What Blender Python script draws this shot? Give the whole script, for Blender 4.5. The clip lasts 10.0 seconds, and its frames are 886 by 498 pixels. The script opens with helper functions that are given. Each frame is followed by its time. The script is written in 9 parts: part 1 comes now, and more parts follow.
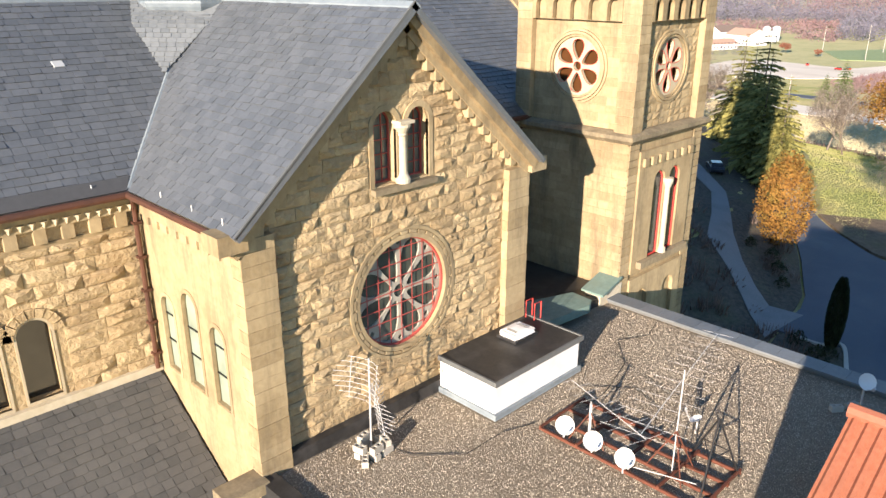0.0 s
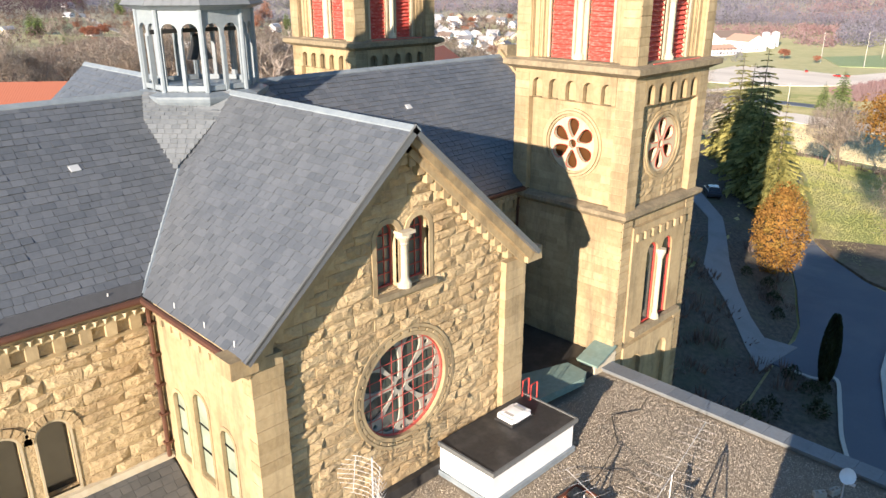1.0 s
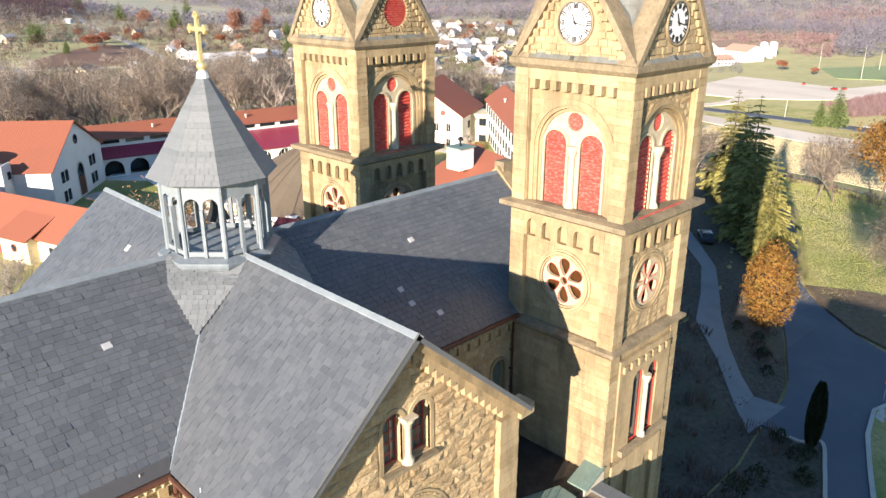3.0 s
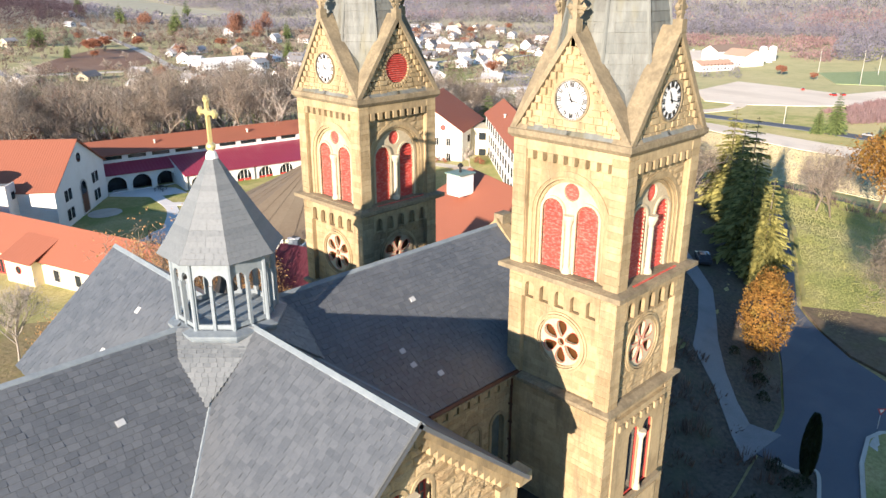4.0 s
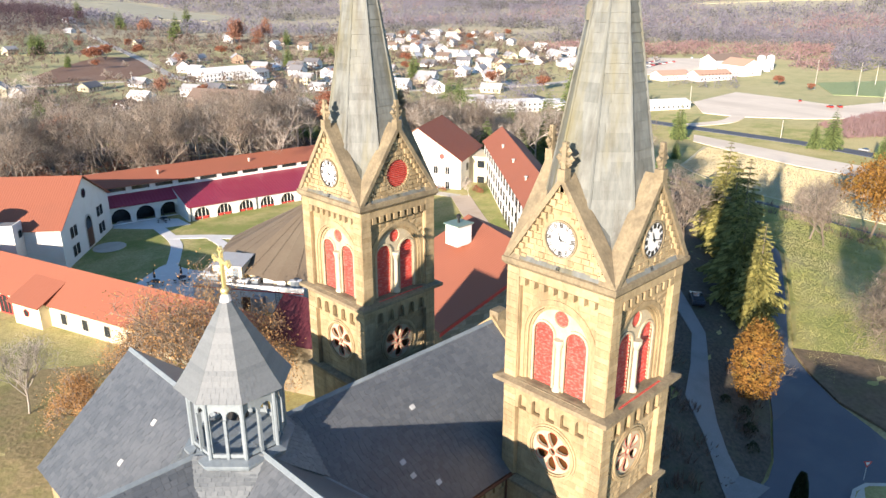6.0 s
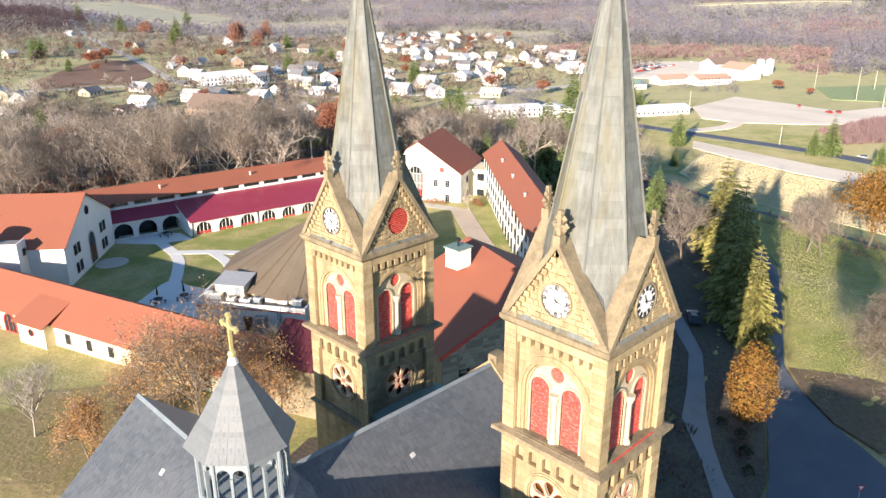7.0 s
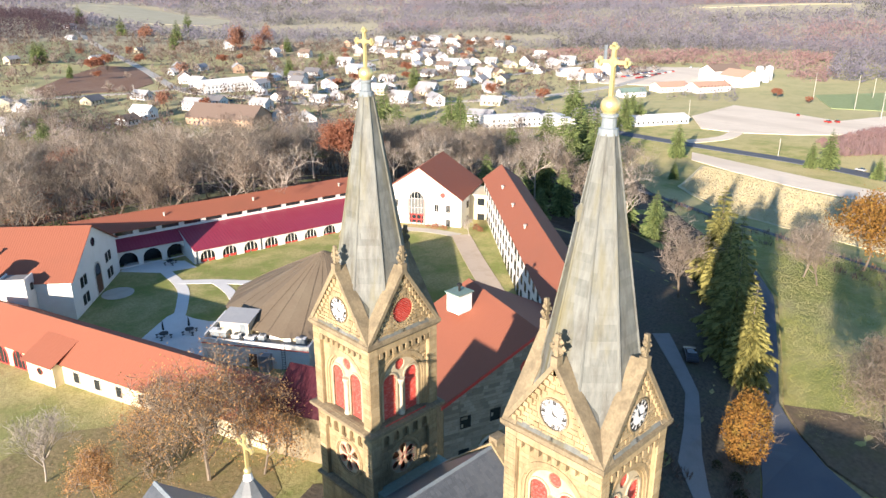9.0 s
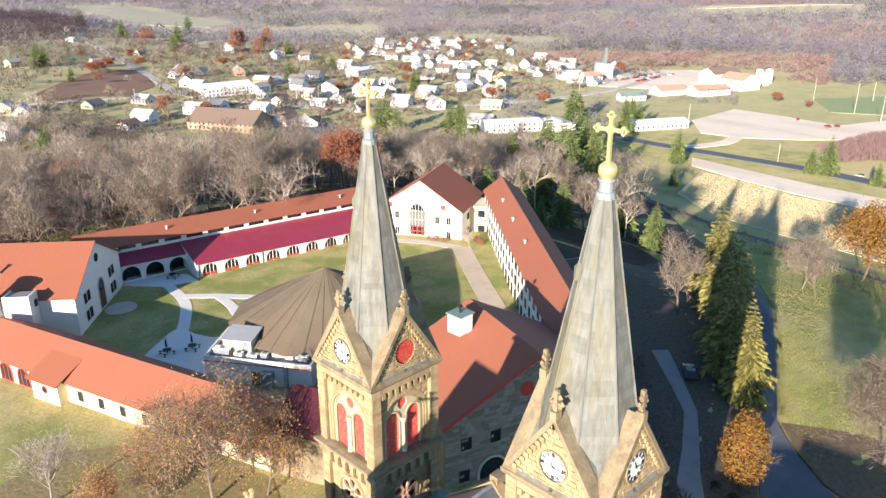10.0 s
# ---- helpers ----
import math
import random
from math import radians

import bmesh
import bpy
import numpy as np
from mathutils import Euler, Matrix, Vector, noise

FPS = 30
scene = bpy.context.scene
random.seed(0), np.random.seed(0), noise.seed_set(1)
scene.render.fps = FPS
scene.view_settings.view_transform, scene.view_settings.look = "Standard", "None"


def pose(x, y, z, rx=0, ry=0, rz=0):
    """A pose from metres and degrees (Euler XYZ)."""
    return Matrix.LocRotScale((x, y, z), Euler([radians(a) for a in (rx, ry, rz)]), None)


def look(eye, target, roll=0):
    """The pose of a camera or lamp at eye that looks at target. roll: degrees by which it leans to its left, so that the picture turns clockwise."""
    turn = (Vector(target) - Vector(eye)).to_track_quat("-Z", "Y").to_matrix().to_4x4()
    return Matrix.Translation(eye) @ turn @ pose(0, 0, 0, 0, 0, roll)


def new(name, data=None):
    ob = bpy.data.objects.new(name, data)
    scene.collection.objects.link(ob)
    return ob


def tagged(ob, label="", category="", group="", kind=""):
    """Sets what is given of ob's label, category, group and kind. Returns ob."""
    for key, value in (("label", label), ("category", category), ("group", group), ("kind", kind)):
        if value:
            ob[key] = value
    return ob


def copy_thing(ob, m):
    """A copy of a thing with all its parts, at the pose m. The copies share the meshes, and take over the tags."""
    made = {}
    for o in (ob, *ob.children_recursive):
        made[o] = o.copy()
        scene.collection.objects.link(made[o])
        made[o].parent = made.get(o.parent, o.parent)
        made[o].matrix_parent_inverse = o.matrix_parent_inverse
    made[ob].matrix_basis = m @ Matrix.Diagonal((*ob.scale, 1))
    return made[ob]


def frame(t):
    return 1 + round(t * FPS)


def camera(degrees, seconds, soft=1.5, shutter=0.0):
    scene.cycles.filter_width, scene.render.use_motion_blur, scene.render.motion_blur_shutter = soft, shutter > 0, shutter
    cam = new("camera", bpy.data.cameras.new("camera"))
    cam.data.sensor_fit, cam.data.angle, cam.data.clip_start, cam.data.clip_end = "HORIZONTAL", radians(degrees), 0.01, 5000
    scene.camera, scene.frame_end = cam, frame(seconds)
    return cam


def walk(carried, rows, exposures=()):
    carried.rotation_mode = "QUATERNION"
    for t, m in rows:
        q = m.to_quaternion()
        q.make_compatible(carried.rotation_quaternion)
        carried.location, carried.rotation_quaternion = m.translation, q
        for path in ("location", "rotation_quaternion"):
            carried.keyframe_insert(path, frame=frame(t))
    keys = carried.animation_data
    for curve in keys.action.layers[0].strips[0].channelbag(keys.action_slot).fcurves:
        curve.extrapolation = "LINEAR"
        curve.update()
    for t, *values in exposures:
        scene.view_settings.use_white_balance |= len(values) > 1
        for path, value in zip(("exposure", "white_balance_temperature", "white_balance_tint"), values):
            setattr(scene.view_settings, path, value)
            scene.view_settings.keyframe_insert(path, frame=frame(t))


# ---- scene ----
cam = camera(62.06, 10.0, soft=1.5)
ROWS = [  # seconds, eye, target, roll
    (0, (-6.517, -28.017, 26.222), (6.670, -14.654, 19.329), -0.07),
    (0.5, (-6.481, -28.022, 27.798), (6.712, -14.647, 20.938), -0.15),
    (1, (-6.460, -27.990, 29.488), (6.735, -14.614, 22.634), -0.12),
    (1.5, (-6.449, -28.021, 31.155), (6.751, -14.648, 24.306), -0.10),
    (2, (-6.475, -28.034, 32.761), (6.726, -14.659, 25.917), -0.09),
    (2.5, (-6.534, -28.056, 34.400), (6.675, -14.684, 27.566), -0.05),
    (4, (-6.543, -27.998, 39.178), (6.677, -14.626, 32.365), -0.04),
    (4.5, (-6.526, -28.016, 40.795), (6.695, -14.645, 33.982), -0.04),
    (5, (-6.524, -28.037, 42.365), (6.706, -14.666, 35.570), -0.03),
    (5.5, (-6.540, -28.075, 43.944), (6.700, -14.707, 37.160), -0.04),
    (7, (-6.631, -28.248, 48.666), (6.607, -14.878, 41.884), -0.05),
    (7.5, (-6.670, -28.275, 50.264), (6.571, -14.903, 43.490), -0.05),
    (8, (-6.613, -28.183, 51.786), (6.619, -14.805, 45.009), -0.09),
    (8.5, (-6.656, -28.110, 53.357), (6.575, -14.738, 46.567), -0.07),
    (9, (-6.642, -28.007, 54.877), (6.591, -14.642, 48.077), -0.05),
    (9.5, (-6.702, -28.000, 56.450), (6.526, -14.634, 49.639), -0.05),
    (10, (-6.635, -27.893, 57.946), (6.589, -14.524, 51.134), -0.08),
]
walk(cam, [(t, look(eye, target, roll)) for t, eye, target, roll in ROWS])

# ---- light ----
SUN = Vector((-1.0, -0.337, 0.262)).normalized()
world = bpy.data.worlds.new("sky_world")
scene.world = world
world.use_nodes = True
wn = world.node_tree
sky = wn.nodes.new("ShaderNodeTexSky")
sky.sky_type = "NISHITA"
sky.sun_disc = False
sky.sun_elevation = math.asin(SUN.z)
sky.sun_rotation = math.atan2(SUN.x, SUN.y)
sky.air_density = 1.0
sky.dust_density = 0.0
sky.ozone_density = 3.5
wn.links.new(sky.outputs[0], wn.nodes["Background"].inputs[0])
wn.nodes["Background"].inputs[1].default_value = 0.092
sun_data = bpy.data.lights.new("sun", "SUN")
sun_data.energy = 5.0
sun_data.angle = radians(0.53)
sun_data.color = (1.0, 0.84, 0.695)
sun = new("sun", sun_data)
sun.matrix_world = look((0, 0, 0), -SUN)
scene.view_settings.exposure = 1.45

# ---- tools ----
from mathutils import geometry


class Shape:
    """Vertices and faces of one mesh."""

    def __init__(self):
        self.v, self.f = [], []

    def add(self, verts, faces):
        n = len(self.v)
        self.v += [tuple(p) for p in verts]
        self.f += [tuple(n + i for i in f) for f in faces]
        return self

    def box(self, x0, x1, y0, y1, z0, z1):
        return self.add([(x, y, z) for z in (z0, z1) for y in (y0, y1) for x in (x0, x1)],
                        [(0, 2, 3, 1), (4, 5, 7, 6), (0, 1, 5, 4), (2, 6, 7, 3), (0, 4, 6, 2), (1, 3, 7, 5)])

    def slab(self, place, u0, u1, z0, z1, d0, d1):
        """A box in a wall's own frame."""
        return self.add([place(u, z, d) for d in (d0, d1) for z in (z0, z1) for u in (u0, u1)],
                        [(0, 2, 3, 1), (4, 5, 7, 6), (0, 1, 5, 4), (2, 6, 7, 3), (0, 4, 6, 2), (1, 3, 7, 5)])

    def plate(self, place, outer, holes, d0, d1, back=True):
        """A plate with holes in a wall's own frame, from depth d0 to d1."""
        loops = [outer] + list(holes)
        flat, edges = [], []
        for loop in loops:
            n = len(flat)
            flat += [Vector(p) for p in loop]
            edges += [(n + i, n + (i + 1) % len(loop)) for i in range(len(loop))]
        vs, _, fs, *_ = geometry.delaunay_2d_cdt(flat, edges, [], 1, 1e-5)
        keep = []
        for f in fs:
            c = sum((vs[i] for i in f), Vector((0, 0))) / len(f)
            if inside(c, outer) and not any(inside(c, h) for h in holes):
                keep.append(tuple(f))
        self.add([place(p[0], p[1], d0) for p in vs], keep)
        if back:
            self.add([place(p[0], p[1], d1) for p in vs], [f[::-1] for f in keep])
        for loop in loops:
            n = len(loop)
            self.add([place(*p, d0) for p in loop] + [place(*p, d1) for p in loop],
                     [(i, (i + 1) % n, n + (i + 1) % n, n + i) for i in range(n)])
        return self

    def tube(self, pts, r0, r1=None, sides=6, caps=True):
        """A round bar along points, tapering from r0 to r1."""
        r1 = r0 if r1 is None else r1
        pts = [Vector(p) for p in pts]
        n, base = len(pts), len(self.v)
        for i, p in enumerate(pts):
            d = (pts[min(i + 1, n - 1)] - pts[max(i - 1, 0)]).normalized()
            a = d.cross(Vector((0, 0, 1)) if abs(d.z) < 0.95 else Vector((1, 0, 0))).normalized()
            b = d.cross(a)
            r = r0 + (r1 - r0) * i / max(n - 1, 1)
            self.v += [tuple(p + r * (a * math.cos(t) + b * math.sin(t))) for t in (2 * math.pi * k / sides for k in range(sides))]
        for i in range(n - 1):
            for k in range(sides):
                q = (k + 1) % sides
                self.f.append((base + i * sides + k, base + i * sides + q, base + (i + 1) * sides + q, base + (i + 1) * sides + k))
        if caps:
            self.f.append(tuple(base + k for k in range(sides))[::-1])
            self.f.append(tuple(base + (n - 1) * sides + k for k in range(sides)))
        return self

    def lathe(self, x, y, profile, sides=16, turn=0.0):
        """A turned body round the upright axis at x, y from (radius, z) pairs."""
        base = len(self.v)
        for r, z in profile:
            self.v += [(x + r * math.cos(turn + 2 * math.pi * k / sides), y + r * math.sin(turn + 2 * math.pi * k / sides), z) for k in range(sides)]
        for i in range(len(profile) - 1):
            for k in range(sides):
                q = (k + 1) % sides
                self.f.append((base + i * sides + k, base + i * sides + q, base + (i + 1) * sides + q, base + (i + 1) * sides + k))
        self.f.append(tuple(base + k for k in range(sides))[::-1])
        self.f.append(tuple(base + (len(profile) - 1) * sides + k for k in range(sides)))
        return self

    def bar(self, place, loop, r, d, closed=True):
        """A square bar along a line drawn on a wall, r half wide, from depth d[0] to d[1]."""
        n = len(loop)
        ins, out = [], []
        for i, p in enumerate(loop):
            a, b = Vector(loop[i - 1] if closed or i else loop[i]), Vector(loop[(i + 1) % n] if closed or i < n - 1 else loop[i])
            t = (b - a).normalized()
            m = Vector((-t.y, t.x)) * r
            ins.append(Vector(p) - m)
            out.append(Vector(p) + m)
        vs = [place(*p, d[0]) for p in ins] + [place(*p, d[0]) for p in out] + [place(*p, d[1]) for p in ins] + [place(*p, d[1]) for p in out]
        fs = []
        for i in range(n if closed else n - 1):
            j = (i + 1) % n
            fs += [(i, j, n + j, n + i), (2 * n + i, 2 * n + j, j, i), (n + i, n + j, 3 * n + j, 3 * n + i)]
        return self.add(vs, fs)

    def mesh(self, name, material, smooth=False):
        me = bpy.data.meshes.new(name)
        me.from_pydata(self.v, [], self.f)
        bm = bmesh.new()
        bm.from_mesh(me)
        if len(self.v) < 6000:
            bmesh.ops.remove_doubles(bm, verts=bm.verts, dist=1e-5)
        bmesh.ops.recalc_face_normals(bm, faces=bm.faces)
        bm.to_mesh(me)
        bm.free()
        if smooth:
            me.polygons.foreach_set("use_smooth", [True] * len(me.polygons))
        if material:
            me.materials.append(material)
        return me


def inside(p, loop):
    hit, j = False, len(loop) - 1
    for i in range(len(loop)):
        a, b = loop[i], loop[j]
        if (a[1] > p[1]) != (b[1] > p[1]) and p[0] < (b[0] - a[0]) * (p[1] - a[1]) / (b[1] - a[1]) + a[0]:
            hit = not hit
        j = i
    return hit


def part(name, shape, material, parent=None, label="", smooth=False, kind=""):
    ob = new(name, shape.mesh(name, material, smooth))
    if parent is not None:
        ob.parent = parent
    return tagged(ob, label, kind=kind)


def thing(name, label, category, group="", kind="", at=(0, 0, 0)):
    ob = new(name)
    ob.empty_display_size = 0.3
    ob.location = at
    return tagged(ob, label, category, group, kind)


def circle(cx, cz, r, n=32, a0=0.0):
    return [(cx + r * math.cos(a0 + 2 * math.pi * i / n), cz + r * math.sin(a0 + 2 * math.pi * i / n)) for i in range(n)]


def arch(cx, half, z0, spring, n=14):
    """The outline of a round-headed opening."""
    return [(cx - half, z0), (cx + half, z0)] + [(cx + half * math.cos(math.pi * i / n), spring + half * math.sin(math.pi * i / n)) for i in range(n + 1)]


def drop(cx, cz, angle, r0, r1, w, n=18):
    """A petal from radius r0 to r1, w half wide, at an angle round cx, cz."""
    pts = []
    for i in range(n):
        t = 2 * math.pi * i / n
        s = (1 + math.cos(t)) / 2
        rad = r0 + (r1 - r0) * s
        off = w * math.sin(t) * (0.35 + 0.75 * s)
        pts.append((cx + rad * math.cos(angle) - off * math.sin(angle), cz + rad * math.sin(angle) + off * math.cos(angle)))
    return pts


def wall_frame(ox, oy, ux, uy, dx, dy):
    """A wall's own frame: u along it, z up, d into it."""
    return lambda u, z, d: (ox + ux * u + dx * d, oy + uy * u + dy * d, z)


# ---- materials ----
def material(name):
    m = bpy.data.materials.new(name)
    m.use_nodes = True
    t = m.node_tree
    return m, t, t.nodes["Principled BSDF"], t.nodes.new("ShaderNodeNewGeometry")


def surface(name, c0, c1, c2=None, grain=6.0, patch=0.6, rough=0.85, metal=0.0, bump=0.3, depth=0.02, pieces=0.5, stretch=(1, 1, 1), stain=0.5, spec=0.3, soft=0.0, streak=0.0):
    """A weathered surface: colour from c0 to c1 by grain and piece, large stains towards c2."""
    m, t, b, geo = material(name)
    link = t.links.new
    sc = t.nodes.new("ShaderNodeVectorMath")
    sc.operation = "MULTIPLY"
    sc.inputs[1].default_value = stretch
    link(geo.outputs["Position"], sc.inputs[0])

    def noise_at(scale, detail, rough_=0.6):
        n = t.nodes.new("ShaderNodeTexNoise")
        n.inputs["Scale"].default_value, n.inputs["Detail"].default_value, n.inputs["Roughness"].default_value = scale, detail, rough_
        link(sc.outputs[0], n.inputs["Vector"])
        return n
    fine, large = noise_at(grain, 6), noise_at(patch, 4)
    info = t.nodes.new("ShaderNodeObjectInfo")
    add = t.nodes.new("ShaderNodeMath")
    add.operation = "ADD"
    link(geo.outputs["Random Per Island"], add.inputs[0])
    link(info.outputs["Random"], add.inputs[1])
    frac = t.nodes.new("ShaderNodeMath")
    frac.operation = "FRACT"
    link(add.outputs[0], frac.inputs[0])
    mixf = t.nodes.new("ShaderNodeMix")
    mixf.inputs[0].default_value = pieces
    link(fine.outputs["Fac"], mixf.inputs[2])
    link(frac.outputs[0], mixf.inputs[3])
    ramp = t.nodes.new("ShaderNodeValToRGB")
    ramp.color_ramp.elements[0].position, ramp.color_ramp.elements[1].position = 0.25, 0.75
    ramp.color_ramp.elements[0].color, ramp.color_ramp.elements[1].color = (*c0, 1), (*c1, 1)
    link(mixf.outputs[0], ramp.inputs[0])
    col = ramp.outputs[0]
    if c2:
        mask = t.nodes.new("ShaderNodeMapRange")
        mask.inputs[1].default_value, mask.inputs[2].default_value = 0.48, 0.72
        mask.inputs[4].default_value = stain
        link(large.outputs["Fac"], mask.inputs[0])
        mix = t.nodes.new("ShaderNodeMix")
        mix.data_type = "RGBA"
        link(mask.outputs[0], mix.inputs[0])
        link(col, mix.inputs[6])
        mix.inputs[7].default_value = (*c2, 1)
        col = mix.outputs[2]
    if streak:
        sv = t.nodes.new("ShaderNodeVectorMath")
        sv.operation = "MULTIPLY"
        sv.inputs[1].default_value = (1.0, 1.0, 0.16)
        link(geo.outputs["Position"], sv.inputs[0])
        ns = t.nodes.new("ShaderNodeTexNoise")
        ns.inputs["Scale"].default_value, ns.inputs["Detail"].default_value, ns.inputs["Roughness"].default_value = 1.3, 7, 0.7
        link(sv.outputs[0], ns.inputs["Vector"])
        sm = t.nodes.new("ShaderNodeMapRange")
        sm.inputs[1].default_value, sm.inputs[2].default_value, sm.inputs[4].default_value = 0.47, 0.72, streak
        link(ns.outputs["Fac"], sm.inputs[0])
        dk = t.nodes.new("ShaderNodeMix")
        dk.data_type = "RGBA"
        link(sm.outputs[0], dk.inputs[0])
        link(col, dk.inputs[6])
        dk.inputs[7].default_value = (0.075, 0.065, 0.05, 1)
        col = dk.outputs[2]
    link(col, b.inputs["Base Color"])
    b.inputs["Roughness"].default_value, b.inputs["Metallic"].default_value = rough, metal
    b.inputs["Specular IOR Level"].default_value = spec
    if bump:
        bp = t.nodes.new("ShaderNodeBump")
        bp.inputs["Strength"].default_value, bp.inputs["Distance"].default_value = bump, depth
        link(fine.outputs["Fac"], bp.inputs["Height"])
        link(bp.outputs[0], b.inputs["Normal"])
    if soft:
        tr = t.nodes.new("ShaderNodeBsdfTranslucent")
        link(col, tr.inputs["Color"])
        ms = t.nodes.new("ShaderNodeMixShader")
        ms.inputs[0].default_value = soft
        link(b.outputs[0], ms.inputs[1])
        link(tr.outputs[0], ms.inputs[2])
        link(ms.outputs[0], next(n for n in t.nodes if n.type == "OUTPUT_MATERIAL").inputs["Surface"])
    return m


STONE = surface("sandstone_rock_faced", (0.33, 0.238, 0.128), (0.52, 0.405, 0.24), (0.235, 0.160, 0.085), streak=0.3, grain=7, patch=0.5, bump=1.0, depth=0.08, pieces=0.34, stain=0.55)
ASHLAR = surface("sandstone_dressed", (0.285, 0.213, 0.116), (0.435, 0.343, 0.203), (0.20, 0.146, 0.078), streak=0.6, grain=5, patch=0.55, bump=0.5, depth=0.025, pieces=0.34, stain=0.6)
TRIM = surface("sandstone_weathered_trim", (0.175, 0.142, 0.090), (0.325, 0.265, 0.170), (0.085, 0.07, 0.05), grain=7, patch=0.9, bump=0.5, depth=0.02, pieces=0.2, stain=0.6, streak=0.5)
PALE = surface("pale_limestone", (0.44, 0.385, 0.28), (0.55, 0.50, 0.39), (0.34, 0.28, 0.18), grain=5, patch=1.2, bump=0.15, pieces=0.1, stain=0.4)
TRACERY = surface("grey_tracery_stone", (0.30, 0.285, 0.235), (0.40, 0.38, 0.32), (0.24, 0.22, 0.18), grain=5, patch=1.2, bump=0.15, pieces=0.1, stain=0.4)
CREAMSTONE = surface("cream_carved_stone", (0.40, 0.335, 0.225), (0.50, 0.43, 0.305), (0.28, 0.22, 0.14), grain=5, patch=1.2, bump=0.15, pieces=0.1, stain=0.4)
SLATE = surface("grey_slate", (0.080, 0.090, 0.101), (0.122, 0.133, 0.146), (0.150, 0.160, 0.168), grain=7, patch=0.3, rough=0.40, bump=0.25, depth=0.012, pieces=0.36, stain=0.4, spec=0.6)
AISLESLATE = surface("worn_brown_slate", (0.062, 0.064, 0.064), (0.098, 0.098, 0.096), (0.125, 0.122, 0.112), grain=7, patch=0.3, rough=0.55, bump=0.25, depth=0.012, pieces=0.4, stain=0.5, spec=0.35)
SLATE_PALE = surface("pale_slate", (0.118, 0.132, 0.142), (0.178, 0.193, 0.202), (0.21, 0.222, 0.224), grain=9, patch=0.5, rough=0.55, bump=0.2, depth=0.01, pieces=0.35, stain=0.3, spec=0.4)
DARKLEAD = surface("dark_lead", (0.10, 0.105, 0.105), (0.16, 0.165, 0.16), None, grain=5, rough=0.5, bump=0.05)
EAVELEAD = surface("dark_eaves_sheet", (0.05, 0.052, 0.055), (0.085, 0.087, 0.09), None, grain=5, rough=0.45, bump=0.05)
LEAD = surface("grey_painted_metal", (0.150, 0.180, 0.205), (0.235, 0.270, 0.292), (0.31, 0.35, 0.36), grain=5, patch=1.0, rough=0.45, bump=0.05, pieces=0.3, stain=0.4)
SPIRE = surface("weathered_spire_shingles", (0.112, 0.120, 0.112), (0.222, 0.232, 0.216), (0.165, 0.150, 0.082), streak=0.7, grain=5, patch=0.9, rough=0.6, bump=0.3, pieces=0.2, stretch=(1, 1, 0.10), stain=0.9)
COPPER = surface("green_copper", (0.13, 0.20, 0.175), (0.22, 0.31, 0.27), (0.20, 0.23, 0.17), grain=5, patch=1.0, rough=0.6, bump=0.1, pieces=0.2)
RUST = surface("rusty_steel", (0.085, 0.030, 0.019), (0.175, 0.062, 0.036), (0.05, 0.023, 0.018), grain=20, patch=3, rough=0.8, bump=0.3, pieces=0.2)
PIPE = surface("brown_copper_pipe", (0.085, 0.04, 0.028), (0.15, 0.07, 0.045), (0.05, 0.035, 0.03), grain=10, patch=2, rough=0.5, metal=0.3, bump=0.1)
RED = surface("red_louvre_paint", (0.46, 0.045, 0.035), (0.58, 0.075, 0.055), (0.66, 0.36, 0.31), grain=18, patch=6.0, rough=0.5, bump=0.2, pieces=0.25, stretch=(0.8, 0.8, 2.2), stain=0.55)
REDBAR = surface("red_bar_paint", (0.50, 0.05, 0.045), (0.60, 0.08, 0.06), None, grain=12, rough=0.5, bump=0.1, pieces=0.2)
IRONRED = surface("faded_red_iron", (0.33, 0.06, 0.05), (0.42, 0.09, 0.075), None, grain=12, rough=0.6, bump=0.1, pieces=0.2)
GOLD = surface("gilded_metal", (0.83, 0.66, 0.30), (0.93, 0.79, 0.43), None, grain=9, rough=0.35, metal=0.7, bump=0.1, pieces=0.1)
WHITE = surface("white_render", (0.66, 0.65, 0.61), (0.76, 0.75, 0.71), (0.58, 0.55, 0.48), grain=4, patch=0.5, bump=0.08, pieces=0.1, stain=0.35)
CREAM = surface("cream_render", (0.62, 0.55, 0.38), (0.72, 0.65, 0.48), (0.52, 0.44, 0.28), grain=4, patch=0.5, bump=0.1, pieces=0.15, stain=0.35)
ORANGETILE = surface("orange_clay_tile", (0.27, 0.090, 0.048), (0.40, 0.150, 0.085), (0.25, 0.10, 0.06), grain=8, patch=0.5, rough=0.75, bump=0.25, pieces=0.2, stain=0.5)
TILE = surface("red_clay_tile", (0.265, 0.092, 0.054), (0.345, 0.125, 0.076), (0.25, 0.10, 0.064), grain=8, patch=0.15, rough=0.75, bump=0.25, pieces=0.15, stain=0.4)
DARKTILE = surface("dark_red_tile", (0.045, 0.010, 0.016), (0.12, 0.026, 0.036), (0.11, 0.05, 0.055), grain=6, patch=0.8, rough=0.6, bump=0.2, pieces=0.3, stain=0.4)
MAROON = surface("maroon_metal_roof", (0.24, 0.026, 0.055), (0.31, 0.042, 0.075), (0.34, 0.08, 0.10), grain=4, patch=0.2, rough=0.4, bump=0.05, pieces=0.2, stain=0.3)
DARKROOF = surface("brown_seamed_roof", (0.115, 0.09, 0.062), (0.17, 0.135, 0.095), (0.20, 0.17, 0.12), grain=3, patch=0.2, rough=0.6, bump=0.05, pieces=0.3, stain=0.4)
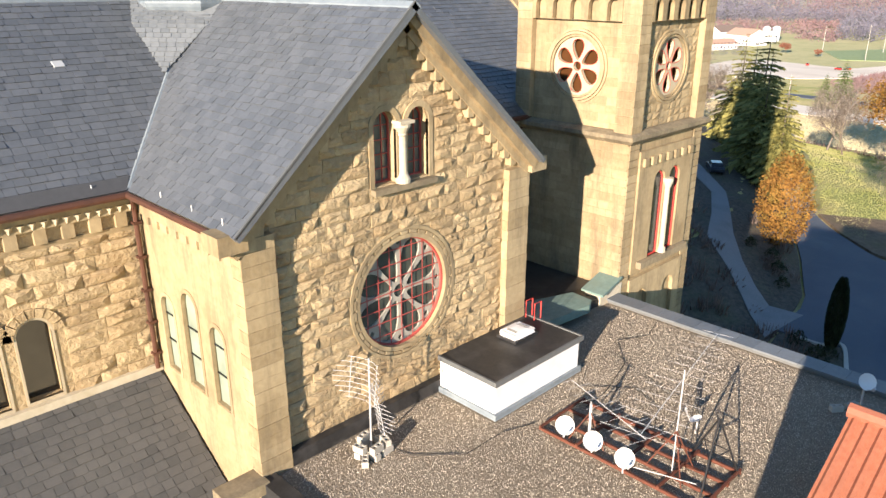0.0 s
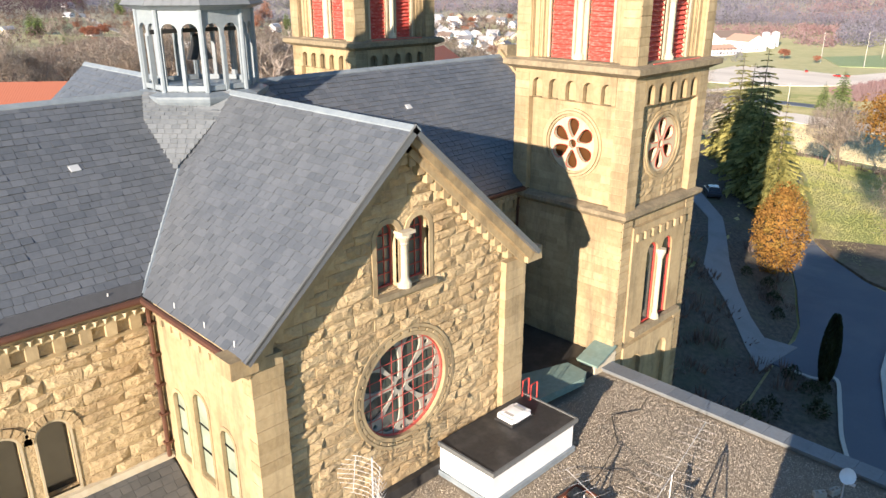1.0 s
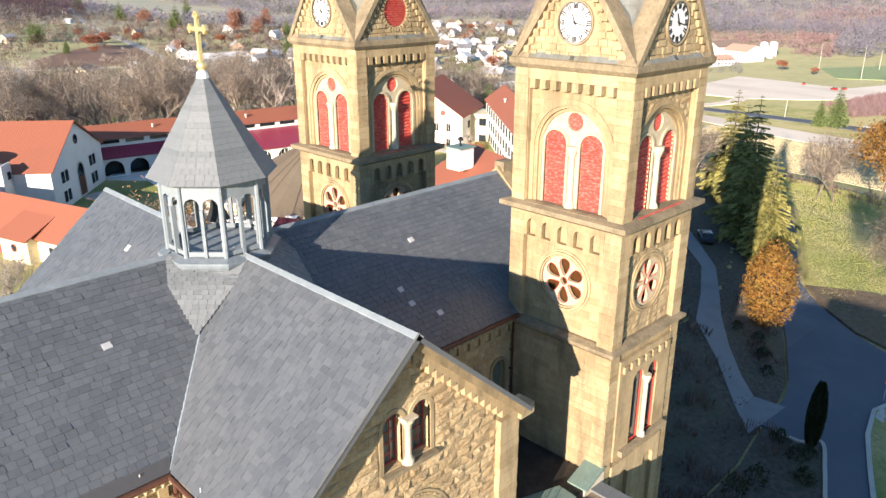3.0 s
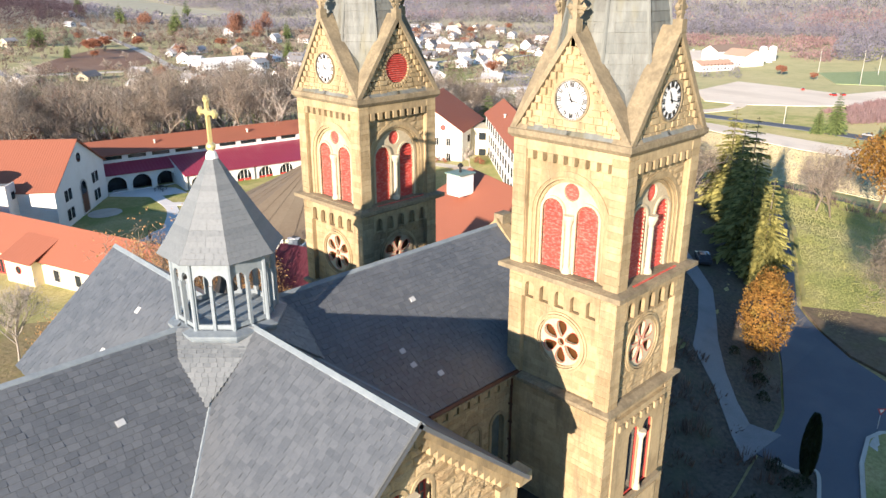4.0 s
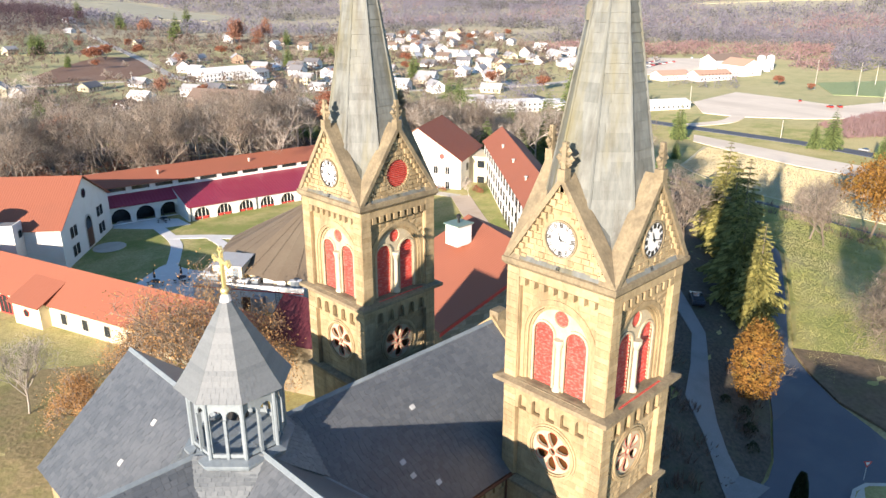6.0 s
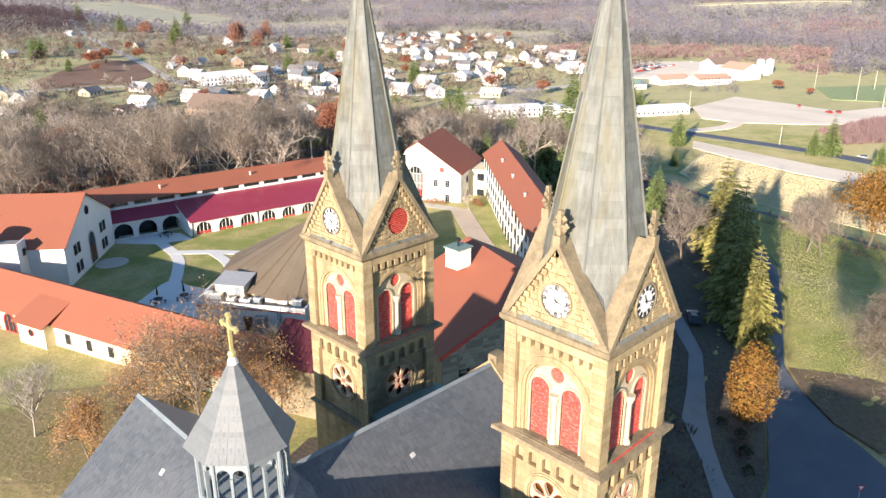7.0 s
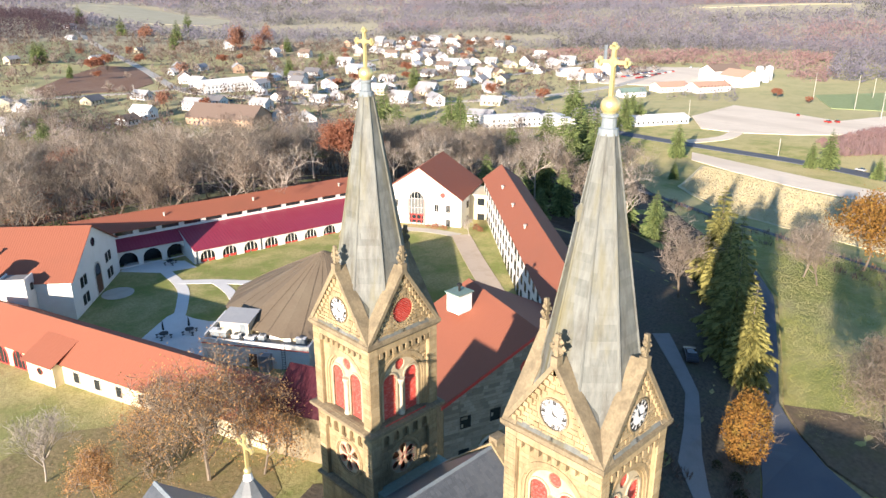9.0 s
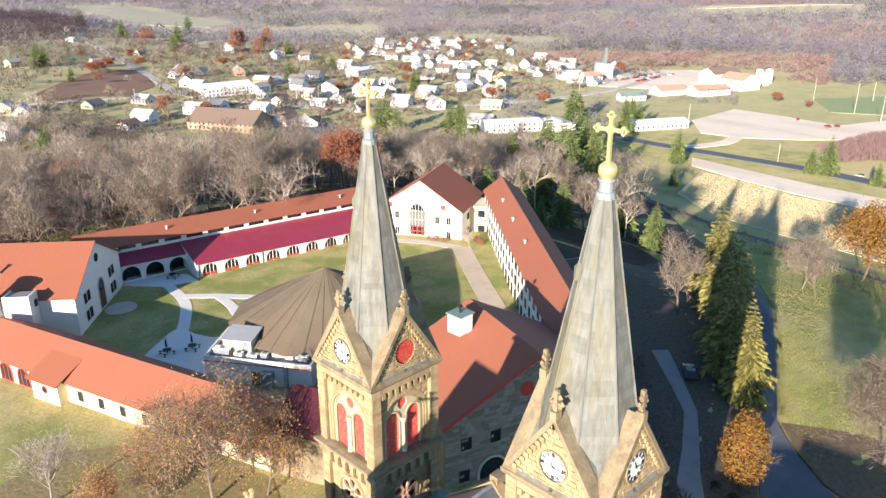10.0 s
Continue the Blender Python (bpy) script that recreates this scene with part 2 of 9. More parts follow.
MEMBRANE = surface("black_roof_membrane", (0.022, 0.022, 0.023), (0.042, 0.041, 0.040), (0.095, 0.09, 0.085), grain=6, patch=0.9, rough=0.45, bump=0.1, pieces=0.1, stain=0.6)
WHITEMETAL = surface("white_sheet_metal", (0.74, 0.74, 0.72), (0.82, 0.82, 0.80), (0.62, 0.61, 0.58), grain=3, patch=1.2, rough=0.4, bump=0.05, pieces=0.1, stain=0.3)
CONCRETE = surface("concrete", (0.42, 0.40, 0.35), (0.56, 0.53, 0.47), (0.33, 0.30, 0.26), grain=10, patch=0.6, bump=0.2, pieces=0.3, stain=0.4)
ASPHALT = surface("asphalt", (0.085, 0.098, 0.122), (0.125, 0.138, 0.162), (0.16, 0.168, 0.182), grain=14, patch=0.12, bump=0.15, pieces=0.1, stain=0.5)
BLACK = surface("black_metal", (0.012, 0.012, 0.013), (0.025, 0.025, 0.026), None, grain=10, rough=0.5, bump=0.05)
BARK = surface("grey_bark", (0.12, 0.095, 0.07), (0.24, 0.20, 0.155), (0.09, 0.065, 0.05), grain=6, patch=1.5, bump=0.3, pieces=0.3)
TWIGS = surface("bare_twigs", (0.16, 0.13, 0.105), (0.35, 0.30, 0.255), (0.22, 0.155, 0.12), grain=2, patch=0.3, bump=0.0, pieces=0.6)


def glass_dark(name, col, rough=0.08):
    m, t, b, geo = material(name)
    n = t.nodes.new("ShaderNodeTexNoise")
    n.inputs["Scale"].default_value = 1.6
    t.links.new(geo.outputs["Position"], n.inputs["Vector"])
    r = t.nodes.new("ShaderNodeValToRGB")
    r.color_ramp.elements[0].color, r.color_ramp.elements[1].color = (*[c * 0.6 for c in col], 1), (*[c * 1.5 for c in col], 1)
    t.links.new(n.outputs["Fac"], r.inputs[0])
    t.links.new(r.outputs[0], b.inputs["Base Color"])
    b.inputs["Roughness"].default_value = rough
    return m


GLASS = glass_dark("leaded_church_glass", (0.11, 0.122, 0.108), 0.18)
ROSEGLASS = glass_dark("rose_glass", (0.055, 0.068, 0.058), 0.22)
LANCETGLASS = glass_dark("pale_green_glass", (0.235, 0.275, 0.215), 0.3)
PALEGLASS = glass_dark("pale_skylight_glass", (0.42, 0.41, 0.38), 0.25)
PANE = glass_dark("dark_window_glass", (0.02, 0.025, 0.03), 0.05)
ROOFSHEET = surface("grey_roof_sheet", (0.30, 0.31, 0.32), (0.38, 0.39, 0.40), (0.45, 0.45, 0.44), grain=4, patch=0.5, rough=0.45, bump=0.05, pieces=0.2, stain=0.4)
GREYSTONE = surface("grey_squared_stone", (0.20, 0.18, 0.15), (0.34, 0.31, 0.26), (0.16, 0.14, 0.11), grain=5, patch=0.4, bump=0.3, pieces=0.6, stain=0.4)
LEADWALK = surface("grey_concrete_walk", (0.20, 0.20, 0.20), (0.29, 0.29, 0.285), (0.15, 0.15, 0.145), grain=8, patch=0.4, bump=0.1, pieces=0.2, stain=0.4)
# ---- church ----
AX = -0.4        # the nave's axis (y)
CX = 7.5         # the transept's axis (x)
RIDGE, EAVE = 25.6, 20.4
NH, TH = 6.33, 5.95   # half widths of the nave's and the transept's roof at the eaves


def unit_rock(seed):
    """A rock-faced stone, one unit wide and high, its face towards -y."""
    r = random.Random(seed)
    s = Shape()
    t = (-0.5, -0.19, 0.19, 0.5)
    for j in range(4):
        for i in range(4):
            rim = i in (0, 3) or j in (0, 3)
            jit = 0.0 if rim else 0.09
            s.v.append((t[i] * 0.97 + r.uniform(-jit, jit), -(r.uniform(0.15, 0.45) if rim else r.uniform(0.5, 1.35)), t[j] * 0.94 + r.uniform(-jit, jit)))
    for j in range(3):
        for i in range(3):
            k = j * 4 + i
            s.f.append((k, k + 1, k + 5, k + 4))
    edge = [0, 1, 2, 3, 7, 11, 15, 14, 13, 12, 8, 4]
    s.v += [(s.v[k][0] * 1.01, 0.3, s.v[k][2] * 1.02) for k in edge]
    s.f += [(edge[(k + 1) % 12], edge[k], 16 + k, 16 + (k + 1) % 12) for k in range(12)]
    return s


def lay(outer, holes, z0, z1, courses, lengths, rng, gap=0.0):
    """Stones in courses over an outline, kept clear of its holes: u0, u1, z0, z1."""
    out, z = [], z0
    while z < z1 - 0.1:
        h = min(rng.choice(courses), z1 - z)
        zm = z + h / 2
        cuts = []
        for loop in [outer] + list(holes):
            xs = []
            for i in range(len(loop)):
                a, b = loop[i - 1], loop[i]
                if (a[1] > zm) != (b[1] > zm):
                    xs.append(a[0] + (b[0] - a[0]) * (zm - a[1]) / (b[1] - a[1]))
            cuts.append(sorted(xs))
        if len(cuts[0]) >= 2:
            spans = [(cuts[0][0], cuts[0][-1])]
            for c in cuts[1:]:
                if len(c) >= 2:
                    nxt = []
                    for a, b in spans:
                        if c[0] > a and c[-1] < b:
                            nxt += [(a, c[0] - gap), (c[-1] + gap, b)]
                        else:
                            nxt.append((a, b))
                    spans = nxt
            for a, b in spans:
                u = a
                while u < b - 0.02:
                    w = rng.uniform(*lengths)
                    if b - u - w < lengths[0] * 0.6:
                        w = b - u
                    if w > 0.1:
                        out.append((u, u + w, z, z + h))
                    u += w
        z += h
    return out


ROCKS = [unit_rock(70 + k) for k in range(12)]
ROCK_MESH = [s.mesh("stone", STONE) for s in ROCKS]


def stonework(parent, udir, ddir, place, rects, proud, rng, limit=300, near=None):
    """Lays stones on a wall: the nearest as parts, the rest as one part."""
    if near:
        rects = sorted(rects, key=lambda q: math.hypot((q[0] + q[1]) / 2 - near[0], (q[2] + q[3]) / 2 - near[1]))
    rest = Shape()
    for n, (u0, u1, z0, z1) in enumerate(rects):
        k, flip, pr = rng.randrange(12), rng.choice((-1, 1)), proud * rng.uniform(0.6, 1.3)
        c = place((u0 + u1) / 2, (z0 + z1) / 2, 0)
        U, D = Vector((*udir, 0)) * (u1 - u0) * flip, Vector((*ddir, 0)) * pr
        m = Matrix(((U.x, D.x, 0, c[0]), (U.y, D.y, 0, c[1]), (0, 0, z1 - z0, c[2]), (0, 0, 0, 1)))
        if n < limit:
            ob = new("stone", ROCK_MESH[k])
            ob.parent = parent
            ob.matrix_basis = m
        else:
            rest.add([m @ Vector(p) for p in ROCKS[k].v], ROCKS[k].f)
    if rest.v:
        part("stonework", rest, STONE, parent, kind="stuff")


def slates(name, parent, a, b, c, d, mat, rng, course=0.27, width=(0.28, 0.46), limit=0, lift=0.036):
    """Slates over a roof slope with the eave a-b and the top d-c."""
    a, b, c, d = (Vector(p) for p in (a, b, c, d))
    e = (b - a).normalized()
    nrm = (b - a).cross(d - a).normalized()
    if nrm.z < 0:
        nrm = -nrm
    up = nrm.cross(e).normalized()
    if up.z < 0:
        up = -up
    H = (d - a).dot(up)
    rest, count = Shape(), 0
    rows = int(H / course)
    for r in range(rows + 1):
        t0, t1 = r * course, min((r + 1) * course + 0.03, H)
        if t1 - t0 < 0.05:
            continue
        f = (t0 + 0.5 * course) / H
        lo, hi = (a.lerp(d, f) - a).dot(e), (b.lerp(c, f) - a).dot(e)
        u = lo - (rng.random() * width[0] if r % 2 else 0)
        while u < hi:
            w = rng.uniform(*width)
            u0, u1 = max(u, lo) + 0.007, min(u + w, hi) - 0.007
            u += w
            if u1 - u0 < 0.06:
                continue
            j, sk = rng.uniform(0.6, 1.3) * lift, rng.uniform(-0.012, 0.012)
            P = lambda s, t, h: a + e * s + up * t + nrm * h
            rest.add([P(u0, t0 + sk, 0.0), P(u1, t0 + sk, 0.0), P(u0, t0 + sk, j), P(u1, t0 + sk, j * rng.uniform(0.8, 1.2)), P(u0, t1, 0.006), P(u1, t1, 0.006)],
                     [(0, 1, 3, 2), (2, 3, 5, 4), (0, 2, 4), (1, 5, 3)])
    part(name, rest, mat, parent, kind="stuff")


def slab_between(pts, thick):
    """A sloping sheet under the given corners."""
    pts = [Vector(p) for p in pts]
    n = (pts[1] - pts[0]).cross(pts[2] - pts[0]).normalized()
    if n.z < 0:
        n = -n
    low = [p - n * thick for p in pts]
    k = len(pts)
    return Shape().add(pts + low, [tuple(range(k)), tuple(range(2 * k - 1, k - 1, -1))] + [(i, (i + 1) % k, k + (i + 1) % k, k + i) for i in range(k)])


church = tagged(new("church_roof"), "grey slate cross roof of a stone abbey church", "roof", kind="structure")
rng = random.Random(5)
XW, XE, YN, YF = -16.0, 26.2, -12.82, 11.9
xl, xr = CX - TH, CX + TH
yn, yf = AX - NH, AX + NH
C0 = (CX, AX, RIDGE)
slopes = [
    ("choir_slope", (XW, yn, EAVE), (xl, yn, EAVE), C0, (XW, AX, RIDGE)),
    ("choir_back_slope", (xl, yf, EAVE), (XW, yf, EAVE), (XW, AX, RIDGE), C0),
    ("nave_slope", (xr, yn, EAVE), (XE, yn, EAVE), (XE, AX, RIDGE), C0),
    ("nave_back_slope", (XE, yf, EAVE), (xr, yf, EAVE), C0, (XE, AX, RIDGE)),
    ("transept_slope", (xl, yn, EAVE), (xl, YN, EAVE), (CX, YN, RIDGE), C0),
    ("transept_back_slope", (xr, YN, EAVE), (xr, yn, EAVE), C0, (CX, YN, RIDGE)),
    ("far_transept_slope", (xl, YF, EAVE), (xl, yf, EAVE), C0, (CX, YF, RIDGE)),
    ("far_transept_back_slope", (xr, yf, EAVE), (xr, YF, EAVE), (CX, YF, RIDGE), C0),
]
for name, *q in slopes:
    part(name, slab_between(q, 0.16), SLATE, church)
for name, *q in slopes:
    if name in ("choir_slope", "nave_slope", "transept_slope", "far_transept_slope"):
        slates(name.replace("slope", "slates"), church, *q, SLATE, rng)
# dark sheet-metal strip above the choir gutter
ee = Vector((0, AX - yn, RIDGE - EAVE)).normalized()
en = Vector((0, -ee.z, ee.y)) * 0.06
e0, e1 = Vector((XW, yn, EAVE)) + en, Vector((xl - 0.05, yn, EAVE)) + en
part("eaves_sheet", slab_between((e0, e1, e1 + ee * 0.5 + Vector((0.28, 0, 0)), e0 + ee * 0.5), 0.05), EAVELEAD, church, "dark sheet-metal strip along the eaves")
# ridge caps
def ridge_cap(name, a, b, w=0.15, drop_=0.13):
    a, b = Vector(a), Vector(b)
    side = (b - a).cross(Vector((0, 0, 1))).normalized() * w
    s, up, dn = Shape(), Vector((0, 0, 0.07)), Vector((0, 0, -drop_))
    s.add([a + up, b + up, a + side + dn + up, b + side + dn + up, a - side + dn + up, b - side + dn + up, a + side + dn, b + side + dn, a - side + dn, b - side + dn],
          [(0, 1, 3, 2), (1, 0, 4, 5), (2, 3, 7, 6), (5, 4, 8, 9), (0, 2, 6, 8, 4), (1, 5, 9, 7, 3)])
    part(name, s, LEAD, church, "pale grey sheet-metal ridge cap")
ridge_cap("ridge_cap", (XW, AX, RIDGE), C0)
ridge_cap("ridge_cap", C0, (XE, AX, RIDGE))
ridge_cap("ridge_cap", (CX, YN, RIDGE), C0)
ridge_cap("ridge_cap", C0, (CX, YF, RIDGE))
for ex, ey in ((xl, yn), (xr, yn), (xl, yf), (xr, yf)):
    v = Shape()
    a, b = Vector((ex, ey, EAVE + 0.04)), Vector((CX, AX, RIDGE + 0.04))
    s = Vector((-(b - a).y, (b - a).x, 0)).normalized() * 0.09
    v.add([a + s, a - s, b - s, b + s, a + Vector((0, 0, .06)), b + Vector((0, 0, .06))], [(0, 4, 5, 3), (4, 1, 2, 5)])
    part("valley_flashing", v, LEAD, church)


def walls_of(name, label, shape, mat):
    return tagged(part(name, shape, mat, None, label), label, "wall", kind="structure")


# ---- near transept gable ----
GY = -12.1
gp = wall_frame(0, GY, 1, 0, 0, 1)
rose = circle(CX, 17.0, 1.80, 48)
lan = [arch(CX - 0.64, 0.43, 20.6, 22.3), arch(CX + 0.64, 0.43, 20.6, 22.3)]
outer = [(1.97, -16), (13.05, -16), (13.05, 20.2), (CX, 25.25), (1.97, 20.2)]
gable = walls_of("wall_transept_gable", "rock-faced yellow sandstone transept gable wall with rose window", Shape().plate(gp, outer, [rose] + lan, 0, 0.9), STONE)
for u0, u1 in ((1.86, 2.86), (12.05, 13.15)):
    for k in range(22):
        z0 = 12.6 + 0.36 * k
        if z0 < 20.0:
            part("quoin", Shape().slab(gp, u0 + (0 if k % 2 else 0.004), u1 - (0 if k % 2 else 0.006), z0, min(z0 + 0.35, 20.2), -0.28 - 0.008 * (k % 3), 0.2), ASHLAR, gable)
# raking band, stepped corbels and coping
rake = Shape()
for sgn in (-1, 1):
    foot, top = (CX + sgn * (6.15 if sgn < 0 else 5.9), 20.15 if sgn < 0 else 20.35), (CX, 25.62)
    d = Vector((top[0] - foot[0], top[1] - foot[1])).normalized()
    nn = Vector((-d.y, d.x)) * (1 if sgn > 0 else -1)
    if nn.y > 0:
        nn = -nn
    for lo, hi, d0, d1 in ((0.0 if sgn > 0 else 0.22, 0.40, -0.40 if sgn < 0 else -0.52, 0.35), (0.40, 0.62, -0.32, 0.1)):
        p = [Vector(foot) + nn * lo, Vector(top) + nn * lo / 1.0, Vector(top) + nn * hi, Vector(foot) + nn * hi]
        rake.add([gp(q.x, q.y, dd) for dd in (d0, d1) for q in p], [(0, 1, 2, 3), (7, 6, 5, 4), (0, 4, 5, 1), (1, 5, 6, 2), (2, 6, 7, 3), (3, 7, 4, 0)])
    for k in range(15):
        p = Vector(foot) + d * (0.95 + 0.47 * k) + nn * 0.62
        rake.slab(gp, p.x - 0.13, p.x + 0.13, p.y - 0.22, p.y + 0.16, -0.26, 0.1)
    rake.slab(gp, CX + sgn * 5.9 - 0.4, CX + sgn * 5.9 + 0.4, 19.95, 20.45, -0.5, 0.3)
part("gable_coping", rake, ASHLAR, gable, "stepped corbel frieze and stone coping")
rects = lay([(2.86, 12.6), (12.05, 12.6), (12.05, 20.6), (CX, 24.7), (2.86, 20.6)],
            [circle(CX, 17.0, 2.2, 40), [(CX - 1.3, 20.25), (CX + 1.3, 20.25), (CX + 1.3, 22.4), (CX + 0.6, 23.05), (CX - 0.6, 23.05), (CX - 1.3, 22.4)]],
            12.6, 24.6, (0.27, 0.32, 0.36, 0.4), (0.5, 1.15), rng)
stonework(gable, (1, 0), (0, 1), gp, rects, 0.085, rng, near=(7.5, 18))
# rose window
rw = tagged(new("window_rose"), "round rose window with pale stone tracery and red glazing bars", "window", kind="structure")
ring = Shape()
for r0, r1, d0 in ((1.79, 1.93, -0.03), (1.93, 2.07, 0.03), (2.07, 2.18, -0.05)):
    ring.plate(gp, circle(CX, 17.0, r1, 56), [circle(CX, 17.0, r0, 56)], d0, 0.3, back=False)
part("stone_ring", ring, ASHLAR, rw, "moulded sandstone ring")
for k in range(34):
    a0, a1 = 2 * math.pi * (k + 0.12) / 34, 2 * math.pi * (k + 0.88) / 34
    q = [(CX + r * math.cos(a), 17 + r * math.sin(a)) for r, a in ((1.95, a0), (2.045, a0), (2.045, a1), (1.95, a1))]
    part("billet", Shape().plate(gp, q, [], -0.045, 0.04, back=False), ASHLAR, rw)
part("glass", Shape().plate(gp, circle(CX, 17.0, 1.8, 48), [], 0.31, 0.33), ROSEGLASS, rw, "dark leaded glass")
petals = [drop(CX, 17.0, math.pi / 8 + k * math.pi / 4, 0.33, 1.71, 0.46) for k in range(8)]
part("tracery", Shape().plate(gp, circle(CX, 17.0, 1.79, 48), petals + [circle(CX, 17.0, 0.22, 20)] + [circle(CX + 1.63 * math.cos(k * math.pi / 4), 17 + 1.63 * math.sin(k * math.pi / 4), 0.09, 12) for k in range(8)], 0.25, 0.31), TRACERY, rw, "pale stone petal tracery")
for k in range(-3, 4):
    o = 0.46 * k + 0.05
    L = math.sqrt(1.78 ** 2 - o ** 2)
    part("glazing_bar", Shape().slab(gp, CX + o - 0.014, CX + o + 0.014, 17 - L, 17 + L, 0.215, 0.226), IRONRED, rw)
    part("glazing_bar", Shape().slab(gp, CX - L, CX + L, 17 + o - 0.014, 17 + o + 0.014, 0.20, 0.211), IRONRED, rw)
part("red_rim", Shape().plate(gp, circle(CX, 17.0, 1.79, 48), [circle(CX, 17.0, 1.735, 48)], 0.12, 0.2), IRONRED, rw, "red iron rim")
# twin lancets
tw = tagged(new("window_twin_lancet"), "twin round-headed windows with a white column between", "window", kind="structure")
for s in (-1, 1):
    c = CX + 0.64 * s
    g = part("pane", Shape().plate(gp, arch(c, 0.43, 20.6, 22.3), [], 0.4, 0.42), GLASS, tw)
    fr = Shape().plate(gp, arch(c, 0.43, 20.6, 22.3), [arch(c, 0.385, 20.65, 22.3)], 0.3, 0.36)
    for k in range(1, 5):
        fr.slab(gp, c - 0.4, c + 0.4, 20.6 + 0.42 * k - 0.012, 20.6 + 0.42 * k + 0.012, 0.32, 0.36)
    for o in (-0.14, 0.14):
        fr.slab(gp, c + o - 0.012, c + o + 0.012, 20.6, 22.62, 0.315, 0.355)
    part("red_frame", fr, IRONRED, tw)
    part("arch_ring", Shape().plate(gp, arch(c, 0.60, 20.56, 22.3), [arch(c, 0.43, 20.5, 22.3)], -0.04, 0.1), ASHLAR, tw)
part("column", Shape().lathe(CX, GY - 0.02, [(0.24, 20.56), (0.24, 20.7), (0.17, 20.8), (0.14, 20.9), (0.13, 21.95), (0.16, 21.98), (0.15, 22.04), (0.26, 22.22), (0.26, 22.32)], 16).box(CX - 0.27, CX + 0.27, GY - 0.29, GY + 0.2, 22.325, 22.42), PALE, tw, "white stone column")
part("sill", Shape().slab(gp, CX - 1.2, CX + 1.25, 20.38, 20.55, -0.22, 0.2), TRIM, tw)

# ---- transept side wall ----
sp = wall_frame(1.92, 0, 0, -1, 1, 0)
wins = [(7.45, 0.41, 16.75), (8.95, 0.47, 17.25), (10.5, 0.42, 16.75)]
side = walls_of("wall_transept_side", "smooth sunlit sandstone transept side wall with three lancets",
                Shape().plate(sp, [(6.4, -16), (12.3, -16), (12.3, 20.3), (6.4, 20.3)], [arch(c, h, 14.6, s) for c, h, s in wins], 0, 0.7), ASHLAR)
for k in range(9):
    part("dentil", Shape().slab(sp, 6.75 + 0.6 * k, 7.10 + 0.6 * k, 19.36, 19.62, -0.07, 0.05), ASHLAR, side)
part("dentil_band", Shape().slab(sp, 6.4, 12.3, 19.62, 20.2, -0.075, 0.1), ASHLAR, side)
for c, h, s in wins:
    w = tagged(new("window_lancet"), "narrow round-headed leaded window in a stone surround", "window", kind="structure")
    part("pane", Shape().plate(sp, arch(c, h, 14.6, s), [], 0.14, 0.16), LANCETGLASS, w)
    fr = Shape().plate(sp, arch(c, h + 0.10, 14.52, s), [arch(c, h - 0.02, 14.57, s)], -0.025, 0.1)
    part("surround", fr, ASHLAR, w)
    for k in (15.55, 16.45):
        part("saddle_bar", Shape().slab(sp, c - h, c + h, k, k + 0.03, 0.09, 0.13), BLACK, w)
part("wall_far_side", Shape().box(12.4, 13.1, -11.2, -6.4, -16, 20.3).box(1.92, 2.6, 5.5, 11.4, -16, 20.3).box(12.4, 13.1, 5.5, 11.4, -16, 20.3), ASHLAR, side)
fgp = wall_frame(0, 11.4, 1, 0, 0, -1)
walls_of("wall_far_gable", "sandstone gable wall of the far transept", Shape().plate(fgp, outer, [], 0, 0.9), ASHLAR)

# ---- choir and nave walls ----
cp = wall_frame(0, -6.3, 1, 0, 0, 1)
CHOIRGLASS = glass_dark("brown_choir_glass", (0.026, 0.023, 0.019), 0.15)
cw = [(-1.55, 0.47, 16.65), (-2.95, 0.47, 16.65), (-6.2, 0.47, 16.65), (-7.6, 0.47, 16.65)]
choir = walls_of("wall_choir", "rock-faced golden sandstone choir wall with arched windows",
                 Shape().plate(cp, [(-16, 8), (1.95, 8), (1.95, 20.3), (-16, 20.3)], [arch(c, h, 14.6, s) for c, h, s in cw], 0, 0.8), STONE)
crects = lay([(-12, 14.2), (1.92, 14.2), (1.92, 19.2), (-12, 19.2)], [[(-3.75, 14.2), (-0.75, 14.2), (-0.75, 17.0), (-1.55, 17.5), (-2.95, 17.5), (-3.75, 17.0)], [(-8.4, 14.2), (-5.4, 14.2), (-5.4, 17.0), (-8.4, 17.0)]],
             14.3, 19.2, (0.34, 0.42, 0.48), (0.6, 1.3), rng)
stonework(choir, (1, 0), (0, 1), cp, crects, 0.105, rng, near=(0, 17))
for c, h, s in cw:
    w = tagged(new("window_arched"), "dark round-headed choir window with a stone arch", "window", kind="structure")
    part("pane", Shape().plate(cp, arch(c, h, 14.6, s), [], 0.3, 0.32), CHOIRGLASS, w)
    part("surround", Shape().plate(cp, arch(c, h + 0.07, 14.45, s), [arch(c, h, 14.6, s)], -0.03, 0.1), CREAMSTONE, w)
    vs = Shape()
    for k in range(9):
        a0, a1 = math.pi * k / 9 + 0.02, math.pi * (k + 1) / 9 - 0.02
        q = [(c + r * math.cos(a), s + r * math.sin(a)) for r, a in ((h + 0.08, a0), (h + 0.36, a0), (h + 0.36, a1), (h + 0.08, a1))]
        vs.plate(cp, q, [], -0.075 - 0.02 * (k % 2), 0.05, back=False)
    part("arch_stones", vs, STONE, w)


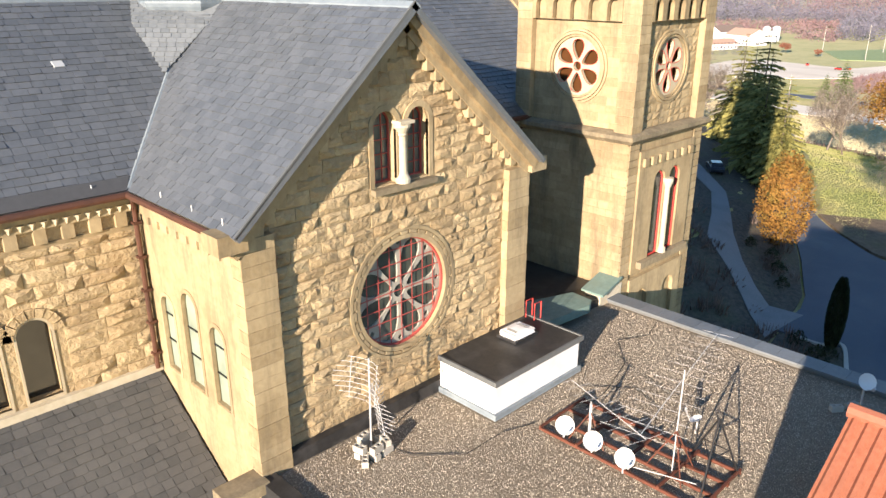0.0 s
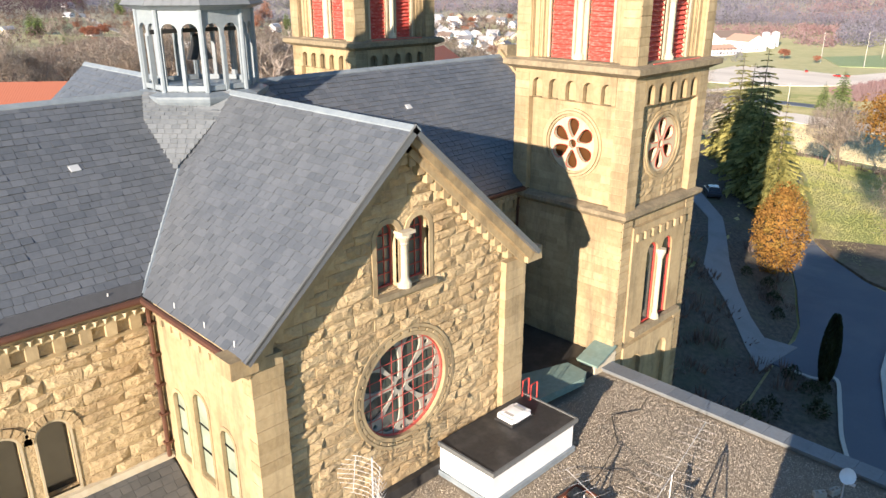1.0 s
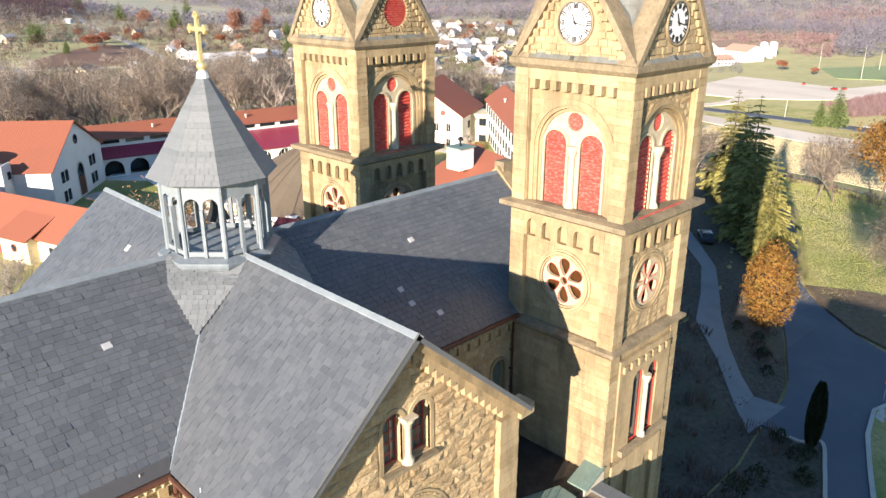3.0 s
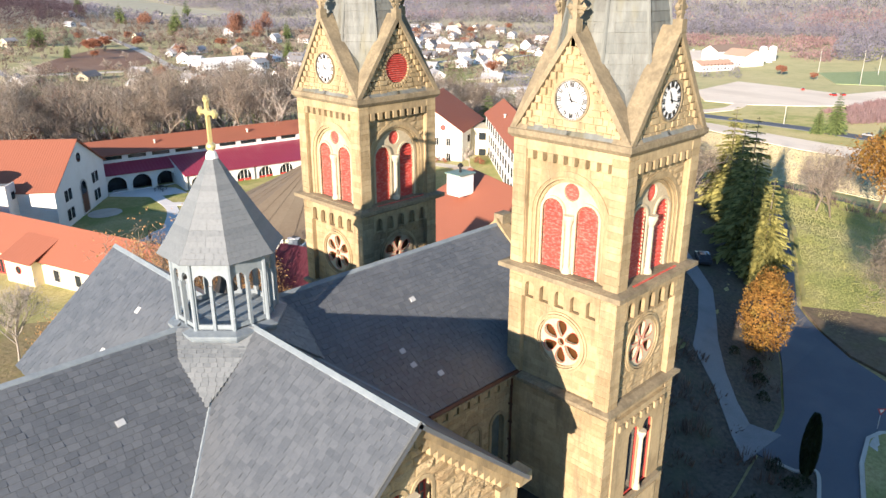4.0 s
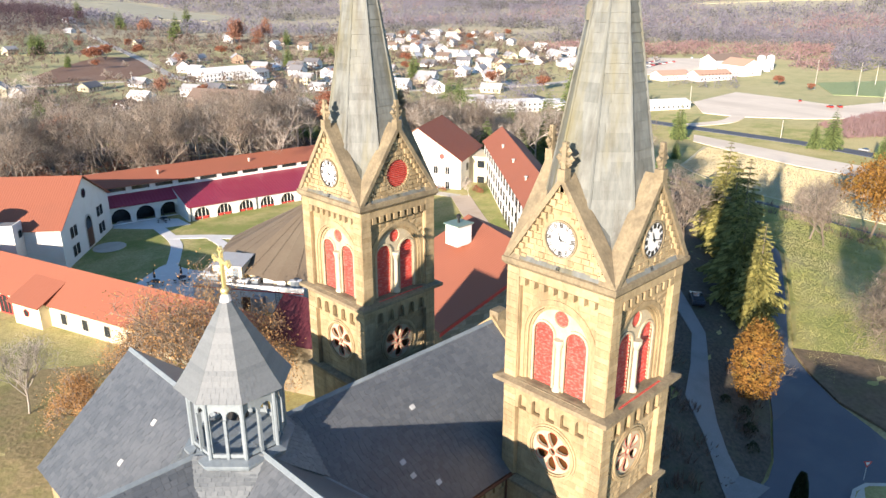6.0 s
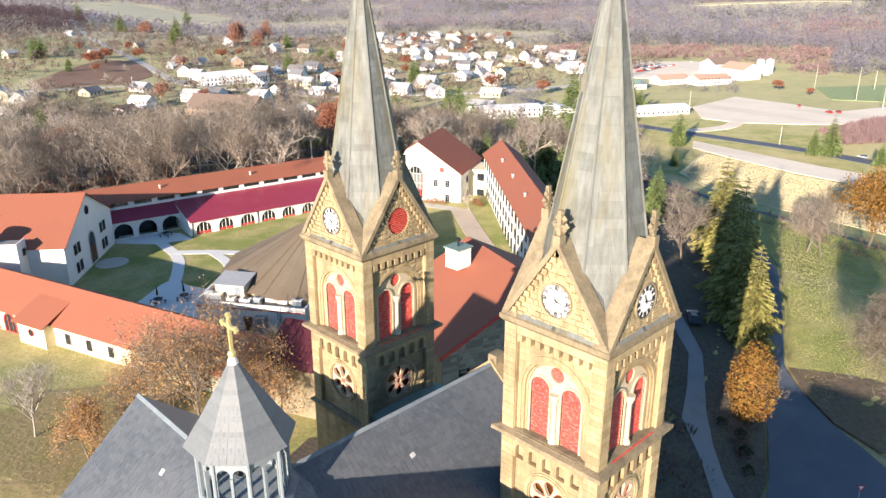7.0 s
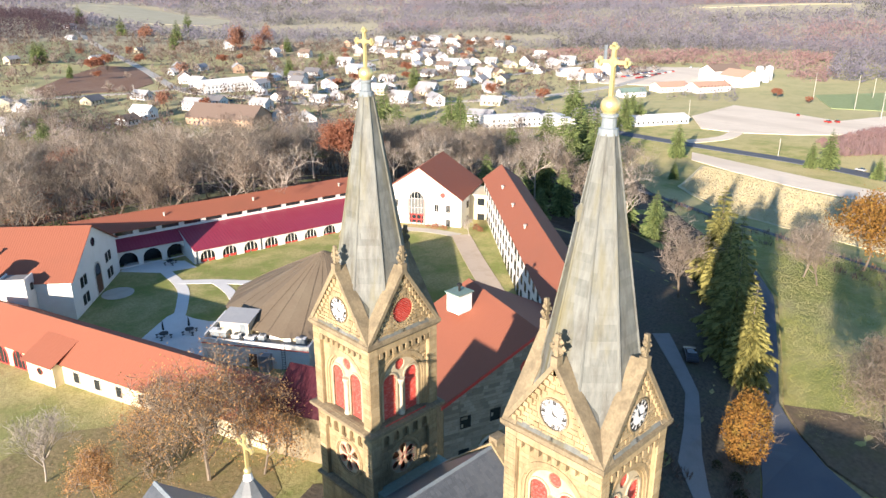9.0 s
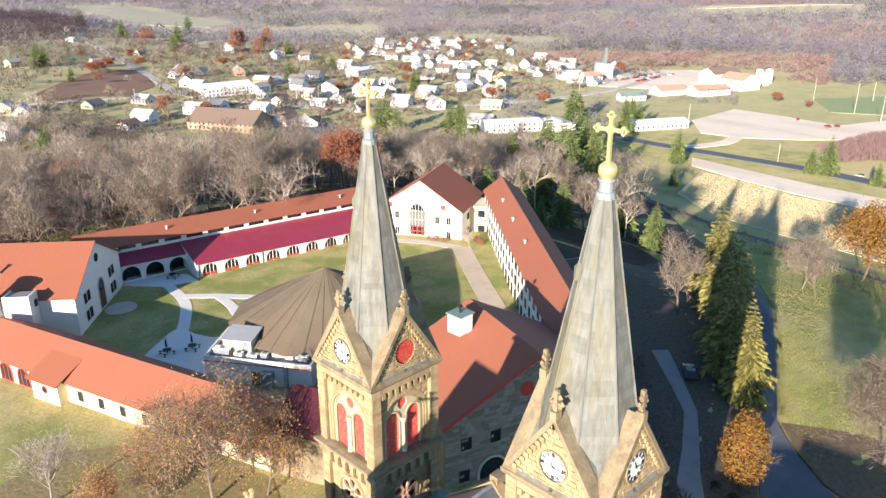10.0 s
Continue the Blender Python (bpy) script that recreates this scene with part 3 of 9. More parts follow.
def corbel_table(name, place, u0, u1, parent, step=0.75):
    s, t = Shape(), Shape()
    s.slab(place, u0, u1, 19.72, 20.02, -0.16, 0.05)
    s.slab(place, u0, u1, 20.02, 20.3, -0.3, 0.05)
    n = int((u1 - u0) / step)
    for k in range(n):
        u = u0 + step * k
        s.slab(place, u + 0.42, u + step, 19.28, 19.72, -0.14, 0.05)
    s.slab(place, u0, u1, 19.12, 19.28, -0.06, 0.05)
    for k in range(int((u1 - u0) / 0.3)):
        u = u0 + 0.3 * k
        p = [place(u, 19.95, -0.16), place(u + 0.26, 19.95, -0.16), place(u + 0.13, 19.72, -0.16), place(u + 0.13, 19.93, -0.28)]
        t.add(p, [(0, 1, 3), (1, 2, 3), (2, 0, 3)])
    part(name, s, ASHLAR, parent, "corbel table under the eaves")
    part("pyramid_dentils", t, CREAMSTONE, parent, kind="stuff")


corbel_table("corbel_table", cp, -12.0, 1.9, choir)
nave = walls_of("wall_nave", "sandstone nave wall with arched clerestory windows",
                Shape().plate(cp, [(13.1, -16), (20.3, -16), (20.3, 20.3), (13.1, 20.3)], [arch(c, 0.5, 14.9, 17.4) for c in (15.6, 17.0, 18.9)], 0, 0.8)
                .box(-16, 26, 5.2, 5.9, -16, 20.3).box(-16, -15.2, -6.3, 5.2, -16, 20.3), STONE)
corbel_table("corbel_table", cp, 13.2, 20.0, nave)
nrects = lay([(13.1, 12), (20.2, 12), (20.2, 19.1), (13.1, 19.1)], [[(c - 0.7, 14.7), (c + 0.7, 14.7), (c + 0.7, 18.2), (c - 0.7, 18.2)] for c in (15.6, 17.0, 18.9)], 12, 19.1, (0.3, 0.36, 0.42), (0.4, 0.9), rng)
stonework(nave, (1, 0), (0, 1), cp, nrects, 0.05, rng, limit=0)
for c in (15.6, 17.0, 18.9):
    w = tagged(new("window_clerestory"), "dark arched clerestory window in the nave wall", "window", kind="structure")
    part("pane", Shape().plate(cp, arch(c, 0.5, 14.9, 17.4), [], 0.3, 0.32), GLASS, w)
    part("surround", Shape().plate(cp, arch(c, 0.66, 14.75, 17.4), [arch(c, 0.49, 14.9, 17.4)], -0.08, 0.1), ASHLAR, w)
front = walls_of("wall_west_front", "sandstone gable wall between the two towers", Shape().plate(wall_frame(26.0, 0, 0, -1, -1, 0), [(-5.8, -16), (6.2, -16), (6.2, 20.4), (0.4, 25.9), (-5.8, 20.4)], [], 0, 0.8), ASHLAR)
part("ridge_block", Shape().box(25.4, 26.3, AX - 0.35, AX + 0.35, 25.3, 26.15), TRIM, front)


# ---- towers ----
def tower(cx, cy, clocks, label):
    root = tagged(new("bell_tower"), label, "tower", "twin towers")
    H = 3.08
    turns = ((-1, 0), (0, -1), (1, 0), (0, 1))          # outward normals

    def face(k):
        nx, ny = turns[k]
        rx, ry = -ny, nx                                # to the right seen from outside
        return lambda u, z, d: (cx + nx * (H - d) + rx * u, cy + ny * (H - d) + ry * u, z)

    r = random.Random(int(cy * 10))
    part("lower_shaft", Shape().box(cx - H, cx + H - 0.1, cy - H + 0.1, cy + H + 0.1, -16, 20.0), ASHLAR, root)
    blocks = Shape()

    def ashlar(k, u0, u1, z0, z1, d, holes=(), courses=(0.32, 0.36, 0.4), lengths=(0.5, 1.1), proud=0.014):
        pl = face(k)
        for a, b, c, e in lay([(u0, z0), (u1, z0), (u1, z1), (u0, z1)], holes, z0, z1, courses, lengths, r):
            g = 0.009
            q = [(a + g, c + g), (b - g, c + g), (b - g, e - g), (a + g, e - g)]
            p = proud * r.uniform(0.7, 1.2)
            blocks.add([pl(x, z, d + 0.02) for x, z in q] + [pl(x, z, d - p) for x, z in ((q[0][0] + .012, q[0][1] + .012), (q[1][0] - .012, q[1][1] + .012), (q[2][0] - .012, q[2][1] - .012), (q[3][0] + .012, q[3][1] - .012))],
                       [(4, 5, 6, 7), (0, 1, 5, 4), (1, 2, 6, 5), (2, 3, 7, 6), (3, 0, 4, 7)])

    # strings and ledges
    for name, z0, z1, out in (("string_course", 20.0, 20.22, 0.26), ("belfry_ledge", 25.98, 26.26, 0.42), ("cornice", 32.6, 32.9, 0.22)):
        s = Shape()
        s.lathe(cx, cy, [((H + 0.08) * math.sqrt(2), z0 - 0.18), ((H + out) * math.sqrt(2), z0), ((H + out) * math.sqrt(2), z1 - 0.06), ((H - 0.1) * math.sqrt(2), z1 + 0.06)], 4, math.pi / 4)
        part(name, s, TRIM, root, "weathered projecting stone course")
    for z0, z1 in ((25.9, 26.0), (20.0, 20.1), (32.4, 32.6)):
        part("tower_floor", Shape().box(cx - 2.95, cx + 2.95, cy - 2.95, cy + 2.95, z0, z1), TRIM, root)
    for k in range(4):
        pl = face(k)
        seen = k < 2
        # lower stage
        if k == 0:
            ashlar(k, -H, H, 9.0, 19.8, 0.0)
        if k == 1:
            part("lower_window", Shape().plate(pl, arch(-0.55, 0.42, 14.4, 17.9), [], 0.03, 0.05).plate(pl, arch(0.75, 0.42, 14.4, 17.9), [], 0.03, 0.05), PANE, root)
            low = Shape()
            for c in (-0.55, 0.75):
                low.plate(pl, arch(c, 0.42, 14.4, 17.9), [arch(c, 0.36, 14.46, 17.9)], -0.02, 0.06)
            part("red_frame", low, REDBAR, root)
            sur = Shape().plate(pl, [(-2.3, 13.9), (2.3, 13.9), (2.3, 19.4), (-2.3, 19.4)], [arch(-0.55, 0.46, 14.4, 17.9), arch(0.75, 0.46, 14.4, 17.9)], -0.1, 0.09)
            part("window_panel", sur, ASHLAR, root)
            part("column", Shape().lathe(*pl(0.1, 0, -0.16)[:2], [(0.22, 14.4), (0.2, 14.6), (0.13, 14.7), (0.12, 17.4), (0.24, 17.75), (0.24, 17.9)], 12), PALE, root, "white stone column")
            part("sill", Shape().slab(pl, -1.9, 2.2, 14.1, 14.4, -0.35, 0.1), TRIM, root)
            ashlar(k, -H, -2.3, 0, 19.8, 0.0)
            ashlar(k, 2.3, H, 0, 19.8, 0.0)
            part("niche_panel", Shape().plate(pl, [(-2.3, 8), (2.3, 8), (2.3, 13.6), (-2.3, 13.6)], [arch(-1.2, 0.5, 8.4, 12.4), arch(1.2, 0.5, 8.4, 12.4)], -0.1, 0.1), ASHLAR, root)
            for j in range(7):
                part("dentil", Shape().slab(pl, -2.1 + 0.64 * j, -1.78 + 0.64 * j, 18.75, 19.1, -0.22, 0), ASHLAR, root)
        # rosette stage
        ro = circle(0, 22.72, 1.34, 40)
        part("rosette_wall", Shape().plate(pl, [(-3.0, 20.0), (3.0, 20.0), (3.0, 26.0), (-3.0, 26.0)], [ro], 0.3, 0.75), ASHLAR, root)
        for u0, u1 in ((-H, -2.25), (2.25, H)):
            ashlar(k, u0, u1, 20.2, 25.95, 0.0, lengths=(1.0, 1.2), proud=0.02)
            part("pilaster", Shape().slab(pl, u0 + 0.005, u1 - 0.005, 20.15, 26.0, 0.004, 0.4), ASHLAR, root)
        if seen:
            ashlar(k, -2.25, 2.25, 20.2, 24.6, 0.3, [circle(0, 22.72, 1.58, 30)])
            ringm = Shape()
            for r0, r1, d0 in ((1.22, 1.31, 0.22), (1.33, 1.44, 0.17), (1.46, 1.56, 0.22)):
                ringm.plate(pl, circle(0, 22.72, r1, 40), [circle(0, 22.72, r0, 40)], d0, 0.3, back=False)
            part("rosette_ring", ringm, ASHLAR, root)
            pet = [drop(0, 22.72, math.pi / 2 + j * math.pi / 3, 0.27, 1.12, 0.37) for j in range(6)]
            part("rosette", Shape().plate(pl, circle(0, 22.72, 1.335, 40), pet + [circle(0, 22.72, 0.19, 16)], 0.34, 0.5), CREAMSTONE, root, "pale six-petalled stone rosette")
            edge = Shape()
            for lp in pet + [circle(0, 22.72, 0.19, 16)]:
                edge.bar(pl, lp, 0.010, (0.328, 0.342))
            part("red_edging", edge, REDBAR, root, "thin red edging round the petals")
            part("rosette_glass", Shape().plate(pl, circle(0, 22.72, 1.3, 30), [], 0.62, 0.64), AMBER, root, "amber-brown glass")
            if k == 1:
                for a, b_, c, e in lay([(-2.25, 20.25), (2.25, 20.25), (2.25, 24.6), (-2.25, 24.6)], [circle(0, 22.72, 1.58, 30)], 20.25, 24.6, (0.3, 0.36), (0.4, 0.8), r) + lay([(-2.3, 26.25), (2.3, 26.25), (2.3, 31.5), (-2.3, 31.5)], [[(-2.28, 26.2), (2.28, 26.2)] + arch(0, 2.28, 26.25, 28.95, 16)[2:]], 26.25, 31.5, (0.3, 0.36), (0.4, 0.8), r):
                    rk, pr = ROCKS[r.randrange(12)], r.uniform(0.03, 0.06)
                    blocks.add([pl((a + b_) / 2 + p[0] * (b_ - a), (c + e) / 2 + p[2] * (e - c), 0.29 + p[1] * pr) for p in rk.v], rk.f)
        # little arcade under the ledge
        fr = Shape()
        heads = [arch(-1.8 + 0.9 * j, 0.27, 24.55, 25.2, 8) for j in range(5)]
        fr.plate(pl, [(-2.25, 24.62), (2.25, 24.62), (2.25, 25.98), (-2.25, 25.98)], [[(a, max(b, 24.63)) for a, b in h] for h in heads], -0.02, 0.2)
        part("arched_frieze", fr, ASHLAR, root, "small arched corbel frieze")
        # belfry
        big = arch(0, 1.95, 26.25, 28.95, 20)
        part("belfry_wall", Shape().plate(pl, [(-3.0, 26.0), (3.0, 26.0), (3.0, 32.6), (-3.0, 32.6)], [big], 0.3, 0.8), ASHLAR, root)
        for u0, u1 in ((-H, -2.3), (2.3, H)):
            part("pilaster", Shape().slab(pl, u0 + 0.005, u1 - 0.005, 26.15, 32.6, 0.004, 0.4), ASHLAR, root)
            ashlar(k, u0, u1, 26.25, 32.55, 0.0, lengths=(1.0, 1.2), proud=0.02)
        for j in range(8):
            part("dentil", Shape().slab(pl, -2.2 + 0.58 * j, -1.9 + 0.58 * j, 31.55, 31.95, -0.06, 0.25), ASHLAR, root)
        part("dentil_band", Shape().slab(pl, -2.3, 2.3, 31.95, 32.6, 0.0, 0.25), ASHLAR, root)
        if seen:
            ashlar(k, -2.3, 2.3, 26.25, 31.5, 0.3, [[(-2.02, 26.2), (2.02, 26.2)] + arch(0, 2.3, 26.25, 28.95, 16)[2:]])
        mould = Shape()
        for h0, h1, d0 in ((1.72, 1.86, 0.42), (1.88, 2.02, 0.32), (2.04, 2.26, 0.24)):
            mould.plate(pl, arch(0, h1, 26.26, 28.95, 18), [arch(0, h0, 26.27, 28.95, 18)], d0, 0.6, back=False)
        part("arch_moulding", mould, ASHLAR, root)
        lou = [arch(-0.97, 0.6, 26.3, 29.15, 12), arch(0.97, 0.6, 26.3, 29.15, 12), circle(0, 30.2, 0.42, 20)]
        part("tympanum", Shape().plate(pl, arch(0, 1.74, 26.28, 28.95, 18), lou, 0.5, 0.66), CREAMSTONE, root, "pale stone plate tracery")
        for c in (-0.97, 0.97):
            sl = Shape()
            z = 26.3
            while z < 29.72:
                half = 0.6 if z < 29.15 else math.sqrt(max(0.02, 0.36 - (z - 29.15) ** 2))
                sl.add([pl(c - half, z, 0.56), pl(c + half, z, 0.56), pl(c + half, z + 0.17, 0.70), pl(c - half, z + 0.17, 0.70),
                        pl(c - half, z + 0.03, 0.56), pl(c + half, z + 0.03, 0.56), pl(c + half, z + 0.2, 0.70), pl(c - half, z + 0.2, 0.70)],
                       [(0, 1, 2, 3), (4, 7, 6, 5), (0, 4, 5, 1), (3, 2, 6, 7), (0, 3, 7, 4), (1, 5, 6, 2)])
                z += 0.2
            part("louvre", sl, RED, root, "red-painted wooden louvre with worn slats")
            part("louvre_arch", Shape().plate(pl, arch(c, 0.72, 26.3, 29.15, 12), [arch(c, 0.6, 26.31, 29.15, 12)], 0.42, 0.56, back=False), CREAMSTONE, root)
        part("oculus", Shape().plate(pl, circle(0, 30.2, 0.42, 20), [], 0.6, 0.64), RED, root)
        x, y, _ = pl(0, 0, 0.4)
        part("column", Shape().lathe(x, y, [(0.24, 26.25), (0.24, 26.45), (0.14, 26.6), (0.13, 28.6), (0.17, 28.7), (0.28, 29.0), (0.28, 29.15)], 14), PALE, root, "white stone column")
        part("sill", Shape().slab(pl, -1.9, 1.9, 26.2, 26.3, -0.1, 0.7), TRIM if k == 0 else RED, root)
        # gable over the cornice
        apex, base, ww = 37.5, 32.87, 3.24
        oc = circle(0, 34.40, 0.86, 32)
        part("gable", Shape().plate(pl, [(-ww + 0.2, base), (ww - 0.2, base), (0, apex - 0.35)], [oc] if seen else [], 0.1, 0.7), ASHLAR, root)
        if seen:
            for a, b, c, e in lay([(-ww + 0.75, base), (ww - 0.75, base), (0, apex - 1.0)], [circle(0, 34.40, 1.12, 24)], base + 0.05, apex - 1.1, (0.26, 0.3), (0.32, 0.6), r):
                blocks.add([pl(x_, z_, d_) for d_, i in ((0.12, 0.01), (0.1 - r.uniform(0.03, 0.09), 0.03)) for x_, z_ in ((a + i, c + i), (b - i, c + i), (b - i, e - i), (a + i, e - i))],
                           [(4, 5, 6, 7), (0, 1, 5, 4), (1, 2, 6, 5), (2, 3, 7, 6), (3, 0, 4, 7)])
            # stepped stones along the rakes
            for sg in (-1, 1):
                for j in range(11):
                    z_ = base + 0.2 + 0.36 * j
                    u_ = sg * (ww - 0.62 - (z_ - base) * (ww / (apex - base)))
                    blocks.slab(pl, u_ - 0.14, u_ + 0.14, z_, z_ + 0.3, -0.06, 0.12)
        cop, roof = Shape(), Shape()
        for sg in (-1, 1):
            q = [(sg * ww, base - 0.02), (0, apex), (0, apex - 0.42), (sg * (ww - 0.32), base - 0.02)]
            cop.add([pl(u, z, d) for d in (-0.16, 0.8) for u, z in q], [(0, 1, 2, 3), (7, 6, 5, 4), (0, 4, 5, 1), (1, 5, 6, 2), (2, 6, 7, 3), (3, 7, 4, 0)])
            roof.add([pl(sg * (ww - 0.06), base, 0.75), pl(0, apex - 0.08, 0.75), pl(0, apex - 0.08, 3.2), pl(sg * (ww - 0.06), base, 3.2)], [(0, 1, 2, 3)])
        part("gable_coping", cop, TRIM, root, "broad weathered stone coping")
        part("gable_roof", roof, SPIRE, root)
        # finial
        fx = Shape()
        fx.slab(pl, -0.2, 0.2, apex - 0.3, apex + 0.25, -0.2, 0.25)
        fx.slab(pl, -0.11, 0.11, apex + 0.2, apex + 1.45, -0.07, 0.15)
        for du, dz in ((-0.34, 0.72), (0.34, 0.72), (0, 1.3), (-0.2, 1.05), (0.2, 1.05), (-0.2, 0.5), (0.2, 0.5)):
            fx.add([pl(du + a * 0.19, apex + dz + b * 0.19, 0.04 + c * 0.14) for a, b, c in ((1, 0, 0), (-1, 0, 0), (0, 1, 0), (0, -1, 0), (0, 0, 1), (0, 0, -1))],
                   [(0, 2, 4), (2, 1, 4), (1, 3, 4), (3, 0, 4), (2, 0, 5), (1, 2, 5), (3, 1, 5), (0, 3, 5)])
        fx.slab(pl, -0.36, 0.36, apex + 0.64, apex + 0.8, -0.05, 0.13)
        part("finial", fx, TRIM, root, "carved stone cross finial")
        # clock or louvred oculus
        if seen:
            if clocks[k]:
                cl = part("clock", Shape().plate(pl, circle(0, 34.40, 0.86, 40), [], 0.06, 0.12), CLOCKW, root, "white clock face with black numerals")
                nm = Shape().plate(pl, circle(0, 34.40, 0.83, 40), [circle(0, 34.40, 0.795, 40)], 0.035, 0.06, back=False)
                for j in range(12):
                    a = j * math.pi / 6
                    c, s = math.cos(a), math.sin(a)
                    for o in (-0.05, 0.05) if j % 3 else (-0.08, 0.0, 0.08):
                        q = [(rr * c - (o + w) * s, 34.40 + rr * s + (o + w) * c) for rr, w in ((0.55, -0.027), (0.77, -0.027), (0.77, 0.027), (0.55, 0.027))]
                        nm.plate(pl, q, [], 0.035, 0.06, back=False)
                part("numeral_ring", nm, BLACK, cl)
                part("rim", Shape().plate(pl, circle(0, 34.40, 0.92, 40), [circle(0, 34.40, 0.85, 40)], 0.0, 0.1), TRIM, cl, "brown stone rim")
                for ang, L, w in ((radians(115), 0.42, 0.04), (radians(-12), 0.68, 0.028)):
                    c, s = math.cos(ang), math.sin(ang)
                    hd = Shape().plate(pl, [(rr * c - w_ * s, 34.40 + rr * s + w_ * c) for rr, w_ in ((-0.12, -w), (L, -w * 0.4), (L, w * 0.4), (-0.12, w))], [], 0.01, 0.03, back=False)
                    part("pointer", hd, BLACK, cl)
            else:
                sl = Shape()
                for j in range(13):
                    z = 33.6 + 0.125 * j
                    half = math.sqrt(max(0.02, 0.74 - (z - 34.40) ** 2))
                    sl.slab(pl, -half, half, z, z + 0.07, 0.1, 0.22)
                part("round_louvre", sl, RED, root, "round red louvre")
                part("louvre_back", Shape().plate(pl, circle(0, 34.40, 0.86, 30), [], 0.26, 0.3), RED, root)
                for j in range(30):
                    a = 2 * math.pi * j / 30
                    vo = Shape().plate(pl, [(rr * math.cos(a + da), 34.40 + rr * math.sin(a + da)) for rr, da in ((0.88, 0), (1.1, 0), (1.1, 0.13), (0.88, 0.13))], [], 0.02, 0.12, back=False)
                    part("ring_stone", vo, ASHLAR, root)
    part("ashlar_facing", blocks, ASHLAR, root, kind="stuff")
    # spire
    prof = lambda z: 0.42 + (48.3 - z) * 0.1785
    part("spire_core", Shape().lathe(cx, cy, [(prof(32.6), 32.6), (prof(48.3), 48.3)], 8, math.pi / 8), SPIRE, root)
    sh = Shape()
    for k in range(8):
        a0, a1 = math.pi / 8 + k * math.pi / 4, math.pi / 8 + (k + 1) * math.pi / 4
        z = 33.0
        while z < 48.2:
            h = 0.42
            e0, e1 = prof(z), prof(z + h)
            A, B = Vector((cx + e0 * math.cos(a0), cy + e0 * math.sin(a0), z)), Vector((cx + e0 * math.cos(a1), cy + e0 * math.sin(a1), z))
            C, D = Vector((cx + e1 * math.cos(a1), cy + e1 * math.sin(a1), z + h)), Vector((cx + e1 * math.cos(a0), cy + e1 * math.sin(a0), z + h))
            n = Vector((math.cos((a0 + a1) / 2), math.sin((a0 + a1) / 2), 0.17))
            m = max(1, int((B - A).length / 0.9))
            off = r.random() * 0.5
            cuts = sorted({0.0, 1.0, *[min(max((j + off) / m, 0.02), 0.98) for j in range(m)]})
            for p, q in zip(cuts, cuts[1:]):
                j = r.uniform(0.03, 0.05)
                sh.add([A.lerp(B, p + .003) + n * j, A.lerp(B, q - .003) + n * j, D.lerp(C, q - .003) + n * 0.012, D.lerp(C, p + .003) + n * 0.012, A.lerp(B, p + .003), A.lerp(B, q - .003)], [(0, 1, 2, 3), (4, 5, 1, 0)])
            z += h
        hip = Shape().tube([(cx + prof(zz) * math.cos(a0), cy + prof(zz) * math.sin(a0), zz) for zz in (32.9, 48.3)], 0.10, 0.07, 6)
        part("hip_roll", hip, SPIRE, root, "lead hip roll")
    part("spire_shingles", sh, SPIRE, root, kind="stuff")
    part("hatch", Shape().lathe(cx - 0.74, cy + 0.74, [(0.3, 44.0), (0.3, 44.6), (0.05, 44.9)], 4), SPIRE, root)
    part("neck", Shape().lathe(cx, cy, [(0.5, 48.2), (0.46, 48.5), (0.36, 48.55), (0.33, 49.0), (0.42, 49.05), (0.42, 49.15), (0.3, 49.2)], 12), LEAD, root)
    cr = tagged(part("golden_ball", Shape().lathe(cx, cy, [(0.03, 49.1)] + [(0.46 * math.sin(math.pi * i / 12), 49.55 - 0.46 * math.cos(math.pi * i / 12)) for i in range(1, 12)] + [(0.03, 50.01)], 24), GOLD, root, smooth=True))
    gold_cross(cx, cy, 49.95, 2.35, root)
    return root


def gold_cross(cx, cy, z0, h, root):
    """A gilded cross with flared, trefoil ends, broadside to the nave's axis."""
    pl = wall_frame(cx, cy, 0, -1, 1, 0)
    s, w, zc = Shape(), 0.085 * h / 2.35, z0 + h * 0.66
    arm = h * 0.3
    s.slab(pl, -w, w, z0, z0 + h - 0.15, -w, w)
    s.slab(pl, -arm, arm, zc - w, zc + w, -w * 0.98, w * 0.98)
    for u, z in ((-arm, zc), (arm, zc), (0, z0 + h - 0.15)):
        for du, dz in ((0, 0), (0.13, 0), (-0.13, 0), (0, 0.13), (0, -0.13)):
            k = h / 2.35
            s.plate(pl, circle(u + du * k, z + dz * k, 0.1 * k, 10), [], -w * 0.9, w * 0.9)
    for sx, sz in ((1, 1), (1, -1), (-1, 1), (-1, -1)):
        s.plate(pl, [(sx * w, zc + sz * w), (sx * w * 2.6, zc + sz * w), (sx * w, zc + sz * w * 2.6)], [], -w * 0.8, w * 0.8)
    part("golden_cross", s, GOLD, root, "gilded cross with trefoil ends")


AMBER = glass_dark("amber_glass", (0.07, 0.028, 0.009), 0.3)
CLOCKW = surface("white_clock_face", (0.70, 0.70, 0.70), (0.78, 0.78, 0.78), None, grain=3, rough=0.4, bump=0.0, pieces=0.0)
tower(22.89, -9.16, (True, True), "sandstone bell tower with clock gables and a tall grey spire")
tower(22.89, 8.65, (True, False), "sandstone bell tower with clock gables and a tall grey spire")

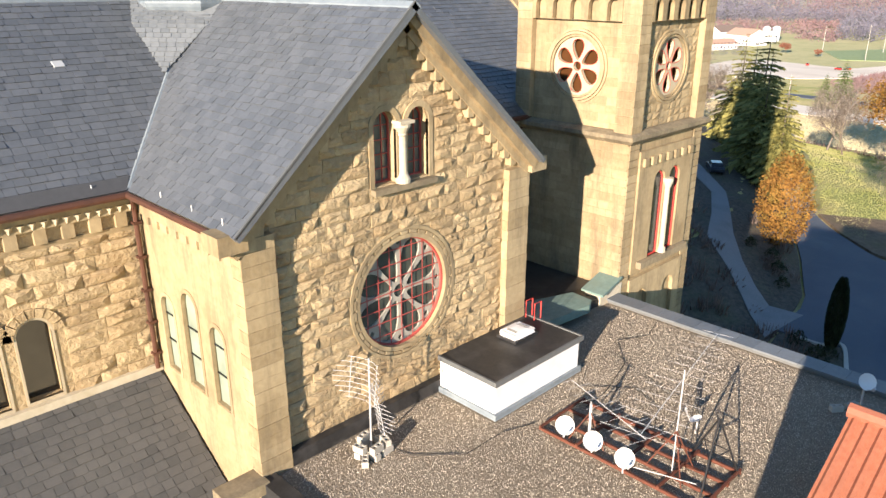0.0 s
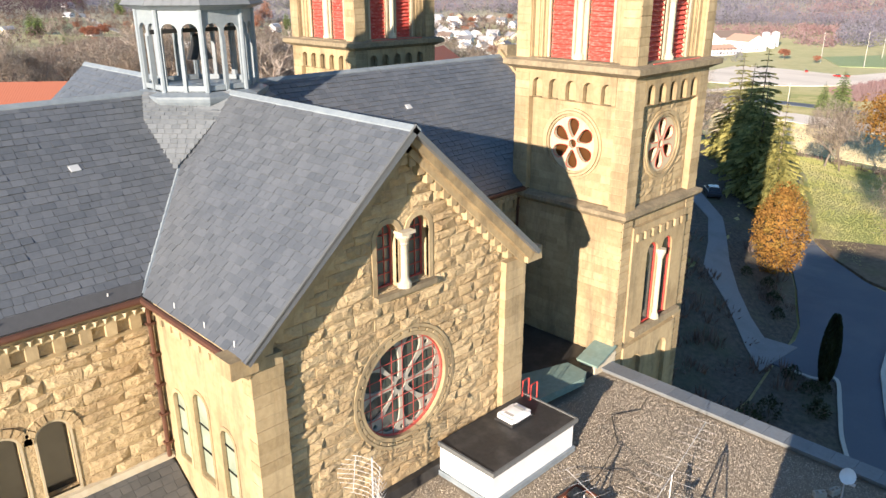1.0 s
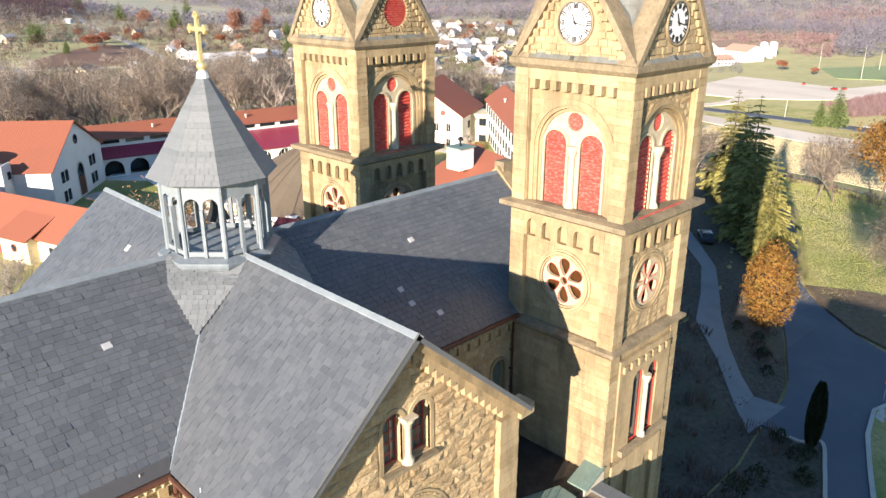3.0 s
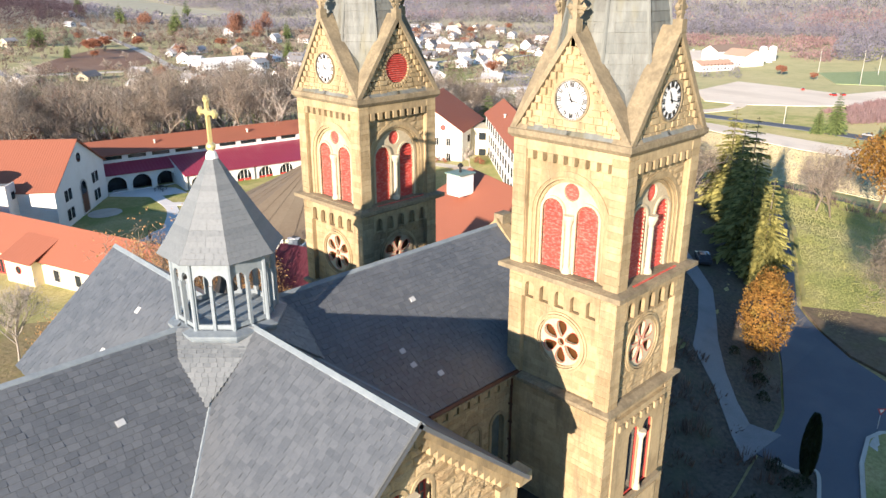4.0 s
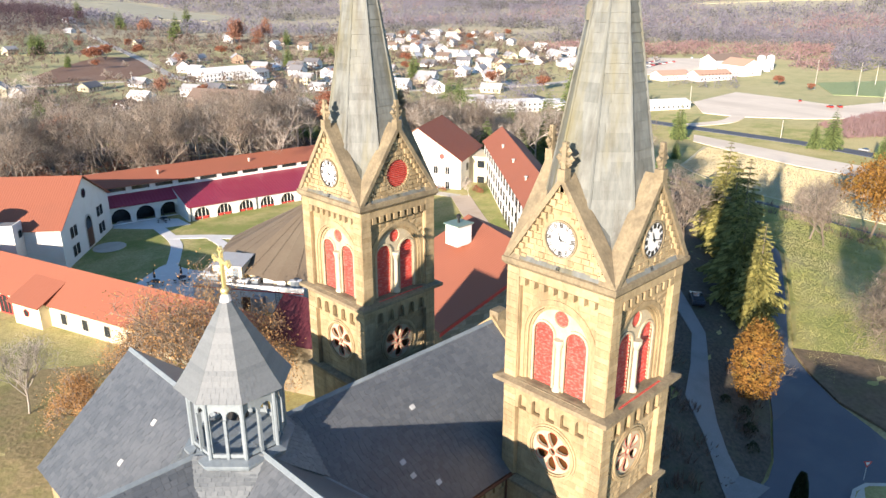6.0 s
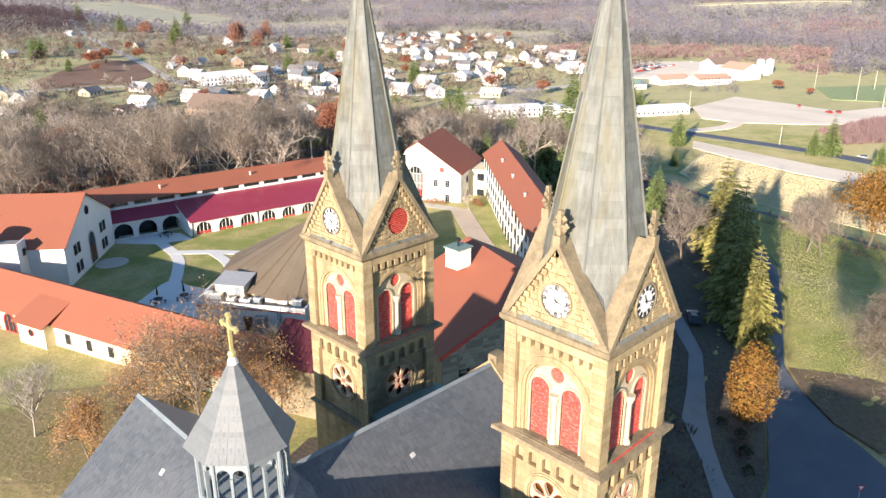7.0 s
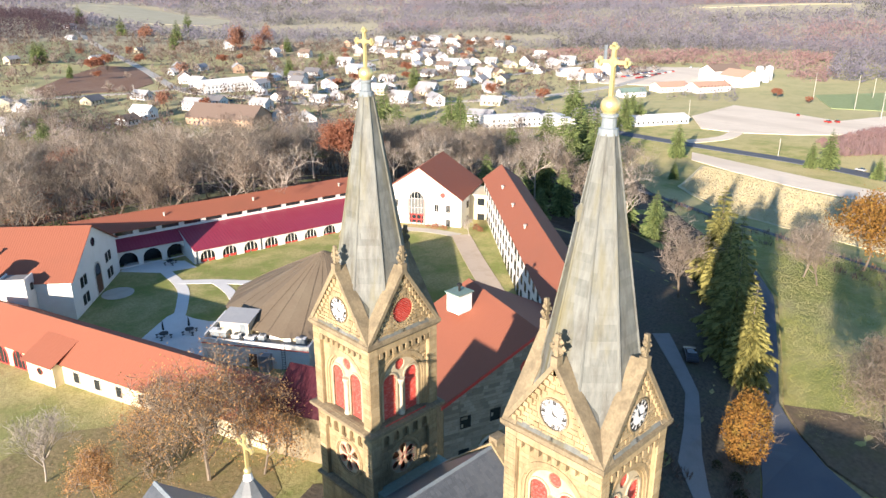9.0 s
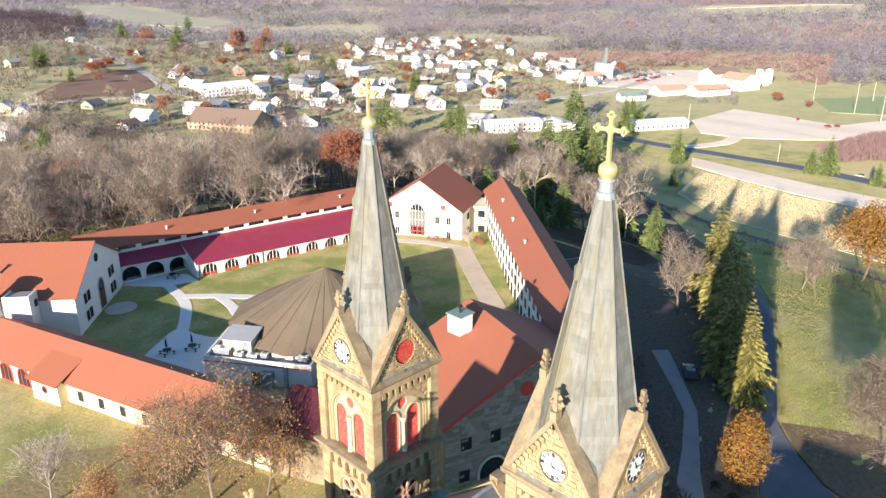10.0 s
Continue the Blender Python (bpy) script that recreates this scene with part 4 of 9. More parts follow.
# ---- crossing turret ----
turret = tagged(new("crossing_turret"), "grey octagonal louvred turret with slate cap and golden cross", "turret")
O8 = math.pi / 8
part("drum", Shape().lathe(CX, AX, [(2.32, 22.5), (2.2, 25.2)], 8, O8), SLATE_PALE, turret)
for sx, sy in ((-1, -1), (1, -1), (-1, 1), (1, 1)):
    W = lambda dx, dy, z: (CX + sx * dx, AX + sy * dy, z)
    A, B, A1, B1, V = W(2.45, 0.0, 25.62), W(0.0, 2.25, 25.62), W(2.95, 1.05, 24.78), W(1.02, 2.75, 24.74), W(2.85, 2.9, 23.27)
    part("broach", slab_between((A1, V, B1), 0.3).add(slab_between((A, A1, B1, B), 0.3).v, [(0, 1, 2, 3), (7, 6, 5, 4), (0, 4, 5, 1), (1, 5, 6, 2), (2, 6, 7, 3), (3, 7, 4, 0)]), SLATE_PALE, turret)
    if sx < 0 or sy < 0:
        rb_ = random.Random(3)
        e_ = (Vector(B1) - Vector(A1)).normalized() * 0.03
        slates("broach_slating", turret, Vector(V) - e_, Vector(V) + e_, B1, A1, SLATE_PALE, rb_, 0.2, (0.25, 0.35))
        slates("broach_slating", turret, A1, B1, B, A, SLATE_PALE, rb_, 0.2, (0.25, 0.35))
part("base_ledge", Shape().lathe(CX, AX, [(2.25, 25.0), (2.5, 25.3), (2.55, 25.42), (2.55, 25.5), (2.15, 25.62)], 8, O8), LEAD, turret)
part("floor", Shape().lathe(CX, AX, [(2.1, 25.6), (2.1, 25.66)], 8, O8), LEAD, turret)
for k in range(8):
    a0, a1 = O8 + k * math.pi / 4, O8 + (k + 1) * math.pi / 4
    am = (a0 + a1) / 2
    Rr = 2.1
    hw, ap = Rr * math.sin(math.pi / 8), Rr * math.cos(math.pi / 8)
    pl = wall_frame(CX + ap * math.cos(am), AX + ap * math.sin(am), -math.sin(am), math.cos(am), -math.cos(am), -math.sin(am))
    hs = [arch(-0.37, 0.30, 25.85, 27.75, 10), arch(0.37, 0.30, 25.85, 27.75, 10)]
    part("arcade_panel", Shape().plate(pl, [(-hw, 25.62), (hw, 25.62), (hw, 28.55), (-hw, 28.55)], hs, 0.0, 0.12), LEAD, turret)
    part("corner_post", Shape().tube([(CX + Rr * math.cos(a0), AX + Rr * math.sin(a0), z) for z in (25.6, 28.6)], 0.10, 0.10, 8), LEAD, turret)
    part("mullion", Shape().slab(pl, -0.065, 0.065, 25.62, 27.6, -0.06, 0.04), LEAD, turret)
part("bell", Shape().lathe(CX, AX, [(0.1, 27.6), (0.22, 27.5), (0.3, 27.1), (0.42, 26.8), (0.5, 26.65)], 18).box(CX - 1.9, CX + 1.9, AX - 0.08, AX + 0.08, 27.65, 27.8), BLACK, turret, "dark bronze bell", smooth=False)
part("cap_soffit", Shape().lathe(CX, AX, [(2.15, 28.5), (2.45, 28.62), (2.6, 28.66)], 8, O8), LEAD, turret)
cprof = [(2.62, 28.68), (2.2, 29.25), (1.75, 29.95), (1.2, 30.85), (0.65, 31.75), (0.16, 32.6)]
part("cap_core", Shape().lathe(CX, AX, [(r - 0.03, z) for r, z in cprof], 8, O8), SLATE_PALE, turret)
cs = Shape()
def cap_r(z):
    for (r0, z0), (r1, z1) in zip(cprof, cprof[1:]):
        if z <= z1:
            return r0 + (r1 - r0) * (z - z0) / (z1 - z0)
    return cprof[-1][0]
for k in range(8):
    a0, a1 = O8 + k * math.pi / 4, O8 + (k + 1) * math.pi / 4
    e0, e1 = Vector((math.cos(a0), math.sin(a0), 0)), Vector((math.cos(a1), math.sin(a1), 0))
    z, j = 28.68, 0
    while z < 32.5:
        h = 0.2
        P = lambda t, zz, o: Vector((CX, AX, zz + o * 0.6)) + e0.lerp(e1, t) * (cap_r(min(zz, 32.6)) + o)
        n = max(1, int(cap_r(z) * 0.765 / 0.33))
        cuts = sorted({0.0, 1.0, *[(i + (0.5 if j % 2 else 0.0)) / n for i in range(1 - j % 2, n)]})
        for p, q in zip(cuts, cuts[1:]):
            o = random.Random(k * 997 + j * 31 + int(p * 100)).uniform(0.006, 0.015)
            cs.add([P(p + .003, z, o), P(q - .003, z, o), P(q - .003, z + h + .02, 0), P(p + .003, z + h + .02, 0), P(p, z, -.02), P(q, z, -.02)], [(0, 1, 2, 3), (4, 5, 1, 0)])
        z += h
        j += 1
part("cap_slating", cs, SLATE_PALE, turret, kind="stuff")
part("cap_finial", Shape().lathe(CX, AX, [(0.26, 32.45), (0.2, 32.7), (0.1, 32.75), (0.1, 32.85)], 12), WHITEMETAL, turret)
part("golden_ball", Shape().lathe(CX, AX, [(0.02, 32.72)] + [(0.2 * math.sin(math.pi * i / 10), 32.92 - 0.2 * math.cos(math.pi * i / 10)) for i in range(1, 10)] + [(0.02, 33.12)], 16), GOLD, turret, smooth=True)
gold_cross(CX, AX, 33.05, 1.9, turret)

# ---- roof fittings ----
TAGM = surface("bare_zinc", (0.45, 0.46, 0.46), (0.58, 0.59, 0.58), None, grain=6, rough=0.4, bump=0.05)
def slope_plate(x, y, facing):
    """A small square zinc plate lying on a slope that faces -y or -x."""
    if facing == "y":
        z, t = RIDGE - (AX - y) * (RIDGE - EAVE) / NH, math.degrees(math.atan2(RIDGE - EAVE, NH))
        m = pose(x, y, z + 0.05, t, 0, 8)
    else:
        z, t = RIDGE - (CX - x) * (RIDGE - EAVE) / TH, math.degrees(math.atan2(RIDGE - EAVE, TH))
        m = pose(x, y, z + 0.05, 0, -t, 8)
    ob = tagged(part("roof_plate", Shape().box(-0.17, 0.17, -0.13, 0.13, -0.02, 0.015), TAGM, None), "small square zinc patch on the slate roof", "roof plate", "roof plates")
    ob.matrix_basis = m
for x, y, f in ((16.56, -2.42, "y"), (14.26, -4.19, "y"), (14.37, -4.84, "y"), (15.49, -5.56, "y"), (1.51, -2.74, "y"), (-4.2, -3.4, "y"), (5.85, 5.64, "x"), (3.98, 5.89, "x")):
    slope_plate(x, y, f)
gut = tagged(new("gutter"), "dark copper eaves gutter round choir and transept", "gutter", kind="structure")
part("choir_gutter", Shape().tube([(XW, yn - 0.08, EAVE - 0.1), (xl - 0.05, yn - 0.08, EAVE - 0.1)], 0.11, 0.11, 8), PIPE, gut)
part("transept_gutter", Shape().tube([(xl - 0.08, yn - 0.1, EAVE - 0.1), (xl - 0.08, YN + 0.3, EAVE - 0.1)], 0.10, 0.10, 8), PIPE, gut)
part("nave_gutter", Shape().tube([(xr + 0.1, yn - 0.08, EAVE - 0.1), (20.0, yn - 0.08, EAVE - 0.1)], 0.11, 0.11, 8), PIPE, gut)
dp = tagged(new("downpipe"), "brown copper rainwater pipe in the wall corner", "downpipe")
part("pipe", Shape().tube([(1.6, yn - 0.05, EAVE - 0.15), (1.72, -6.52, 19.7), (1.72, -6.52, 14.4)], 0.08, 0.08, 8), PIPE, dp)
for k in range(5):
    part("bracket", Shape().box(1.6, 1.86, -6.63, -6.4, 14.9 + 1.1 * k, 14.98 + 1.1 * k), PIPE, dp)
copy_thing(dp, pose(18.1, 0.05, 0))
for x, y in ((0.6, -6.55), (-2.4, -6.55), (-5.4, -6.55), (-8.4, -6.55)):
    sg = tagged(part("snow_guard", Shape().box(x - 0.012, x + 0.012, y - 0.012, y + 0.012, 20.45, 20.72).box(x - 0.05, x + 0.05, y - 0.02, y + 0.015, 20.45, 20.49), WHITEMETAL), "slim white snow guard at the eaves", "snow guard", "snow guards")
for y in (-8.6, -10.4, -12.0):
    sg = tagged(part("snow_guard", Shape().box(1.685, 1.707, y - 0.012, y + 0.012, 20.45, 20.72).box(1.64, 1.74, y - 0.04, y + 0.04, 20.45, 20.5), WHITEMETAL), "slim white snow guard at the eaves", "snow guard", "snow guards")
part("copper_flat", Shape().box(20.15, 26.3, 4.75, 5.75, 20.3, 21.3), COPPER, church, "green copper gutter roof at the tower foot")
# rake edging of the near slope
part("rake_edge", Shape().add([(xl, YN, EAVE + 0.06), (CX, YN, RIDGE + 0.1), (CX, YN + 0.07, RIDGE + 0.1), (xl, YN + 0.07, EAVE + 0.06), (xl, YN, EAVE - 0.04), (CX, YN, RIDGE)], [(0, 1, 2, 3), (0, 4, 5, 1)]), DARKLEAD, church)
# ---- ground ----
PROFILE = [(0, 0.2), (60, 0.2), (66, -0.6), (76, -4.6), (86, -5.2), (98, -7.9), (112, -11.2), (135, -16.7), (150, -20.2), (170, -24.6), (190, -28.0), (205, -29), (300, -30), (900, -30), (1500, -24), (2600, -10), (4800, 30)]


def ground_z(x, y):
    d = math.hypot(x - 62, y - 72)
    back = max(0.0, math.cos(math.atan2(y - 72, x - 62) - 1.6)) ** 0.7
    z = np.interp(d * (1 - 0.3 * back) if d < 300 else d - 90 * back * max(0.0, 1 - (d - 300) / 150), [p[0] for p in PROFILE], [p[1] for p in PROFILE])
    a = math.atan2(y + 28, x + 6)
    if d > 220:
        left = min(max((a - 0.95) / 0.35, 0), 1)
        z += left * 14 * min((d - 220) / 350, 1)
    if d > 900:
        z += min((d - 900) / 900, 1) * (34 * noise.noise(Vector((x / 700, y / 700, 0.3))) + 10 * noise.noise(Vector((x / 260, y / 260, 2.3))))
    z += 0.0145 * (0.71 * (x + 6.5) - 0.704 * (y + 28)) + 0.005 * max(0.0, 0.704 * (x + 6.5) + 0.71 * (y + 28)) if d < 2500 else 0.0145 * 2500 * (0.71 * (x + 6.5) - 0.704 * (y + 28)) / d + 12.5
    z += 26 * math.exp(-((x - 300) ** 2 + (y - 1300) ** 2) / 230 ** 2)
    return float(z)


g = Shape()
radii = [0, 12, 24, 36, 46, 54, 60, 66, 71, 76, 81, 86, 92, 98, 105, 112, 122, 135, 150, 170, 190, 205, 225, 250, 280, 320, 370, 430, 500, 580, 670, 770, 880, 1000, 1150, 1300, 1480, 1680, 1900, 2150, 2450, 2800, 3200, 3700, 4300, 4900]
NA = 180
for r in radii:
    for k in range(NA):
        x, y = 62 + r * math.cos(2 * math.pi * k / NA), 72 + r * math.sin(2 * math.pi * k / NA)
        g.v.append((x, y, ground_z(x, y)))
for i in range(len(radii) - 1):
    for k in range(NA):
        q = (k + 1) % NA
        g.f.append((i * NA + k, i * NA + q, (i + 1) * NA + q, (i + 1) * NA + k))
def meadow():
    """Lawn: green and straw patches at three scales, with haze mixed into far colours."""
    m, t, b, geo = material("autumn_grass")
    link = t.links.new

    def tex(scale, detail):
        n = t.nodes.new("ShaderNodeTexNoise")
        n.inputs["Scale"].default_value, n.inputs["Detail"].default_value, n.inputs["Roughness"].default_value = scale, detail, 0.65
        link(geo.outputs["Position"], n.inputs["Vector"])
        return n

    def blend(fac, lo, hi, a, c):
        r = t.nodes.new("ShaderNodeMapRange")
        r.inputs[1].default_value, r.inputs[2].default_value = lo, hi
        link(fac, r.inputs[0])
        mx = t.nodes.new("ShaderNodeMix")
        mx.data_type = "RGBA"
        link(r.outputs[0], mx.inputs[0])
        for i, v in ((6, a), (7, c)):
            if isinstance(v, tuple):
                mx.inputs[i].default_value = (*v, 1)
            else:
                link(v, mx.inputs[i])
        return mx.outputs[2]
    big, mid, fine = tex(0.016, 5), tex(0.11, 6), tex(2.2, 8)
    col = blend(mid.outputs["Fac"], 0.42, 0.58, (0.165, 0.215, 0.055), (0.36, 0.325, 0.145))
    col = blend(big.outputs["Fac"], 0.46, 0.62, col, (0.46, 0.39, 0.21))
    col = blend(fine.outputs["Fac"], 0.42, 0.85, col, (0.15, 0.125, 0.055))
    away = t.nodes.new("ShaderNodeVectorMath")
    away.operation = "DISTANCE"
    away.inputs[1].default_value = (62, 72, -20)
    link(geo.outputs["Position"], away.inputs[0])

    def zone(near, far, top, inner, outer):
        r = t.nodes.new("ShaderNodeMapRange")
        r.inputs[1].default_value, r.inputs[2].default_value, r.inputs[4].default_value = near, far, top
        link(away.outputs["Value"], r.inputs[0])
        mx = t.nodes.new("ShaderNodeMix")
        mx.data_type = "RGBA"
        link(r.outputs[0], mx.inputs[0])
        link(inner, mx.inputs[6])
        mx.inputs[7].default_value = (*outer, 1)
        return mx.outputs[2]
    # town ground, its colour blued a little for haze
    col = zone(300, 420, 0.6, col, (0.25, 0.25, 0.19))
    # woodland ground further off, haze painted in as grey-mauve
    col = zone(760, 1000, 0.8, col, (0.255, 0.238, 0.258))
    link(col, b.inputs["Base Color"])
    b.inputs["Roughness"].default_value = 0.95
    b.inputs["Specular IOR Level"].default_value = 0.1
    b.inputs["Sheen Weight"].default_value, b.inputs["Sheen Roughness"].default_value, b.inputs["Sheen Tint"].default_value = 0.12, 0.6, (0.9, 0.85, 0.4, 1)
    bp = t.nodes.new("ShaderNodeBump")
    bp.inputs["Strength"].default_value, bp.inputs["Distance"].default_value = 0.55, 0.22
    link(fine.outputs["Fac"], bp.inputs["Height"])
    link(bp.outputs[0], b.inputs["Normal"])
    return m


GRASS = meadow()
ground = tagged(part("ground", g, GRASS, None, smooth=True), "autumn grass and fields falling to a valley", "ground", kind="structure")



def ground_at(x, y):
    """The height of the ground sheet itself."""
    d, a = math.hypot(x - 62, y - 72), math.atan2(y - 72, x - 62) % (2 * math.pi)
    i = max(0, min(int(np.searchsorted(radii, d)) - 1, len(radii) - 2))
    k = a / (2 * math.pi) * NA
    k0, f, h = int(k) % NA, k - int(k), (d - radii[i]) / (radii[i + 1] - radii[i])
    z = lambda r, c: g_z[r * NA + c % NA]
    return (1 - h) * ((1 - f) * z(i, k0) + f * z(i, k0 + 1)) + h * ((1 - f) * z(i + 1, k0) + f * z(i + 1, k0 + 1))


g_z = [v[2] for v in g.v]


def draped(name, outline, mat, label, category, lift=0.06, step=4.0, smooth=False):
    """A sheet that follows the ground inside an outline, with an edge down to it."""
    pts = []
    for i, p in enumerate(outline):
        q = outline[(i + 1) % len(outline)]
        n = max(1, int(math.hypot(q[0] - p[0], q[1] - p[1]) / step))
        pts += [(p[0] + (q[0] - p[0]) * k / n, p[1] + (q[1] - p[1]) * k / n) for k in range(n)]
    n = len(pts)
    xs, ys = [p[0] for p in pts], [p[1] for p in pts]
    inner = []
    x = min(xs) + step / 2
    while x < max(xs):
        y = min(ys) + step / 2
        while y < max(ys):
            if inside((x, y), outline):
                inner.append((x, y))
            y += step
        x += step
    vs, _, fs, *_ = geometry.delaunay_2d_cdt([Vector(p) for p in pts + inner], [(i, (i + 1) % n) for i in range(n)], [], 1, 1e-4)
    s = Shape()
    keep = [tuple(f) for f in fs if inside(sum((vs[i] for i in f), Vector((0, 0))) / len(f), outline)]
    s.add([(p.x, p.y, ground_at(p.x, p.y) + lift) for p in vs], keep)
    s.add([(x, y, ground_at(x, y) + h) for h in (lift, -0.5) for x, y in pts], [(i, (i + 1) % n, n + (i + 1) % n, n + i) for i in range(n)])
    return tagged(part(name, s, mat, None, smooth=smooth), label, category, kind="structure")


def strip(name, line, width, mat, label, category, lift=0.06, step=4.0):
    """A road or path of even width along a line."""
    pts = [Vector(p) for p in line]
    fine = []
    for i in range(len(pts) - 1):
        p0, p1, p2, p3 = pts[max(i - 1, 0)], pts[i], pts[i + 1], pts[min(i + 2, len(pts) - 1)]
        for k in range(6):
            t = k / 6
            fine.append(0.5 * ((2 * p1) + (p2 - p0) * t + (2 * p0 - 5 * p1 + 4 * p2 - p3) * t * t + (3 * p1 - p0 - 3 * p2 + p3) * t ** 3))
    fine.append(pts[-1])
    a, b = [], []
    for i, p in enumerate(fine):
        d = (fine[min(i + 1, len(fine) - 1)] - fine[max(i - 1, 0)]).normalized()
        nrm = Vector((-d.y, d.x)) * width / 2
        a.append(tuple(p + nrm))
        b.append(tuple(p - nrm))
    return draped(name, a + b[::-1], mat, label, category, lift, step)


# ---- flat roof ----
GRAVEL = surface("gravel_roofing", (0.085, 0.068, 0.05), (0.36, 0.30, 0.22), (0.42, 0.36, 0.27), grain=24, patch=0.3, bump=1.0, depth=0.04, pieces=0.0, stain=0.3)
flat = tagged(part("flat_roof", Shape().box(1.95, 19.3, -74, -12.1, 12.2, 13.05), GRAVEL), "gravel-covered flat roof beside the church", "roof", kind="structure")
part("lower_wall", Shape().box(2.0, 19.5, -74, -12.2, -16, 12.2).box(13.1, 20.2, -12.2, -6.4, -16, 13.0), CREAM, flat)
par = Shape().box(19.0, 19.65, -74, -12.25, 12.3, 13.2)
part("parapet", par, DARKLEAD, flat)
cop = Shape()
for k in range(77):
    y = -12.3 - 0.8 * k
    cop.box(18.9, 19.75, y - 0.79, y, 13.2, 13.27)
part("parapet_coping", cop, SLATE_PALE, flat, "grey sheet-metal coping")
part("upstand", Shape().box(2.0, 13.3, -12.38, -12.1, 13.0, 13.5).box(1.75, 2.25, -74, -12.4, 12.6, 13.2), MEMBRANE, flat, "black membrane upstand")
part("low_roof", Shape().box(13.3, 20.0, -12.2, -6.5, 13.0, 13.4), MEMBRANE, flat, "black low roof between transept and tower")
hood = tagged(new("copper_hood"), "small green copper-topped hood against the tower", "roof hood")
part("top", slab_between(((18.1, -12.6, 13.75), (19.95, -12.35, 14.0), (19.95, -11.25, 14.0), (18.1, -11.5, 13.75)), 0.1), COPPER, hood)
part("side", Shape().box(18.4, 20.0, -12.3, -11.5, 12.9, 13.72), PALE, hood)
part("copper_flat", Shape().plate(lambda x, y, d: (x, y, 13.7 - d), [(13.3, -11.6), (14.0, -10.3), (15.4, -10.65), (17.6, -11.4), (17.5, -12.45), (17.0, -12.7), (13.3, -12.3)], [], 0, 0.35), COPPER, flat, "weathered copper flat roof")
pent = tagged(new("roof_penthouse"), "white metal rooftop box with a black membrane top", "roof box")
part("body", Shape().box(8.78, 13.2, -14.85, -12.38, 13.2, 14.3), WHITEMETAL, pent)
part("top", Shape().box(8.7, 13.28, -14.93, -12.38, 14.3, 14.42), MEMBRANE, pent)
part("base_flashing", Shape().box(8.7, 13.28, -14.95, -12.38, 13.03, 13.25), LEAD, pent)
part("skylight_curb", Shape().box(11.12, 12.33, -13.68, -12.82, 14.42, 14.50), MEMBRANE, pent)
for x0, x1, y0, y1 in ((8.66, 13.32, -14.97, -14.89), (8.66, 8.74, -14.89, -12.38), (13.24, 13.32, -14.89, -12.38)):
    part("edge_trim", Shape().box(x0, x1, y0, y1, 14.28, 14.45), DARKLEAD, pent, "grey metal edge trim")
sk = part("skylight", Shape().box(11.2, 12.25, -13.6, -12.9, 14.50, 14.66), WHITEMETAL, pent)
part("skylight_pane", Shape().box(11.36, 12.09, -13.46, -13.04, 14.66, 14.70), PALEGLASS, pent, "pale translucent skylight pane")
part("dome", Shape().lathe(11.72, -13.25, [(0.62, 14.55), (0.58, 14.65), (0.3, 14.7), (0.02, 14.71)], 4, math.pi / 4), WHITEMETAL, sk)

# ---- aisle roof below the choir ----
aisle = tagged(new("aisle_roof"), "lean-to slate roof below the choir windows", "roof", kind="structure")
q = ((-16, -12.4, 10.35), (1.85, -12.4, 10.35), (1.85, -6.35, 14.3), (-16, -6.35, 14.3))
part("aisle_slope", slab_between(q, 0.2), AISLESLATE, aisle)
slates("aisle_slates", aisle, *q, AISLESLATE, rng, course=0.3)
part("aisle_wall", Shape().box(-16, 1.9, -12.1, -11.5, -16, 10.3), STONE, aisle)
part("head_flashing", Shape().box(-12, 1.9, -6.5, -6.3, 14.25, 14.5), PALE, aisle)
part("end_coping", Shape().box(0.6, 1.9, -12.7, -11.9, 12.9, 13.25), TRIM, aisle)

# ---- clay roof corner ----
ann = tagged(new("annex"), "building with a red clay tile roof beside the flat roof", "building")
part("wall", Shape().plate(wall_frame(0, -24.7, 1, 0, 0, -1), [(2.6, 13), (15.7, 13), (15.7, 13.7), (9.15, 17.3), (2.6, 13.7)], [], 0, 49), CREAM, ann)
def tile_slope(name, parent, a, b, c, d, mat, step=0.42, rise=0.014):
    """A roof slope with rounded tile ribs from the eave a-b to the top d-c."""
    a, b, c, d = (Vector(p) for p in (a, b, c, d))
    n = (b - a).cross(d - a).normalized()
    if n.z < 0:
        n = -n
    s = Shape()
    k = max(2, int((b - a).length / step))
    cols = []
    for i in range(k):
        cols += [((i + f) / k, h) for f, h in ((0.0, 0.0), (0.22, rise), (0.55, rise), (0.77, 0.0))]
    cols.append((1.0, 0.0))
    m = len(cols)
    s.v += [tuple(a.lerp(b, t) + n * h) for t, h in cols] + [tuple(d.lerp(c, t) + n * h) for t, h in cols]
    s.v += [tuple(a.lerp(b, t) - n * 0.14) for t, h in cols] + [tuple(d.lerp(c, t) - n * 0.14) for t, h in cols]
    for i in range(m - 1):
        s.f += [(i, i + 1, m + i + 1, m + i), (2 * m + i, 3 * m + i, 3 * m + i + 1, 2 * m + i + 1), (i, 2 * m + i, 2 * m + i + 1, i + 1), (m + i, m + i + 1, 3 * m + i + 1, 3 * m + i)]
    s.f += [(0, m, 3 * m, 2 * m), (m - 1, 3 * m - 1, 4 * m - 1, 2 * m - 1)]
    return part(name, s, mat, parent)
tile_slope("tiled_slope", ann, (2.2, -74, 13.6), (2.2, -24.5, 13.6), (9.15, -24.5, 17.56), (9.15, -74, 17.56), ORANGETILE, 0.27, 0.07)
